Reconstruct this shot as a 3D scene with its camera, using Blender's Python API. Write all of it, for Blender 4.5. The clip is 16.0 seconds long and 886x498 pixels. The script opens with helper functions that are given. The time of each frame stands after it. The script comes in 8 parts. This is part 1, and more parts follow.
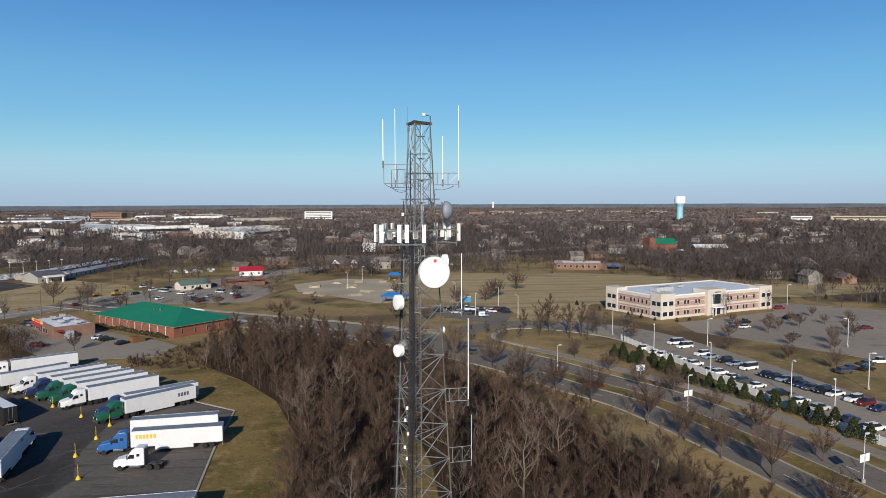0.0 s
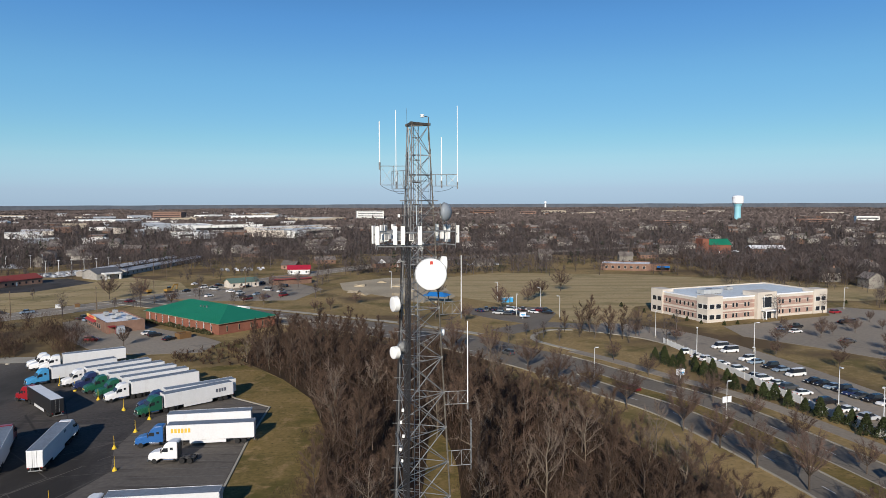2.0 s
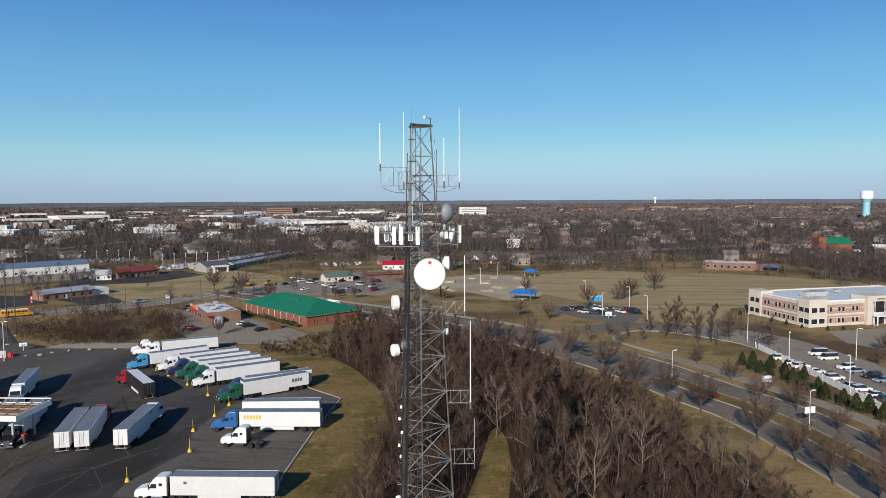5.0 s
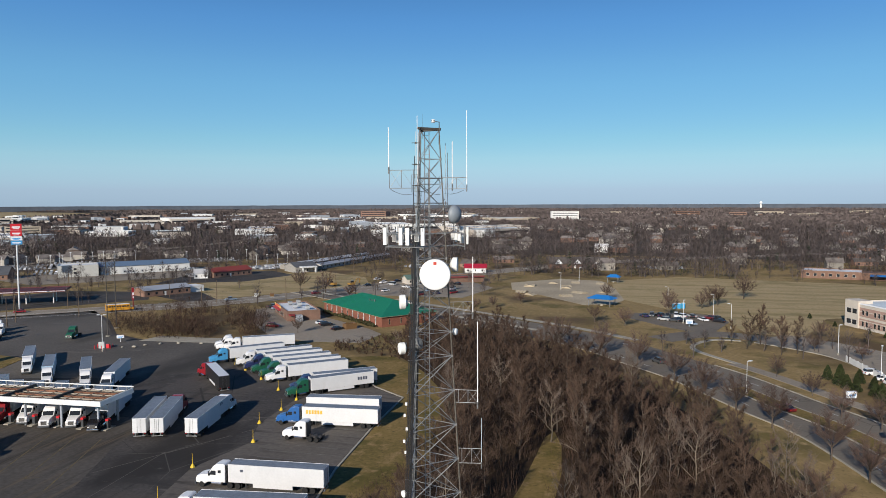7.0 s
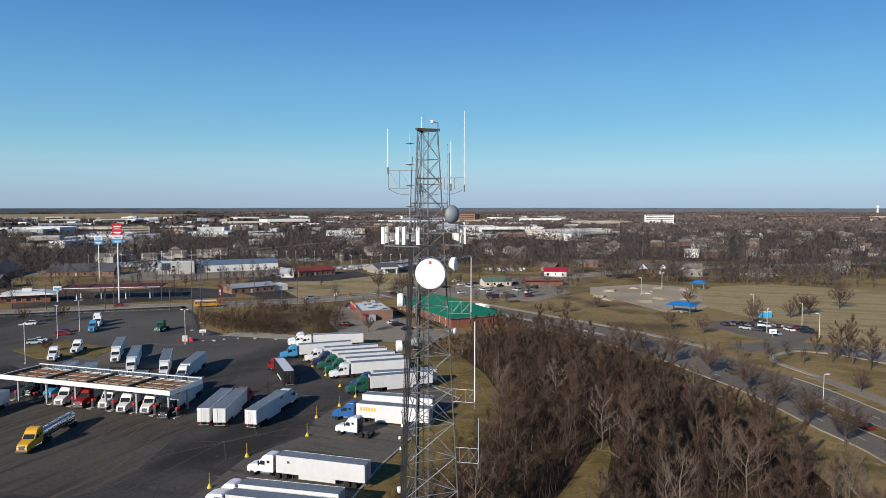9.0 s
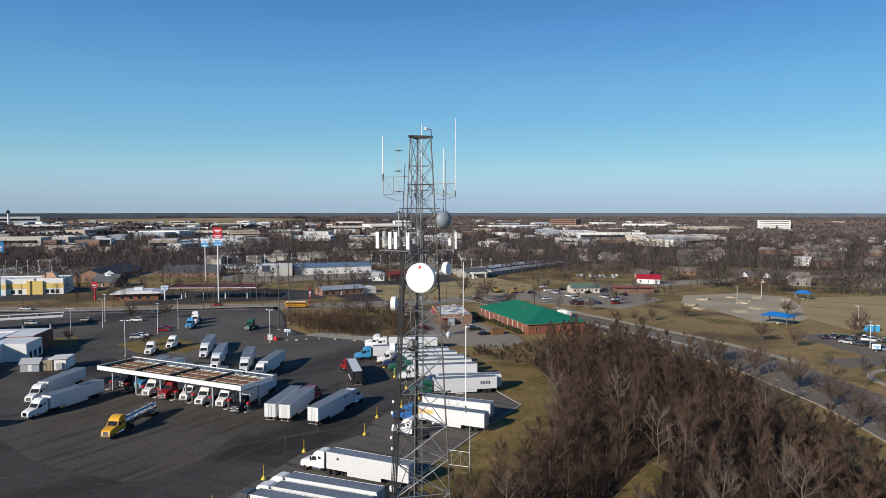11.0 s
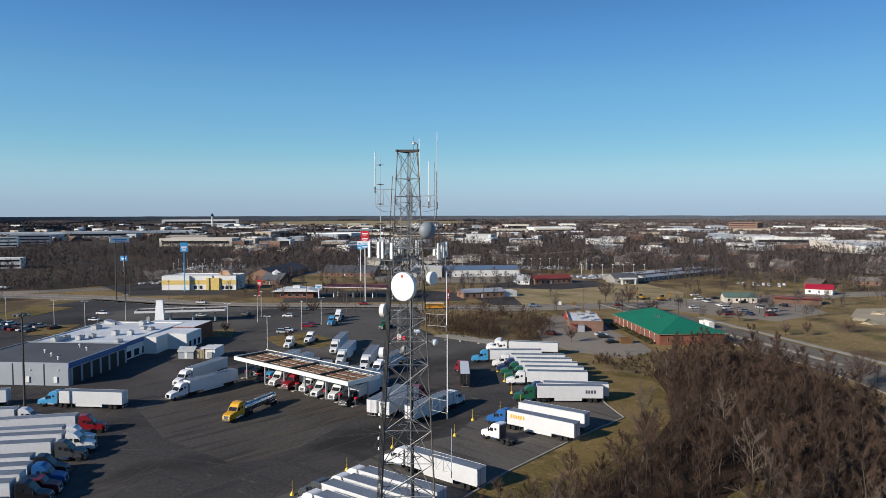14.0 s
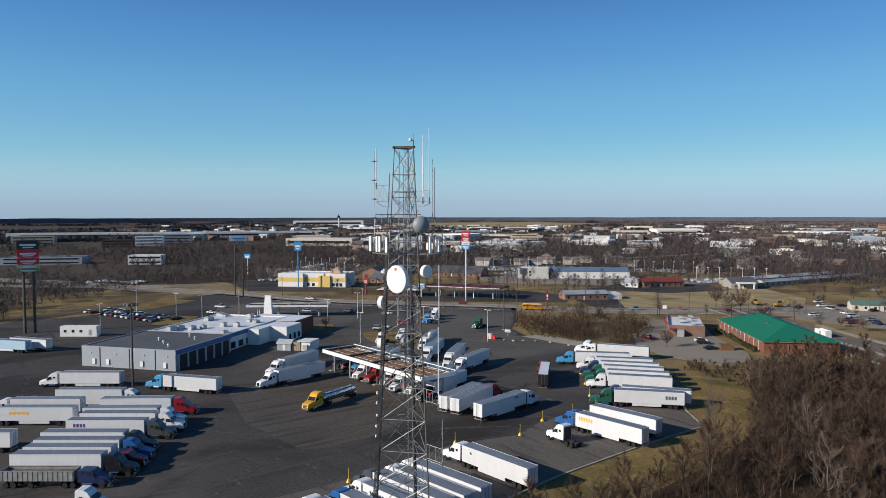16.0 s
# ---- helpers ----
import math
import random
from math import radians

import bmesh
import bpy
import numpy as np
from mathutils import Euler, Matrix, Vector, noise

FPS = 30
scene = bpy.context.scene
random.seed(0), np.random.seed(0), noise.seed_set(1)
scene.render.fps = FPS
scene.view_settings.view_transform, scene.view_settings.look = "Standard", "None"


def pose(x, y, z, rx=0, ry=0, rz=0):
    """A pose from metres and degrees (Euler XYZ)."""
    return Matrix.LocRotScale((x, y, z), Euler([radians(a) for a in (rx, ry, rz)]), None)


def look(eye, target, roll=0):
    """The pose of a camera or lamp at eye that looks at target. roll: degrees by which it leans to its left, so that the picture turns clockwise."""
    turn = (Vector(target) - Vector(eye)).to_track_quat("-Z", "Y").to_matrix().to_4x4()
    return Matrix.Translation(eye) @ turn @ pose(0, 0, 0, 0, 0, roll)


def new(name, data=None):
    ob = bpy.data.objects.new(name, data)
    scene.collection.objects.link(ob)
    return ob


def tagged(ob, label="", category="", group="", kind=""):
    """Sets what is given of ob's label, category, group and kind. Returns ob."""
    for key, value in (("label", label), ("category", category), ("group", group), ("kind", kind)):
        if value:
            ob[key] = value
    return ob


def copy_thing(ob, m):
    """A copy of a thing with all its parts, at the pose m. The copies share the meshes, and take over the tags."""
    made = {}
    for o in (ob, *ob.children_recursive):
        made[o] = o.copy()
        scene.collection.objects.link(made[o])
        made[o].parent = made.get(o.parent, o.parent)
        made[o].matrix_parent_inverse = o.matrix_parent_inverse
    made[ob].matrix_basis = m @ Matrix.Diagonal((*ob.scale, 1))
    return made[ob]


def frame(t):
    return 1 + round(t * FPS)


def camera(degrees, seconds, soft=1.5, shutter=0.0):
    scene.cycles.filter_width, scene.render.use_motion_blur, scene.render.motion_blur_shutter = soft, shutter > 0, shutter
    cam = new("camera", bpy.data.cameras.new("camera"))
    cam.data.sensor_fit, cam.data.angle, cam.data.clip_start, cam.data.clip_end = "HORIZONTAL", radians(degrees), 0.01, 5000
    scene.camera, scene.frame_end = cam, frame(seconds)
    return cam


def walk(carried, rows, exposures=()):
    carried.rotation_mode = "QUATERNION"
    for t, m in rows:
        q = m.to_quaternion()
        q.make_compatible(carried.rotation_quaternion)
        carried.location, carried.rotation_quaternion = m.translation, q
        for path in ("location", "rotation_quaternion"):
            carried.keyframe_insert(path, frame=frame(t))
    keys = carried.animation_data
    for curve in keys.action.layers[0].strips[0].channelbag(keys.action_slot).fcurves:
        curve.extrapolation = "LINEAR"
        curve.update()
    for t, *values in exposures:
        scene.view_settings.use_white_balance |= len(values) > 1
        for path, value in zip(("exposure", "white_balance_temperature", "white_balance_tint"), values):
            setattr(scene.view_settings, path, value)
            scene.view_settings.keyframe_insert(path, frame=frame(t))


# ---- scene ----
cam = camera(64.5, 16.0, soft=0.85)
PATH = [
    (0, (0.256, 0.046, 45.872), (0.494, 2.027, 45.738), -0.2),
    (0.5, (1.278, 0.087, 45.866), (1.478, 2.073, 45.731), -0.2),
    (1, (2.344, 0.107, 45.878), (2.509, 2.096, 45.743), -0.2),
    (1.5, (3.506, 0.1, 45.951), (3.635, 2.091, 45.815), -0.2),
    (2, (4.723, 0.09, 46.023), (4.813, 2.084, 45.888), -0.2),
    (2.5, (6.005, 0.068, 46.095), (6.051, 2.062, 45.958), -0.2),
    (3, (7.321, 0.032, 46.201), (7.324, 2.027, 46.064), -0.3),
    (3.5, (8.655, 0.006, 46.282), (8.615, 2.001, 46.139), -0.2),
    (4, (10.046, -0.016, 46.321), (9.959, 1.976, 46.175), -0.3),
    (6.5, (18.757, -0.113, 46.249), (18.345, 1.839, 46.114), -0.2),
    (7, (20.557, 0.083, 46.175), (20.086, 2.022, 46.042), -0.2),
    (7.5, (22.422, 0.435, 46.049), (21.89, 2.359, 45.92), -0.1),
    (8, (24.289, 0.849, 45.972), (23.697, 2.755, 45.846), -0.1),
    (8.5, (26.243, 1.36, 45.925), (25.588, 3.245, 45.8), -0.1),
    (9, (28.294, 2.007, 45.904), (27.574, 3.869, 45.78), -0.0),
    (11.3, (38.675, 5.812, 45.957), (37.651, 7.526, 45.848), -0.0),
    (11.5, (39.591, 6.218, 45.969), (38.541, 7.917, 45.86), -0.0),
    (12, (41.941, 7.379, 46.109), (40.826, 9.035, 46.0), -0.1),
    (12.5, (44.293, 8.692, 46.188), (43.112, 10.303, 46.079), -0.0),
    (13, (46.67, 10.155, 46.305), (45.424, 11.715, 46.199), -0.1),
    (13.5, (49.058, 11.775, 46.534), (47.747, 13.282, 46.429), -0.1),
    (14, (51.396, 13.518, 46.698), (50.023, 14.968, 46.596), -0.1),
    (14.5, (53.622, 15.373, 46.675), (52.187, 16.763, 46.574), -0.0),
    (15, (55.775, 17.28, 46.48), (54.282, 18.607, 46.379), -0.1),
    (15.5, (57.845, 19.299, 46.229), (56.296, 20.56, 46.128), -0.1),
    (16, (59.928, 21.424, 46.061), (58.324, 22.615, 45.964), -0.1),
]


def between(rows, i, t):
    """A row inside a long step, on the cubic through its neighbours."""
    near = rows[i - 1:i + 3]
    w = [math.prod((t - b[0]) / (a[0] - b[0]) for b in near if b is not a) for a in near]
    mix = [[sum(f * r[k][j] for f, r in zip(w, near)) for j in range(3)] for k in (1, 2)]
    return (t, tuple(mix[0]), tuple(mix[1]), sum(f * r[3] for f, r in zip(w, near)))


for step in (14, 8):                                            # long steps from row 14 and row 8
    gap = (PATH[step + 1][0] - PATH[step][0]) / 3
    PATH[step + 1:step + 1] = [between(PATH, step, PATH[step][0] + gap * k) for k in (1, 2)]
walk(cam, [(t, look(eye, target, roll)) for t, eye, target, roll in PATH], [(0.0, 0.16, 6330, 10), (16.0, 0.16, 6330, 10)])

# ---- world, sun, exposure ----
SUN_AZ, SUN_EL = radians(77.0), radians(22.5)     # shadows fall towards SUN_AZ from the x axis
world = bpy.data.worlds.new("sky")
scene.world = world
world.use_nodes = True
sky = world.node_tree.nodes.new("ShaderNodeTexSky")
sky.sky_type, sky.sun_disc = 'NISHITA', False
sky.sun_elevation = SUN_EL
to_sun = Vector((-math.cos(SUN_AZ) * math.cos(SUN_EL), -math.sin(SUN_AZ) * math.cos(SUN_EL), math.sin(SUN_EL)))
sky.sun_rotation = math.atan2(to_sun.x, to_sun.y)
sky.altitude, sky.air_density, sky.dust_density, sky.ozone_density = 300, 0.38, 0.0, 1.2
wn, wl = world.node_tree.nodes, world.node_tree.links
sep, ratio, spread, tone = wn.new("ShaderNodeSeparateColor"), wn.new("ShaderNodeMath"), wn.new("ShaderNodeMapRange"), wn.new("ShaderNodeValToRGB")
wl.new(sky.outputs[0], sep.inputs[0])                            # the sky's own red to blue ratio picks a winter sky's colour
ratio.operation = 'DIVIDE'
wl.new(sep.outputs[0], ratio.inputs[0])
wl.new(sep.outputs[2], ratio.inputs[1])
spread.inputs["From Min"].default_value, spread.inputs["From Max"].default_value = 0.25, 0.75
wl.new(ratio.outputs[0], spread.inputs["Value"])
wl.new(spread.outputs[0], tone.inputs["Fac"])
SKY_TONES = ((0.27, (0.21, 0.75, 2.1)), (0.281, (0.441, 1.4, 3.3)), (0.292, (0.696, 2.03, 4.25)), (0.305, (0.964, 2.5, 4.33)), (0.313, (1.07, 2.68, 4.35)), (0.335, (1.28, 2.9, 4.22)), (0.36, (1.53, 3.12, 4.02)),
             (0.40, (1.91, 3.28, 3.88)), (0.44, (2.06, 3.2, 3.75)), (0.51, (2.07, 2.94, 3.5)), (0.57, (2.01, 2.68, 3.28)), (0.75, (1.82, 2.42, 3)))
stops = tone.color_ramp.elements
while len(stops) < len(SKY_TONES):
    stops.new(0.5)
for stop, (u, col) in zip(stops, SKY_TONES):
    stop.position, stop.color = (u - 0.25) / 0.5, (*[c / 5 for c in col], 1)
glow, gain, com = wn.new("ShaderNodeMath"), wn.new("ShaderNodeMath"), wn.new("ShaderNodeVectorMath")
glow.operation, gain.operation, com.operation = 'POWER', 'MULTIPLY', 'SCALE'
glow.inputs[1].default_value, gain.inputs[1].default_value = 0.3, 5.0   # brighter towards the sun
wl.new(sep.outputs[2], glow.inputs[0])
wl.new(glow.outputs[0], gain.inputs[0])
wl.new(tone.outputs[0], com.inputs[0])
wl.new(gain.outputs[0], com.inputs["Scale"])
wl.new(com.outputs[0], wn["Background"].inputs[0])
wn["Background"].inputs[1].default_value = 0.09
sun = new("sun", bpy.data.lights.new("sun", 'SUN'))
sun.data.energy, sun.data.angle, sun.data.color = 5.0, radians(0.53), (1.0, 0.90, 0.77)
sun.matrix_world = look(to_sun * 100, (0, 0, 0))


# ---- materials ----
def pmat(name, col, rough=0.6, metal=0.0, var=0.15, scale=1.0, fine=12.0, bump=0.0, rnd=0.0, col2=None, island=0.0, mixpos=0.5):
    """Principled material with variation at two scales; rnd: brightness change from object to object."""
    m = bpy.data.materials.new(name)
    m.use_nodes = True
    nt = m.node_tree
    N, L = nt.nodes, nt.links
    b = N["Principled BSDF"]
    b.inputs["Roughness"].default_value, b.inputs["Metallic"].default_value = rough, metal
    if rough >= 0.8:
        b.inputs["Specular IOR Level"].default_value = 0.15
    tc = N.new("ShaderNodeTexCoord")
    n1, n2 = N.new("ShaderNodeTexNoise"), N.new("ShaderNodeTexNoise")
    n1.inputs["Scale"].default_value, n2.inputs["Scale"].default_value = scale, fine
    n1.inputs["Detail"].default_value, n2.inputs["Detail"].default_value = 5, 4
    L.new(tc.outputs["Object"], n1.inputs["Vector"])
    L.new(tc.outputs["Object"], n2.inputs["Vector"])
    add = N.new("ShaderNodeMath")
    add.operation = 'ADD'
    L.new(n1.outputs["Fac"], add.inputs[0])
    L.new(n2.outputs["Fac"], add.inputs[1])
    ramp = N.new("ShaderNodeValToRGB")
    c2 = col2 or [min(1.0, c * (1 + var)) for c in col]
    c1 = col if col2 else [c * (1 - var) for c in col]
    half = N.new("ShaderNodeMath")
    half.operation = 'MULTIPLY'
    half.inputs[1].default_value = 0.5
    L.new(add.outputs[0], half.inputs[0])
    ramp.color_ramp.elements[0].position, ramp.color_ramp.elements[1].position = mixpos - 0.13, mixpos + 0.13
    ramp.color_ramp.elements[0].color, ramp.color_ramp.elements[1].color = (*c1, 1), (*c2, 1)
    L.new(half.outputs[0], ramp.inputs["Fac"])
    out = ramp.outputs["Color"]
    if rnd or island:
        src = N.new("ShaderNodeObjectInfo").outputs["Random"] if rnd else N.new("ShaderNodeNewGeometry").outputs["Random Per Island"]
        amount = rnd or island
        mr = N.new("ShaderNodeMapRange")
        mr.inputs["To Min"].default_value, mr.inputs["To Max"].default_value = 1 - amount, 1 + amount
        L.new(src, mr.inputs["Value"])
        hsv = N.new("ShaderNodeHueSaturation")
        L.new(mr.outputs[0], hsv.inputs["Value"])
        L.new(out, hsv.inputs["Color"])
        out = hsv.outputs["Color"]
    L.new(out, b.inputs["Base Color"])
    if bump:
        bn = N.new("ShaderNodeBump")
        bn.inputs["Strength"].default_value, bn.inputs["Distance"].default_value = bump, 0.05
        L.new(n2.outputs["Fac"], bn.inputs["Height"])
        L.new(bn.outputs["Normal"], b.inputs["Normal"])
    return m


def layered(m, col, scale, lo, hi, stretch=(1, 1, 1), turn=0.0, kind="noise"):
    """Lays stains of another colour over a material."""
    nt = m.node_tree
    N, L = nt.nodes, nt.links
    b = N["Principled BSDF"]
    src = b.inputs["Base Color"].links[0].from_socket
    tc, mp = N.new("ShaderNodeTexCoord"), N.new("ShaderNodeMapping")
    mp.inputs["Scale"].default_value = stretch
    mp.inputs["Rotation"].default_value = (0, 0, turn)
    L.new(tc.outputs["Object"], mp.inputs["Vector"])
    if kind == "crack":
        n = N.new("ShaderNodeTexVoronoi")
        n.feature = 'DISTANCE_TO_EDGE'
        out = n.outputs["Distance"]
    else:
        n = N.new("ShaderNodeTexNoise")
        n.inputs["Detail"].default_value = 6
        n.inputs["Roughness"].default_value = 0.6
        out = n.outputs["Fac"]
    n.inputs["Scale"].default_value = scale
    L.new(mp.outputs[0], n.inputs["Vector"])
    r = N.new("ShaderNodeMapRange")
    r.inputs["From Min"].default_value, r.inputs["From Max"].default_value = lo, hi
    L.new(out, r.inputs["Value"])
    mix = N.new("ShaderNodeMix")
    mix.data_type = 'RGBA'
    L.new(r.outputs[0], mix.inputs["Factor"])
    L.new(src, mix.inputs["A"])
    mix.inputs["B"].default_value = (*col, 1)
    L.new(mix.outputs["Result"], b.inputs["Base Color"])
    return m


def paint(name, col, rough=0.35, var=0.06, **kw):
    return pmat(name, col, rough, var=var, scale=0.6, fine=9, **kw)


grass_dry = pmat("dry winter grass", (0.1912, 0.1379, 0.05874), 0.95, scale=0.02, fine=0.8, col2=(0.306, 0.216, 0.09825), bump=0.5)
layered(grass_dry, (0.1338, 0.1056, 0.03844), 0.05, 0.5, 0.62)
layered(grass_dry, (0.3251, 0.234, 0.1174), 0.35, 0.54, 0.70)
layered(grass_dry, (0.1084, 0.07439, 0.04059), 0.014, 0.50, 0.60)
layered(grass_dry, (0.1147, 0.09, 0.03631), 1.1, 0.56, 0.72)
grass_green = pmat("short olive grass", (0.1322, 0.1004, 0.03145), 0.95, scale=0.06, fine=1.2, col2=(0.23, 0.1589, 0.06115), bump=0.5)
layered(grass_green, (0.09766, 0.082, 0.02272), 0.09, 0.50, 0.64)
layered(grass_green, (0.276, 0.1866, 0.08738), 0.30, 0.54, 0.70)
layered(grass_green, (0.08049, 0.05945, 0.02447), 1.3, 0.56, 0.72)
grass_tan = pmat("tan dormant lawn", (0.3208, 0.2425, 0.126), 0.95, scale=0.03, fine=1.0, col2=(0.4185, 0.3243, 0.18), bump=0.3)
layered(grass_tan, (0.2651, 0.2087, 0.102), 0.16, 0.47, 0.62, (0.04, 1, 1), radians(24))
layered(grass_tan, (0.1887, 0.1538, 0.06677), 0.03, 0.52, 0.70)
layered(grass_tan, (0.2013, 0.167, 0.07284), 0.6, 0.55, 0.72)
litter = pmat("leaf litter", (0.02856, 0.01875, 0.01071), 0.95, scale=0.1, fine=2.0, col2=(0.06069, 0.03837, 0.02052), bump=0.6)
far_ground = pmat("far ground", (0.0425, 0.03145, 0.02295), 0.95, scale=0.006, fine=0.05, col2=(0.085, 0.0646, 0.0425))
asphalt_lot = pmat("worn asphalt", (0.04514, 0.04104, 0.03828), 0.85, scale=0.035, fine=1.5, col2=(0.08307, 0.07524, 0.06908), bump=0.25)
layered(asphalt_lot, (0.1129, 0.1009, 0.08989), 0.015, 0.52, 0.74)
layered(asphalt_lot, (0.0316, 0.02908, 0.02913), 0.16, 0.55, 0.75, (1, 0.16, 1), radians(8))
layered(asphalt_lot, (0.09029, 0.07267, 0.05827), 0.06, 0.58, 0.8, (0.3, 1, 1), radians(-20))
layered(asphalt_lot, (0.03168, 0.02875, 0.02574), 0.03, 0.52, 0.62, (1, 0.5, 1), radians(40))
layered(asphalt_lot, (0.1188, 0.1075, 0.0936), 0.5, 0.62, 0.74, (0.3, 1, 1), radians(30))
layered(asphalt_lot, (0.08184, 0.075, 0.06669), 0.032, 0.004, 0.001, kind="crack")
layered(asphalt_lot, (0.03, 0.028, 0.026), 0.9, 0.66, 0.72)
layered(asphalt_lot, (0.036, 0.034, 0.031), 0.055, 0.0035, 0.001, (1, 0.6, 1), radians(18), kind="crack")
layered(asphalt_lot, (0.04, 0.037, 0.034), 0.22, 0.60, 0.72, (0.08, 1, 1), radians(62))
asphalt_road = pmat("grey road asphalt", (0.1367, 0.1189, 0.09658), 0.85, scale=0.05, fine=1.5, col2=(0.1859, 0.1615, 0.1296), bump=0.2)
layered(asphalt_road, (0.0984, 0.08718, 0.07456), 0.1, 0.012, 0.005, kind="crack")
asphalt_pale = pmat("pale weathered asphalt", (0.2171, 0.1874, 0.1495), 0.85, scale=0.03, fine=1.0, col2=(0.296, 0.2551, 0.201), bump=0.2)
layered(asphalt_pale, (0.1447, 0.1288, 0.1083), 0.12, 0.57, 0.75)
concrete = pmat("pale concrete", (0.3179, 0.2945, 0.2431), 0.85, scale=0.2, fine=4, var=0.15, bump=0.1)
concrete_skate = pmat("smooth pale concrete", (0.3712, 0.3112, 0.2183), 0.8, scale=0.05, fine=1, var=0.2)
bay_paint = pmat("worn bay paint", (0.15, 0.148, 0.14), 0.85, var=0.35, scale=0.4)
bay_asphalt = pmat("pale streaked bay asphalt", (0.0936, 0.08387, 0.07391), 0.85, scale=0.05, fine=1.2, col2=(0.1357, 0.1205, 0.1044), bump=0.2)
layered(bay_asphalt, (0.03744, 0.0332, 0.02892), 0.5, 0.54, 0.72, (0.12, 1, 1), radians(-6))
fuel_asphalt = pmat("oil streaked fuel lane asphalt", (0.06158, 0.05474, 0.04727), 0.8, scale=0.05, fine=1.2, col2=(0.1026, 0.09188, 0.07818), bump=0.2)
layered(fuel_asphalt, (0.032, 0.029, 0.026), 0.42, 0.50, 0.70, (1, 0.07, 1), radians(20))
layered(fuel_asphalt, (0.125, 0.096, 0.064), 0.55, 0.54, 0.70, (1, 0.05, 1), radians(20))
asphalt_mid = pmat("paler lot asphalt", (0.0792, 0.07168, 0.06283), 0.85, scale=0.03, fine=1.4, col2=(0.1296, 0.1165, 0.102), bump=0.25)
layered(asphalt_mid, (0.048, 0.04368, 0.03811), 0.02, 0.52, 0.64, (1, 0.4, 1), radians(35))
layered(asphalt_mid, (0.168, 0.1501, 0.1298), 0.12, 0.60, 0.75, (0.25, 1, 1), radians(-30))
lane_white = pmat("road paint white", (0.55, 0.55, 0.53), 0.8, var=0.25, scale=0.5)
lane_yellow = pmat("worn yellow road paint", (0.07, 0.062, 0.048), 0.8, scale=0.5, fine=2.5, col2=(0.16, 0.122, 0.055))
galv = pmat("galvanised steel", (0.2848, 0.2927, 0.2927), 0.5, metal=0.55, var=0.25, scale=0.8, fine=8)
galv_dull = pmat("weathered galvanised steel", (0.1697, 0.1735, 0.1742), 0.6, metal=0.4, var=0.35, scale=0.5, fine=7)
rusty_leg = pmat("rust-tinged galvanised steel", (0.1163, 0.104, 0.08564), 0.65, metal=0.3, var=0.4, scale=0.5, fine=6)
black_cable = pmat("black coaxial cable", (0.02, 0.02, 0.022), 0.55, var=0.3)
dark_steel = pmat("dark rusty steel", (0.075, 0.06825, 0.0605), 0.7, metal=0.3, var=0.4, scale=2)
radome_white = pmat("white radome", (0.82, 0.82, 0.80), 0.45, var=0.04)
radome_grey = pmat("grey radome", (0.22, 0.25, 0.28), 0.5, var=0.1)
panel_white = pmat("white antenna plastic", (0.80, 0.80, 0.77), 0.45, var=0.06, scale=2)
whip_white = pmat("white fibreglass", (0.80, 0.80, 0.80), 0.4, var=0.03)
whip_grey = pmat("pale blue fibreglass", (0.42, 0.50, 0.55), 0.4, var=0.05)
label_red = paint("red label", (0.5, 0.07, 0.05))
bark = pmat("grey brown bark", (0.05728, 0.04486, 0.03628), 0.9, scale=0.5, fine=6, col2=(0.1193, 0.09545, 0.07861), rnd=0.35, bump=0.4)
bark_pale = pmat("pale sycamore bark", (0.1042, 0.08466, 0.06354), 0.9, scale=0.5, fine=6, col2=(0.1954, 0.1661, 0.1271), rnd=0.3)
twig = pmat("brown twigs", (0.06052, 0.03894, 0.02764), 0.95, scale=0.06, fine=0.8, col2=(0.1064, 0.07135, 0.05275), rnd=0.4)
twig_pale = pmat("pale twigs", (0.1171, 0.08514, 0.06653), 0.95, scale=0.1, fine=1.0, col2=(0.1853, 0.1435, 0.1188), rnd=0.2)
twig_dark = pmat("dark twigs", (0.08347, 0.05466, 0.04349), 0.95, scale=0.1, fine=1.0, col2=(0.1312, 0.0891, 0.07293), rnd=0.3)
brush_mat = pmat("brown brush", (0.04394, 0.02709, 0.01982), 0.95, scale=0.04, fine=0.5, col2=(0.0887, 0.05584, 0.03964), island=0.45)
far_tree = pmat("far bare trees", (0.05921, 0.04925, 0.04809), 0.95, scale=0.01, fine=0.2, col2=(0.111, 0.0905, 0.08535), island=0.45)
far_pine = pmat("far evergreens", (0.022, 0.034, 0.016), 0.9, scale=0.1, fine=1, col2=(0.04, 0.055, 0.028), island=0.4)
needle = pmat("evergreen foliage", (0.01984, 0.0279, 0.00992), 0.8, scale=0.8, fine=4, col2=(0.0403, 0.0496, 0.0186), rnd=0.25)
shrub_leaf = pmat("dark shrub foliage", (0.05, 0.055, 0.025), 0.85, scale=0.8, fine=4, col2=(0.085, 0.08, 0.04), rnd=0.25)
rubber = pmat("tyre rubber", (0.025, 0.025, 0.025), 0.85, var=0.2)
rim_mat = pmat("aluminium rim", (0.5, 0.5, 0.5), 0.35, metal=0.8, var=0.1)
chassis_mat = pmat("black chassis", (0.03, 0.03, 0.032), 0.6, var=0.3)
chrome = pmat("chrome", (0.7, 0.7, 0.7), 0.15, metal=1.0, var=0.05)
tank_steel = pmat("polished tank steel", (0.62, 0.64, 0.66), 0.22, metal=0.9, var=0.08)
glass_dark = pmat("dark window glass", (0.02, 0.024, 0.03), 0.08, var=0.2)
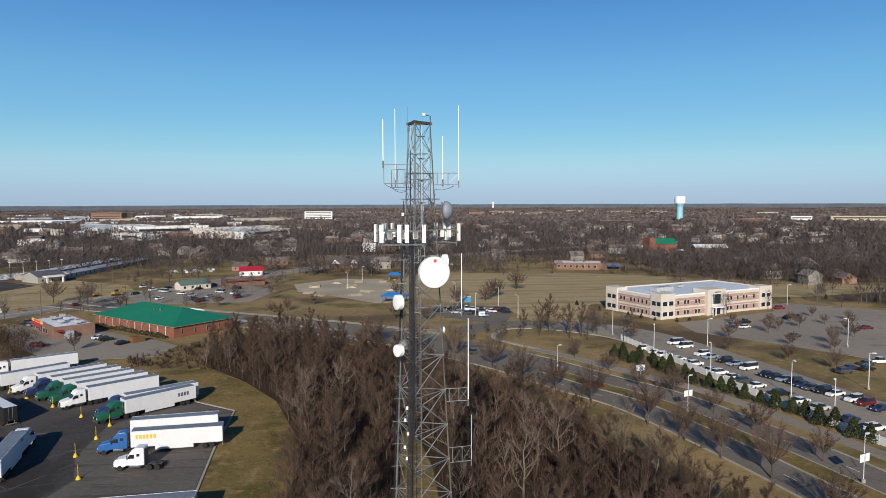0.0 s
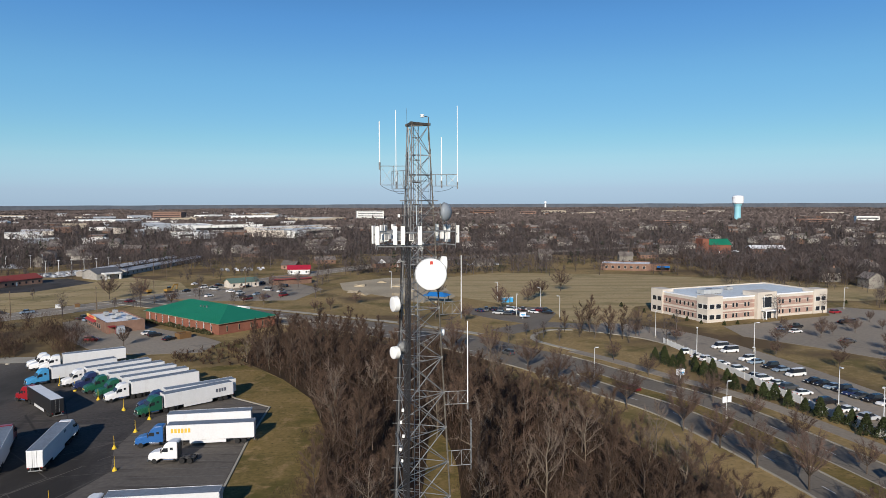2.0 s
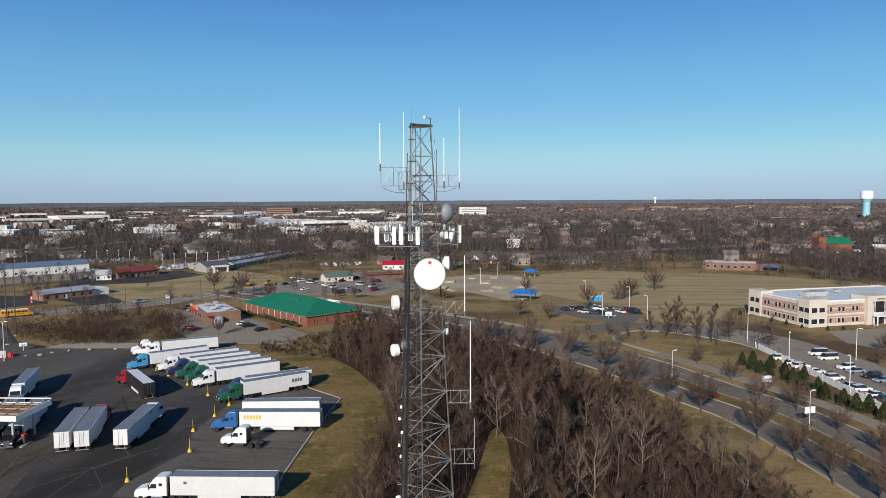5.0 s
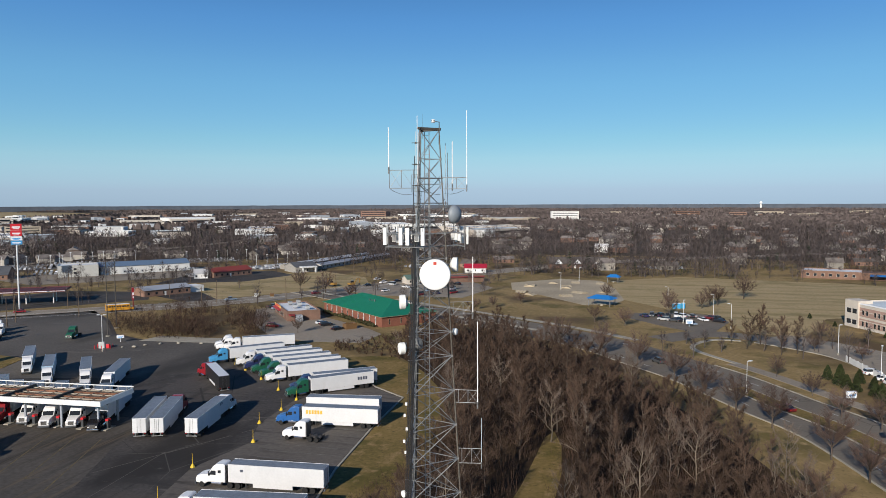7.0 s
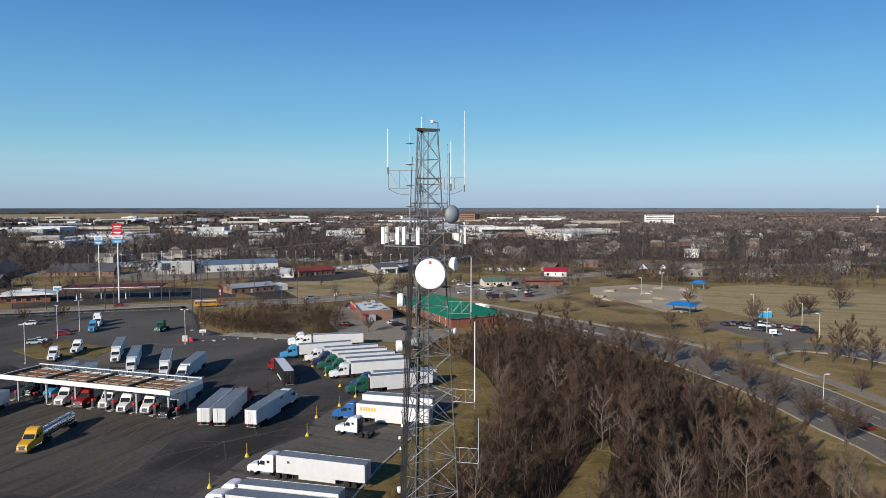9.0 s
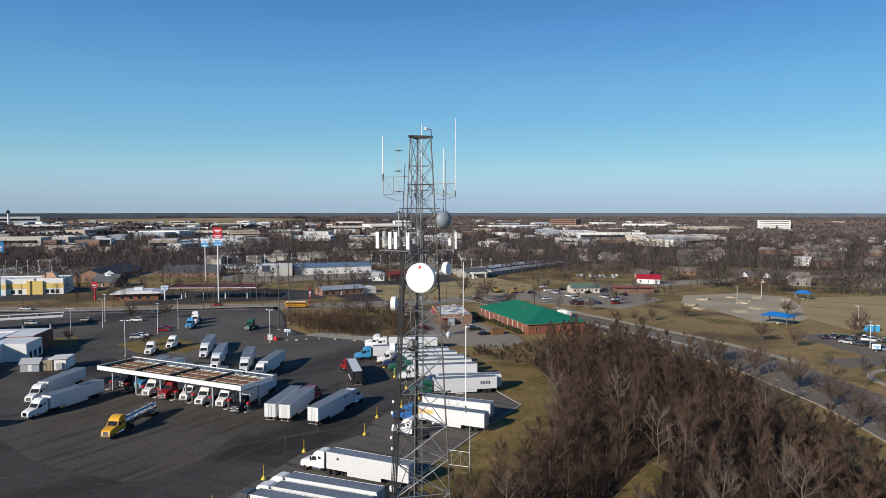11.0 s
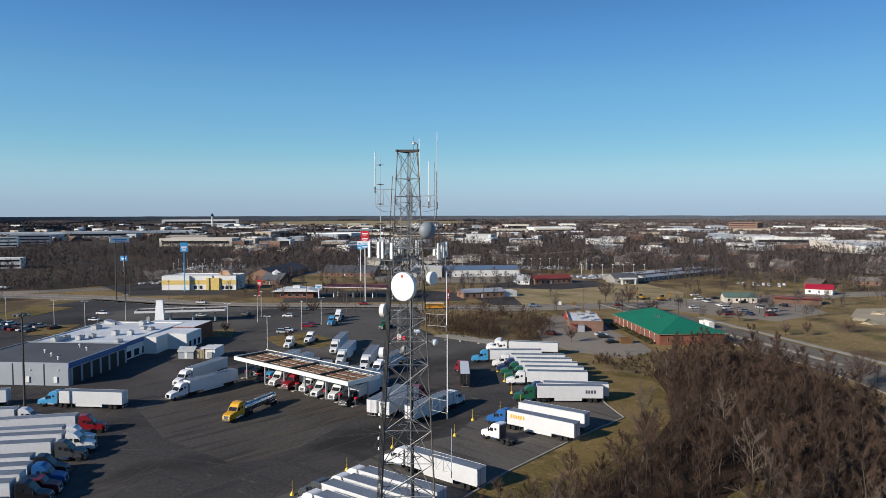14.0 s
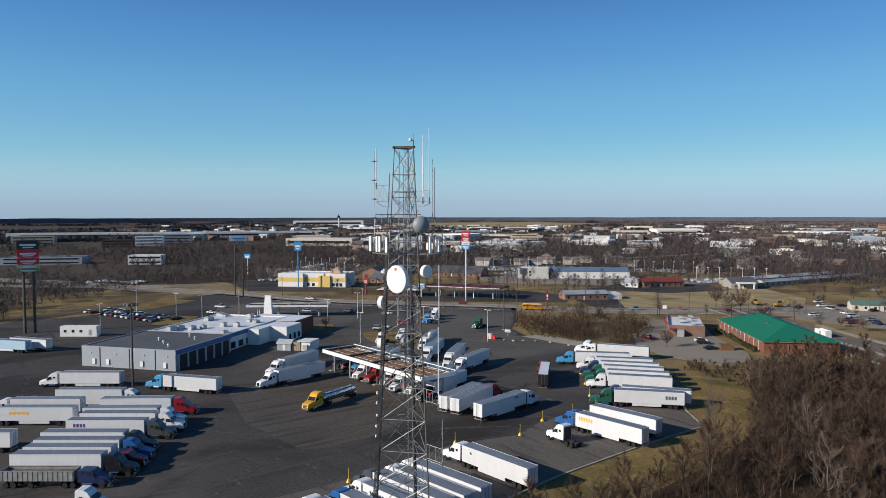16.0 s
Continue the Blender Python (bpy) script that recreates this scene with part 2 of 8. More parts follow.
lens_white = pmat("headlight lens", (0.6, 0.6, 0.58), 0.15, var=0.05)
lens_red = paint("tail light red", (0.35, 0.02, 0.02), 0.25)
trailer_white = pmat("white trailer skin", (0.6258, 0.6339, 0.6418), 0.4, var=0.05, scale=0.5, fine=3, rnd=0.08)
layered(trailer_white, (0.435, 0.4176, 0.3915), 0.5, 0.6, 0.85, (1, 1, 0.2))
trailer_roof = pmat("aluminium trailer roof", (0.2046, 0.2232, 0.248), 0.5, metal=0.25, var=0.2, scale=0.3, fine=2, rnd=0.12)
trailer_black = paint("black trailer skin", (0.018, 0.018, 0.02), 0.35)
trailer_blue = paint("pale blue trailer skin", (0.36, 0.50, 0.62), 0.45)
PAINTS = {n: paint(n + " paint", c, r) for n, c, r in (
    ("white", (0.70, 0.70, 0.70), 0.3), ("silver", (0.42, 0.43, 0.44), 0.3), ("black", (0.015, 0.015, 0.018), 0.25),
    ("charcoal", (0.06, 0.065, 0.07), 0.3), ("red", (0.24, 0.013, 0.02), 0.3), ("blue", (0.02, 0.10, 0.30), 0.3),
    ("navy", (0.02, 0.03, 0.09), 0.3), ("sky blue", (0.06, 0.27, 0.50), 0.3), ("green", (0.015, 0.09, 0.05), 0.3),
    ("yellow", (0.62, 0.33, 0.02), 0.35), ("maroon", (0.13, 0.015, 0.02), 0.3), ("teal", (0.06, 0.25, 0.28), 0.3),
    ("tan", (0.33, 0.27, 0.18), 0.4), ("bluegrey", (0.20, 0.26, 0.33), 0.3), ("brown", (0.16, 0.09, 0.04), 0.35))}
cone_yellow = paint("safety yellow", (0.62, 0.43, 0.02), 0.5)


# ---- mesh tools ----
class M:
    """A mesh in the making: lists of vertices and faces."""

    def __init__(self):
        self.v, self.f = [], []

    def face(self, *pts):
        n = len(self.v)
        self.v += [tuple(p) for p in pts]
        self.f.append(tuple(range(n, n + len(pts))))
        return self

    def box(self, x0, y0, z0, x1, y1, z1):
        n = len(self.v)
        self.v += [(x, y, z) for z in (z0, z1) for x, y in ((x0, y0), (x1, y0), (x1, y1), (x0, y1))]
        self.f += [(n + 3, n + 2, n + 1, n), (n + 4, n + 5, n + 6, n + 7)] + [(n + i, n + (i + 1) % 4, n + 4 + (i + 1) % 4, n + 4 + i) for i in range(4)]
        return self

    def tube(self, p, q, r0, r1=None, n=6, cap=True):
        p, q = Vector(p), Vector(q)
        r1 = r0 if r1 is None else r1
        d = (q - p).normalized()
        a = d.orthogonal().normalized()
        b = d.cross(a)
        k = len(self.v)
        for c, r in ((p, r0), (q, r1)):
            for i in range(n):
                s = 2 * math.pi * i / n
                self.v.append(tuple(c + (a * math.cos(s) + b * math.sin(s)) * r))
        self.f += [(k + i, k + (i + 1) % n, k + n + (i + 1) % n, k + n + i) for i in range(n)]
        if cap:
            self.f += [tuple(range(k + n - 1, k - 1, -1)), tuple(range(k + n, k + 2 * n))]
        return self

    def prism(self, prof, x0, x1, axis="x"):
        """A closed outline, drawn in the two other axes, drawn out along one axis."""
        k, n = len(self.v), len(prof)
        for x in (x0, x1):
            for a, b in prof:
                self.v.append((x, a, b) if axis == "x" else (a, x, b) if axis == "y" else (a, b, x))
        self.f += [(k + i, k + (i + 1) % n, k + n + (i + 1) % n, k + n + i) for i in range(n)]
        self.f += [tuple(range(k + n - 1, k - 1, -1)), tuple(range(k + n, k + 2 * n))]
        return self

    def lathe(self, prof, n=16, c=(0, 0, 0)):
        """(radius, height) pairs turned about z."""
        k = len(self.v)
        for r, z in prof:
            for i in range(n):
                s = 2 * math.pi * i / n
                self.v.append((c[0] + r * math.cos(s), c[1] + r * math.sin(s), c[2] + z))
        for j in range(len(prof) - 1):
            self.f += [(k + j * n + i, k + j * n + (i + 1) % n, k + (j + 1) * n + (i + 1) % n, k + (j + 1) * n + i) for i in range(n)]
        self.f += [tuple(range(k + n - 1, k - 1, -1)), tuple(range(k + (len(prof) - 1) * n, k + len(prof) * n))]
        return self

    def turned(self, m, start=0):
        self.v[start:] = [tuple(m @ Vector(p)) for p in self.v[start:]]
        return self

    def data(self, name, material, bevel=0.0, smooth=False):
        me = bpy.data.meshes.new(name)
        me.from_pydata(self.v, [], self.f)
        bm = bmesh.new()
        bm.from_mesh(me)
        if bevel:
            bmesh.ops.remove_doubles(bm, verts=bm.verts, dist=0.0005)
            sharp = [e for e in bm.edges if len(e.link_faces) == 2 and e.calc_face_angle(0) > 0.45]
            bmesh.ops.bevel(bm, geom=sharp, offset=bevel, segments=2, affect='EDGES', profile=0.6, clamp_overlap=True)
        bmesh.ops.recalc_face_normals(bm, faces=bm.faces)
        bm.to_mesh(me)
        bm.free()
        if smooth:
            me.polygons.foreach_set("use_smooth", [True] * len(me.polygons))
        me.materials.append(material)
        return me


def part(name, m, material, parent=None, label="", bevel=0.0, smooth=False):
    ob = new(name, m.data(name, material, bevel, smooth))
    if parent is not None:
        ob.parent = parent
    if label:
        tagged(ob, label)
    return ob


def thing(name, at, label, category, group="", turn=0.0, kind=""):
    ob = new(name)
    ob.matrix_basis = pose(at[0], at[1], at[2] if len(at) > 2 else 0.0, 0, 0, turn)
    return tagged(ob, label, category, group, kind)


def shared(name, me, parent, m=None):
    ob = new(name, me)
    ob.parent = parent
    if m is not None:
        ob.matrix_basis = m
    return ob


def repaint(ob, child, material):
    """Gives one copy's part its own paint, leaving the shared mesh alone."""
    for o in ob.children:
        if o.name.split(".")[0] == child:
            o.material_slots[0].link = 'OBJECT'
            o.material_slots[0].material = material


def setting(name, m, material, label, category, kind="structure"):
    return tagged(part(name, m, material), label, category, "", kind)


def smooth_line(pts, step=3.0):
    """A Catmull-Rom line through the points."""
    p = [Vector((*q, 0)) for q in pts]
    p = [2 * p[0] - p[1]] + p + [2 * p[-1] - p[-2]]
    out = []
    for i in range(1, len(p) - 2):
        n = max(1, int((p[i + 1] - p[i]).length / step))
        for j in range(n):
            t = j / n
            out.append(0.5 * (2 * p[i] + (p[i + 1] - p[i - 1]) * t + (2 * p[i - 1] - 5 * p[i] + 4 * p[i + 1] - p[i + 2]) * t * t
                              + (3 * p[i] - p[i - 1] - 3 * p[i + 1] + p[i + 2]) * t ** 3))
    out.append(p[-2])
    return out


def offset(line, d):
    out = []
    for i, p in enumerate(line):
        t = (line[min(i + 1, len(line) - 1)] - line[max(i - 1, 0)]).normalized()
        out.append(p + Vector((-t.y, t.x, 0)) * d)
    return out


def ribbon(line, d0, d1, z, depth=0.25, m=None):
    """A strip along a line between two offsets, with thickness."""
    m = m or M()
    a, b = offset(line, d0), offset(line, d1)
    for i in range(len(line) - 1):
        q = [a[i], a[i + 1], b[i + 1], b[i]]
        m.face(*[(p.x, p.y, z) for p in q])
        m.face((a[i].x, a[i].y, z - depth), (a[i + 1].x, a[i + 1].y, z - depth), (a[i + 1].x, a[i + 1].y, z), (a[i].x, a[i].y, z))
        m.face((b[i + 1].x, b[i + 1].y, z - depth), (b[i].x, b[i].y, z - depth), (b[i].x, b[i].y, z), (b[i + 1].x, b[i + 1].y, z))
    return m


def slab(pts, z, depth=0.3):
    return M().prism([tuple(p[:2]) for p in pts], z - depth, z, "z")


def inside(x, y, poly):
    c, j = False, len(poly) - 1
    for i in range(len(poly)):
        (xi, yi), (xj, yj) = poly[i], poly[j]
        if (yi > y) != (yj > y) and x < (xj - xi) * (y - yi) / (yj - yi) + xi:
            c = not c
        j = i
    return c


# ---- ground, roads and lots ----
GREY = 0.05
m = M()
for i in range(64):
    a, b = 2 * math.pi * i / 64, 2 * math.pi * (i + 1) / 64
    for r0, r1 in ((0, 420), (420, 4900)):
        if r0 == 0:
            m.face((0, 200, 0), (r1 * math.cos(a), 200 + r1 * math.sin(a), 0), (r1 * math.cos(b), 200 + r1 * math.sin(b), 0))
        else:
            m.face((r0 * math.cos(a), 200 + r0 * math.sin(a), 0), (r1 * math.cos(a), 200 + r1 * math.sin(a), 0),
                   (r1 * math.cos(b), 200 + r1 * math.sin(b), 0), (r0 * math.cos(b), 200 + r0 * math.sin(b), 0))
ground = setting("ground", m, grass_dry, "flat dry winter grass ground reaching the horizon", "ground")
ground.data.materials.append(far_ground)
for f in ground.data.polygons:
    f.material_index = 0 if len(f.vertices) == 3 else 1

LOT = [(-24, 30), (-23, 92), (-25.8, 111), (-27.2, 135), (-27.4, 156.6), (-37, 164.4), (-46, 177), (-64, 192), (-78, 207), (-97, 207.5), (-134, 205),
       (-150, 212), (-172, 236), (-196, 256), (-224, 232), (-262, 200), (-300, 178), (-350, 160), (-330, 110), (-300, 60), (-270, 20), (-150, -20), (-50, -20)]
setting("truck_lot", slab(LOT, 0.04), asphalt_lot, "dark worn asphalt truck parking lot with stains and cracks", "pavement")
WOODS = [(-13, 60), (-12, 95), (-11, 115), (-13, 140), (-19, 163), (-29, 182), (-44, 203), (-47, 232), (-40, 246), (-18, 238), (2, 221), (18, 203),
         (30, 184), (41, 163), (49, 142), (56, 116), (59, 97), (63, 70), (66, 30), (66, -20), (-12, -20)]
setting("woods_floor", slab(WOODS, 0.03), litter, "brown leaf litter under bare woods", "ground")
CLEARING = [(2, 44), (10.5, 44), (12, 100), (12.5, 118), (11.5, 132), (9.5, 140), (8, 136), (6.5, 112), (3, 80)]
setting("woods_verge", slab([(18, 203), (30, 184), (41, 163), (49, 142), (56, 116), (59, 97), (63, 70), (58, 70), (54, 97), (51, 115), (44, 140), (36.5, 160), (26, 180.5), (14, 199.5)], 0.045), grass_dry, "strip of dry grass between woods and road", "ground")
setting("clearing", slab(CLEARING, 0.06), grass_green, "grassy track cleared through the woods below the tower", "ground")
setting("lot_verge", slab([(-23.5, 60), (-12, 60), (-12, 95), (-11, 115), (-13, 140), (-19, 163), (-29, 182), (-44, 200), (-62, 193), (-45, 178), (-36.5, 164), (-27, 156.3), (-26.8, 135), (-25.4, 111), (-22.5, 92)], 0.02),
        grass_green, "strip of olive grass between lot and woods", "ground")

NEAR_KERB = [(-140, 331), (-105, 307), (-75, 285), (-40, 262), (-12, 243), (10.7, 222.8), (24.2, 204.6), (36.4, 187.5), (48.5, 163.5), (57.4, 146.5), (64.4, 117.6),
             (67.5, 100), (71, 75), (74, 40), (77, -40)]
kerb_line = smooth_line(NEAR_KERB)
setting("divided_road", ribbon(kerb_line, 0, 21.4, GREY), asphalt_road, "pale grey divided asphalt road with two carriageways", "road")
cut = [i for i, p in enumerate(kerb_line) if p.x > 40 and p.y < 190][0]
setting("road_median", ribbon(kerb_line[cut:], 8.4, 13.0, GREY + 0.14), grass_green, "raised grassy median strip of the road", "road")
cut2 = [i for i, p in enumerate(kerb_line) if p.x > 0][0]
setting("road_median_2", ribbon(kerb_line[:cut2 - 4], 9.6, 11.6, GREY + 0.14), concrete, "narrow concrete median strip of the road", "road")
setting("road_kerb", ribbon(kerb_line, -0.35, 0.0, GREY + 0.15), concrete, "pale concrete kerb along the road", "kerb")
m = M()
for d in (8.1, 13.0):
    ribbon(kerb_line[cut:], d, d + 0.35, GREY + 0.17, 0.3, m)
setting("median_kerb", m, concrete, "pale concrete kerbs of the road median", "kerb")
setting("far_kerb", ribbon(kerb_line[cut - 6:], 21.4, 21.75, GREY + 0.15), concrete, "pale concrete kerb on the far side of the road", "kerb")
setting("footpath", ribbon(kerb_line[cut - 6:], 25.8, 29.8, GREY + 0.04), asphalt_pale, "wide pale footpath beside the road", "pavement")
setting("footpath_2", ribbon(kerb_line[18:cut - 16], 23.6, 26.6, GREY + 0.04), concrete, "pale footpath between road and skate park", "pavement")
m = M()
for d in (4.2, 17.2):
    line = offset(kerb_line, d)
    for i in range(0, len(line) - 1, 4):
        a, b = line[i], line[i + 1]
        t = (b - a).normalized() * 1.5
        nrm = Vector((-t.y, t.x, 0)).normalized() * 0.09
        c = (a + b) / 2
        m.face(*[(p.x, p.y, GREY + 0.012) for p in (c - t - nrm, c + t - nrm, c + t + nrm, c - t + nrm)])
tagged(part("lane_dashes", m, lane_white), "white dashed lane lines on the road", "road marking", "", "stuff")

side = smooth_line([(36, 244), (52, 257), (68, 253), (84, 240), (93, 226), (99, 200), (102, 180), (104, 160), (107, 135), (112, 105), (120, 60), (130, 0)])
setting("side_street", ribbon(side[:14], -5.5, 5.5, GREY + 0.01), asphalt_road, "side street leaving the divided road", "road")
setting("drive_strip", ribbon(side[12:], -8.5, 12.5, GREY + 0.02), asphalt_pale, "parking drive with cars along both sides", "pavement")
setting("drive_kerb", ribbon(side[12:], -9.0, -8.5, GREY + 0.16), concrete, "concrete kerb of the parking drive", "kerb")
setting("island_kerb", ribbon(smooth_line([(62, 246), (54, 246), (47.5, 238), (45.8, 230), (49, 222), (56, 211)], 1.5), -1.3, 0.4, GREY + 0.12), concrete, "curved pale concrete kerb at the junction", "kerb")
OFFICE_LOT = [(119, 250), (117, 231), (131, 212), (150, 180), (160, 150), (240, 120), (300, 190), (190, 292), (178, 288), (172, 271), (150, 262), (135, 256)]
setting("office_lot", slab(OFFICE_LOT, 0.05), asphalt_pale, "pale asphalt office car park", "pavement")
setting("park_lot", slab([(24, 290), (40, 268), (46, 262), (56, 262), (64, 284), (62, 300), (44, 304), (30, 300)], 0.055), asphalt_road, "small asphalt car park by the playing field", "pavement")
arterial = smooth_line([(-900, -170), (-520, 75), (-420, 125), (-345, 167), (-280, 192), (-220, 240), (-165, 283), (-128, 330), (-92, 395), (-45, 475), (40, 570), (240, 700)], 8)
setting("arterial_road", ribbon(arterial, -10, 10, GREY - 0.01), asphalt_pale, "wide pale asphalt main road", "road")
m = M()
for d in (-9.6, 9.4):
    ribbon(arterial, d, d + 0.25, GREY + 0.004, 0.01, m)
for d in (-0.35, 0.15):
    ribbon(arterial, d, d + 0.18, GREY + 0.004, 0.01, m)
tagged(part("road_lines", m, lane_white), "painted edge and centre lines on the main road", "road marking", "", "stuff")
setting("highway", ribbon(smooth_line([(-760, -260), (-560, -10), (-470, 75), (-440, 110), (-400, 190), (-395, 300), (-420, 460), (-420, 800)], 10), -8, 8, GREY - 0.02), asphalt_pale, "pale highway in the middle distance", "road")
setting("tan_lawn", slab([(-205, 335), (-165, 300), (-135, 340), (-112, 372), (-128, 408), (-170, 440), (-215, 400)], 0.02), grass_tan, "large tan dormant lawn beside the main road", "ground")
setting("playing_field", slab([(66, 262), (84, 258), (102, 300), (140, 320), (210, 310), (300, 330), (150, 430), (60, 450), (20, 420), (22, 345), (46, 310), (62, 300)], 0.02), grass_tan, "wide pale brown playing field with mowing rows", "ground")
setting("diner_lot", slab([(-120, 345), (-92, 330), (-50, 330), (-42, 372), (-60, 400), (-84, 402)], 0.045), asphalt_pale, "pale car park of the roadside diners", "pavement")
setting("brick_shop_lot", slab([(-112, 240), (-96, 222), (-78, 214), (-60, 216), (-58, 232), (-66, 241), (-92, 262), (-104, 276), (-124, 284), (-130, 275)], 0.05), asphalt_pale, "pale asphalt car park of the brick shops", "pavement")
setting("skate_park", slab([(-36, 398), (-31, 366), (-14, 348), (8, 318), (20, 322), (26, 338), (22, 380), (14, 418), (-10, 424)], 0.06), concrete_skate, "pale concrete skate park slab", "pavement")
setting("entry_apron", slab([(-134, 203), (-97, 206), (-98, 213), (-132, 212)], 0.09), concrete, "pale gravelly verge at the lot's edge", "pavement")
for pts in ([(-178, 158), (-160, 152), (-146, 160), (-150, 172), (-176, 176)], [(-212, 148), (-196, 140), (-188, 150), (-203, 160)], [(-270, 110), (-250, 98), (-240, 106), (-262, 122)], [(-340, 130), (-310, 90), (-290, 60), (-300, 110), (-322, 140)]):
    setting("grass_island", slab(pts, 0.14), grass_green, "kerbed grass island in the car park", "ground")
lot_edge = [Vector((*p, 0)) for p in ((-23.2, 60), (-23, 92), (-25.8, 111), (-27.2, 135), (-27.4, 156.6), (-37, 164.4), (-42, 171))]
setting("bay_surface", slab([(-47, 40), (-46.5, 78), (-48, 92), (-50.5, 106), (-47, 120), (-51, 131), (-51.5, 149), (-44, 160), (-37.5, 164), (-27.7, 156.5), (-27.5, 135), (-26.1, 111), (-23.3, 92), (-24.3, 40)], 0.058), bay_asphalt, "paler asphalt of the truck bays with dark tyre streaks", "pavement")
setting("lot_kerb", ribbon(lot_edge, -0.3, 0.1, 0.2), concrete, "pale concrete kerb along the truck lot", "kerb")
m = M()
for i in range(30):                                             # bay lines and fuel lane lines
    x, y = -24.5 - 0.1 * i, 92 + 3.6 * i
    if y < 150:
        m.box(x - 17, y - 0.05, 0.0, x - 2, y + 0.05, 0.062)
setting("fuel_apron", slab([(-128, 126), (-75, 129), (-71, 112), (-62, 88), (-66, 80), (-90, 78), (-118, 84), (-124, 100)], 0.048), fuel_asphalt, "fuel lane asphalt with long dark oil streaks", "pavement")
m2 = M()
for k in range(8):
    bx, by = -76.5 - 5.9 * k, 115.3 - 0.15 * k
    l = (25, 21, 25, 20, 24, 20, 22, 20)[k]
    q = len(m2.v)
    m2.box(-0.13, -l, 0.0, 0.13, 0, 0.053).turned(pose(bx, by, 0, 0, 0, 20), q)
    if k in (1, 2, 4):
        q = len(m2.v)
        m2.box(0, -l, 0.0, 2.4, -l + 0.22, 0.053).turned(pose(bx, by, 0, 0, 0, 20), q)
setting("upper_lot", slab([(-78, 205), (-97, 205.5), (-134, 203), (-150, 210), (-172, 234), (-196, 253), (-224, 229), (-262, 197), (-298, 175), (-290, 140), (-262, 128), (-236, 150), (-205, 128), (-178, 150), (-150, 140), (-132, 152), (-104, 158), (-88, 168), (-80, 190)], 0.0425), asphalt_mid, "paler asphalt of the upper truck lot", "pavement")
m3 = M()
for x, y, a, l in ((-58, 60, 92, 52), (-66, 100, 60, 58), (-76, 78, 100, 38), (-100, 60, 40, 46), (-60, 128, 42, 36), (-120, 140, 10, 62), (-140, 182, -4, 50), (-92, 150, 48, 40), (-70, 40, 95, 30), (-150, 110, 130, 40)):
    q = len(m3.v)
    m3.box(0, -0.09, 0.0, l * 0.45, 0.09, 0.044).box(l * 0.5, 0.02, 0.0, l, 0.16, 0.044).turned(pose(x, y, 0, 0, 0, a), q)
tagged(part("asphalt_seams", m3, asphalt_mid), "pale worn seams in the lot asphalt", "pavement seam", "", "stuff")
tagged(part("bay_lines", m, bay_paint), "faded white parking bay lines", "road marking", "", "stuff")
tagged(part("fuel_lane_lines", m2, lane_yellow), "faded yellow lines of the fuel lanes", "road marking", "", "stuff")


# ---- lattice tower ----
TOWER = Vector((5.15, 57.75, 0))
LEG_ANGLES = [radians(a) for a in (12, 132, 252)]


def leg(i, z):
    r = 3.95 - 0.0555 * z
    return Vector((r * math.cos(LEG_ANGLES[i]), r * math.sin(LEG_ANGLES[i]), z))


tower = thing("lattice_tower", TOWER, "tall three-legged galvanised steel lattice radio tower with platform", "tower")
TOP = 52.2
for i in range(3):
    part("tower_leg", M().tube(leg(i, 0), leg(i, TOP), 0.095, 0.05, 8), rusty_leg if i == 0 else galv_dull, tower)
levels, z = [0.0], 0.0
while z < TOP - 1.2:
    z += 3.0 if z < 33 else 2.1
    levels.append(min(z, TOP))
levels[-1] = TOP
gusset = M().box(-0.075, -0.075, -0.1, 0.075, 0.075, 0.1).data("gusset_plate", galv_dull)
for a, b in zip(levels[:-1], levels[1:]):
    for i in range(3):
        j = (i + 1) % 3
        r = 0.04 if a < 33 else 0.028
        part("diagonal_brace", M().tube(leg(i, a), leg(j, b), r, n=5), galv if i else galv_dull, tower)
        part("diagonal_brace", M().tube(leg(j, a), leg(i, b), r, n=5), galv_dull if i else galv, tower)
        part("horizontal_brace", M().tube(leg(i, b), leg(j, b), r * 0.9, n=5), galv, tower)
        mid = (leg(i, a) + leg(j, a)) / 2
        if a < 45:
            k = (i + 2) % 3
            part("inner_brace", M().tube(mid, (leg(k, a) + leg(j, a)) / 2, 0.03, n=4), galv_dull, tower)
        shared("gusset_plate", gusset, tower, Matrix.Translation(leg(i, a)))
rails = M().tube((-0.35, 0.1, 0), (-0.2, 0.1, TOP), 0.035, n=5).tube((0.1, 0.1, 0), (0.2, 0.1, TOP), 0.035, n=5)
for i in range(0, 130):
    z = 0.4 * i + 0.2
    rails.tube((-0.35 + 0.15 * z / TOP, 0.1, z), (0.1 + 0.1 * z / TOP, 0.1, z), 0.016, n=4)
part("climbing_ladder", rails, galv, tower)
for k in range(7):                                              # cable runs up two legs
    off = Vector((-0.32 + 0.07 * k, -0.16 + 0.03 * (k % 2), 0))
    hi = (50, 45, 44, 43, 43, 40, 37)[k]
    part("coax_cable", M().tube(leg(2, 0) + off * 1.4, leg(2, hi) + off, 0.033, n=5), black_cable, tower, "black coaxial cable")
for k in range(6):
    off = Vector((-0.18 + 0.06 * k, 0.2, 0))
    part("coax_cable", M().tube(leg(1, 0) + off * 1.3, leg(1, (46, 44, 43, 40, 38, 34)[k]) + off, 0.03, n=5), black_cable, tower, "black coaxial cable")
for i in (1, 2):
    m = M()
    for z in range(3, 44, 2):
        p = leg(i, z)
        m.tube(p + Vector((-0.5, -0.05, 0)), p + Vector((0.4, -0.05, 0)), 0.025, n=4)
    part("cable_clamps", m, galv, tower)
m = M()                                                         # platform frame on top
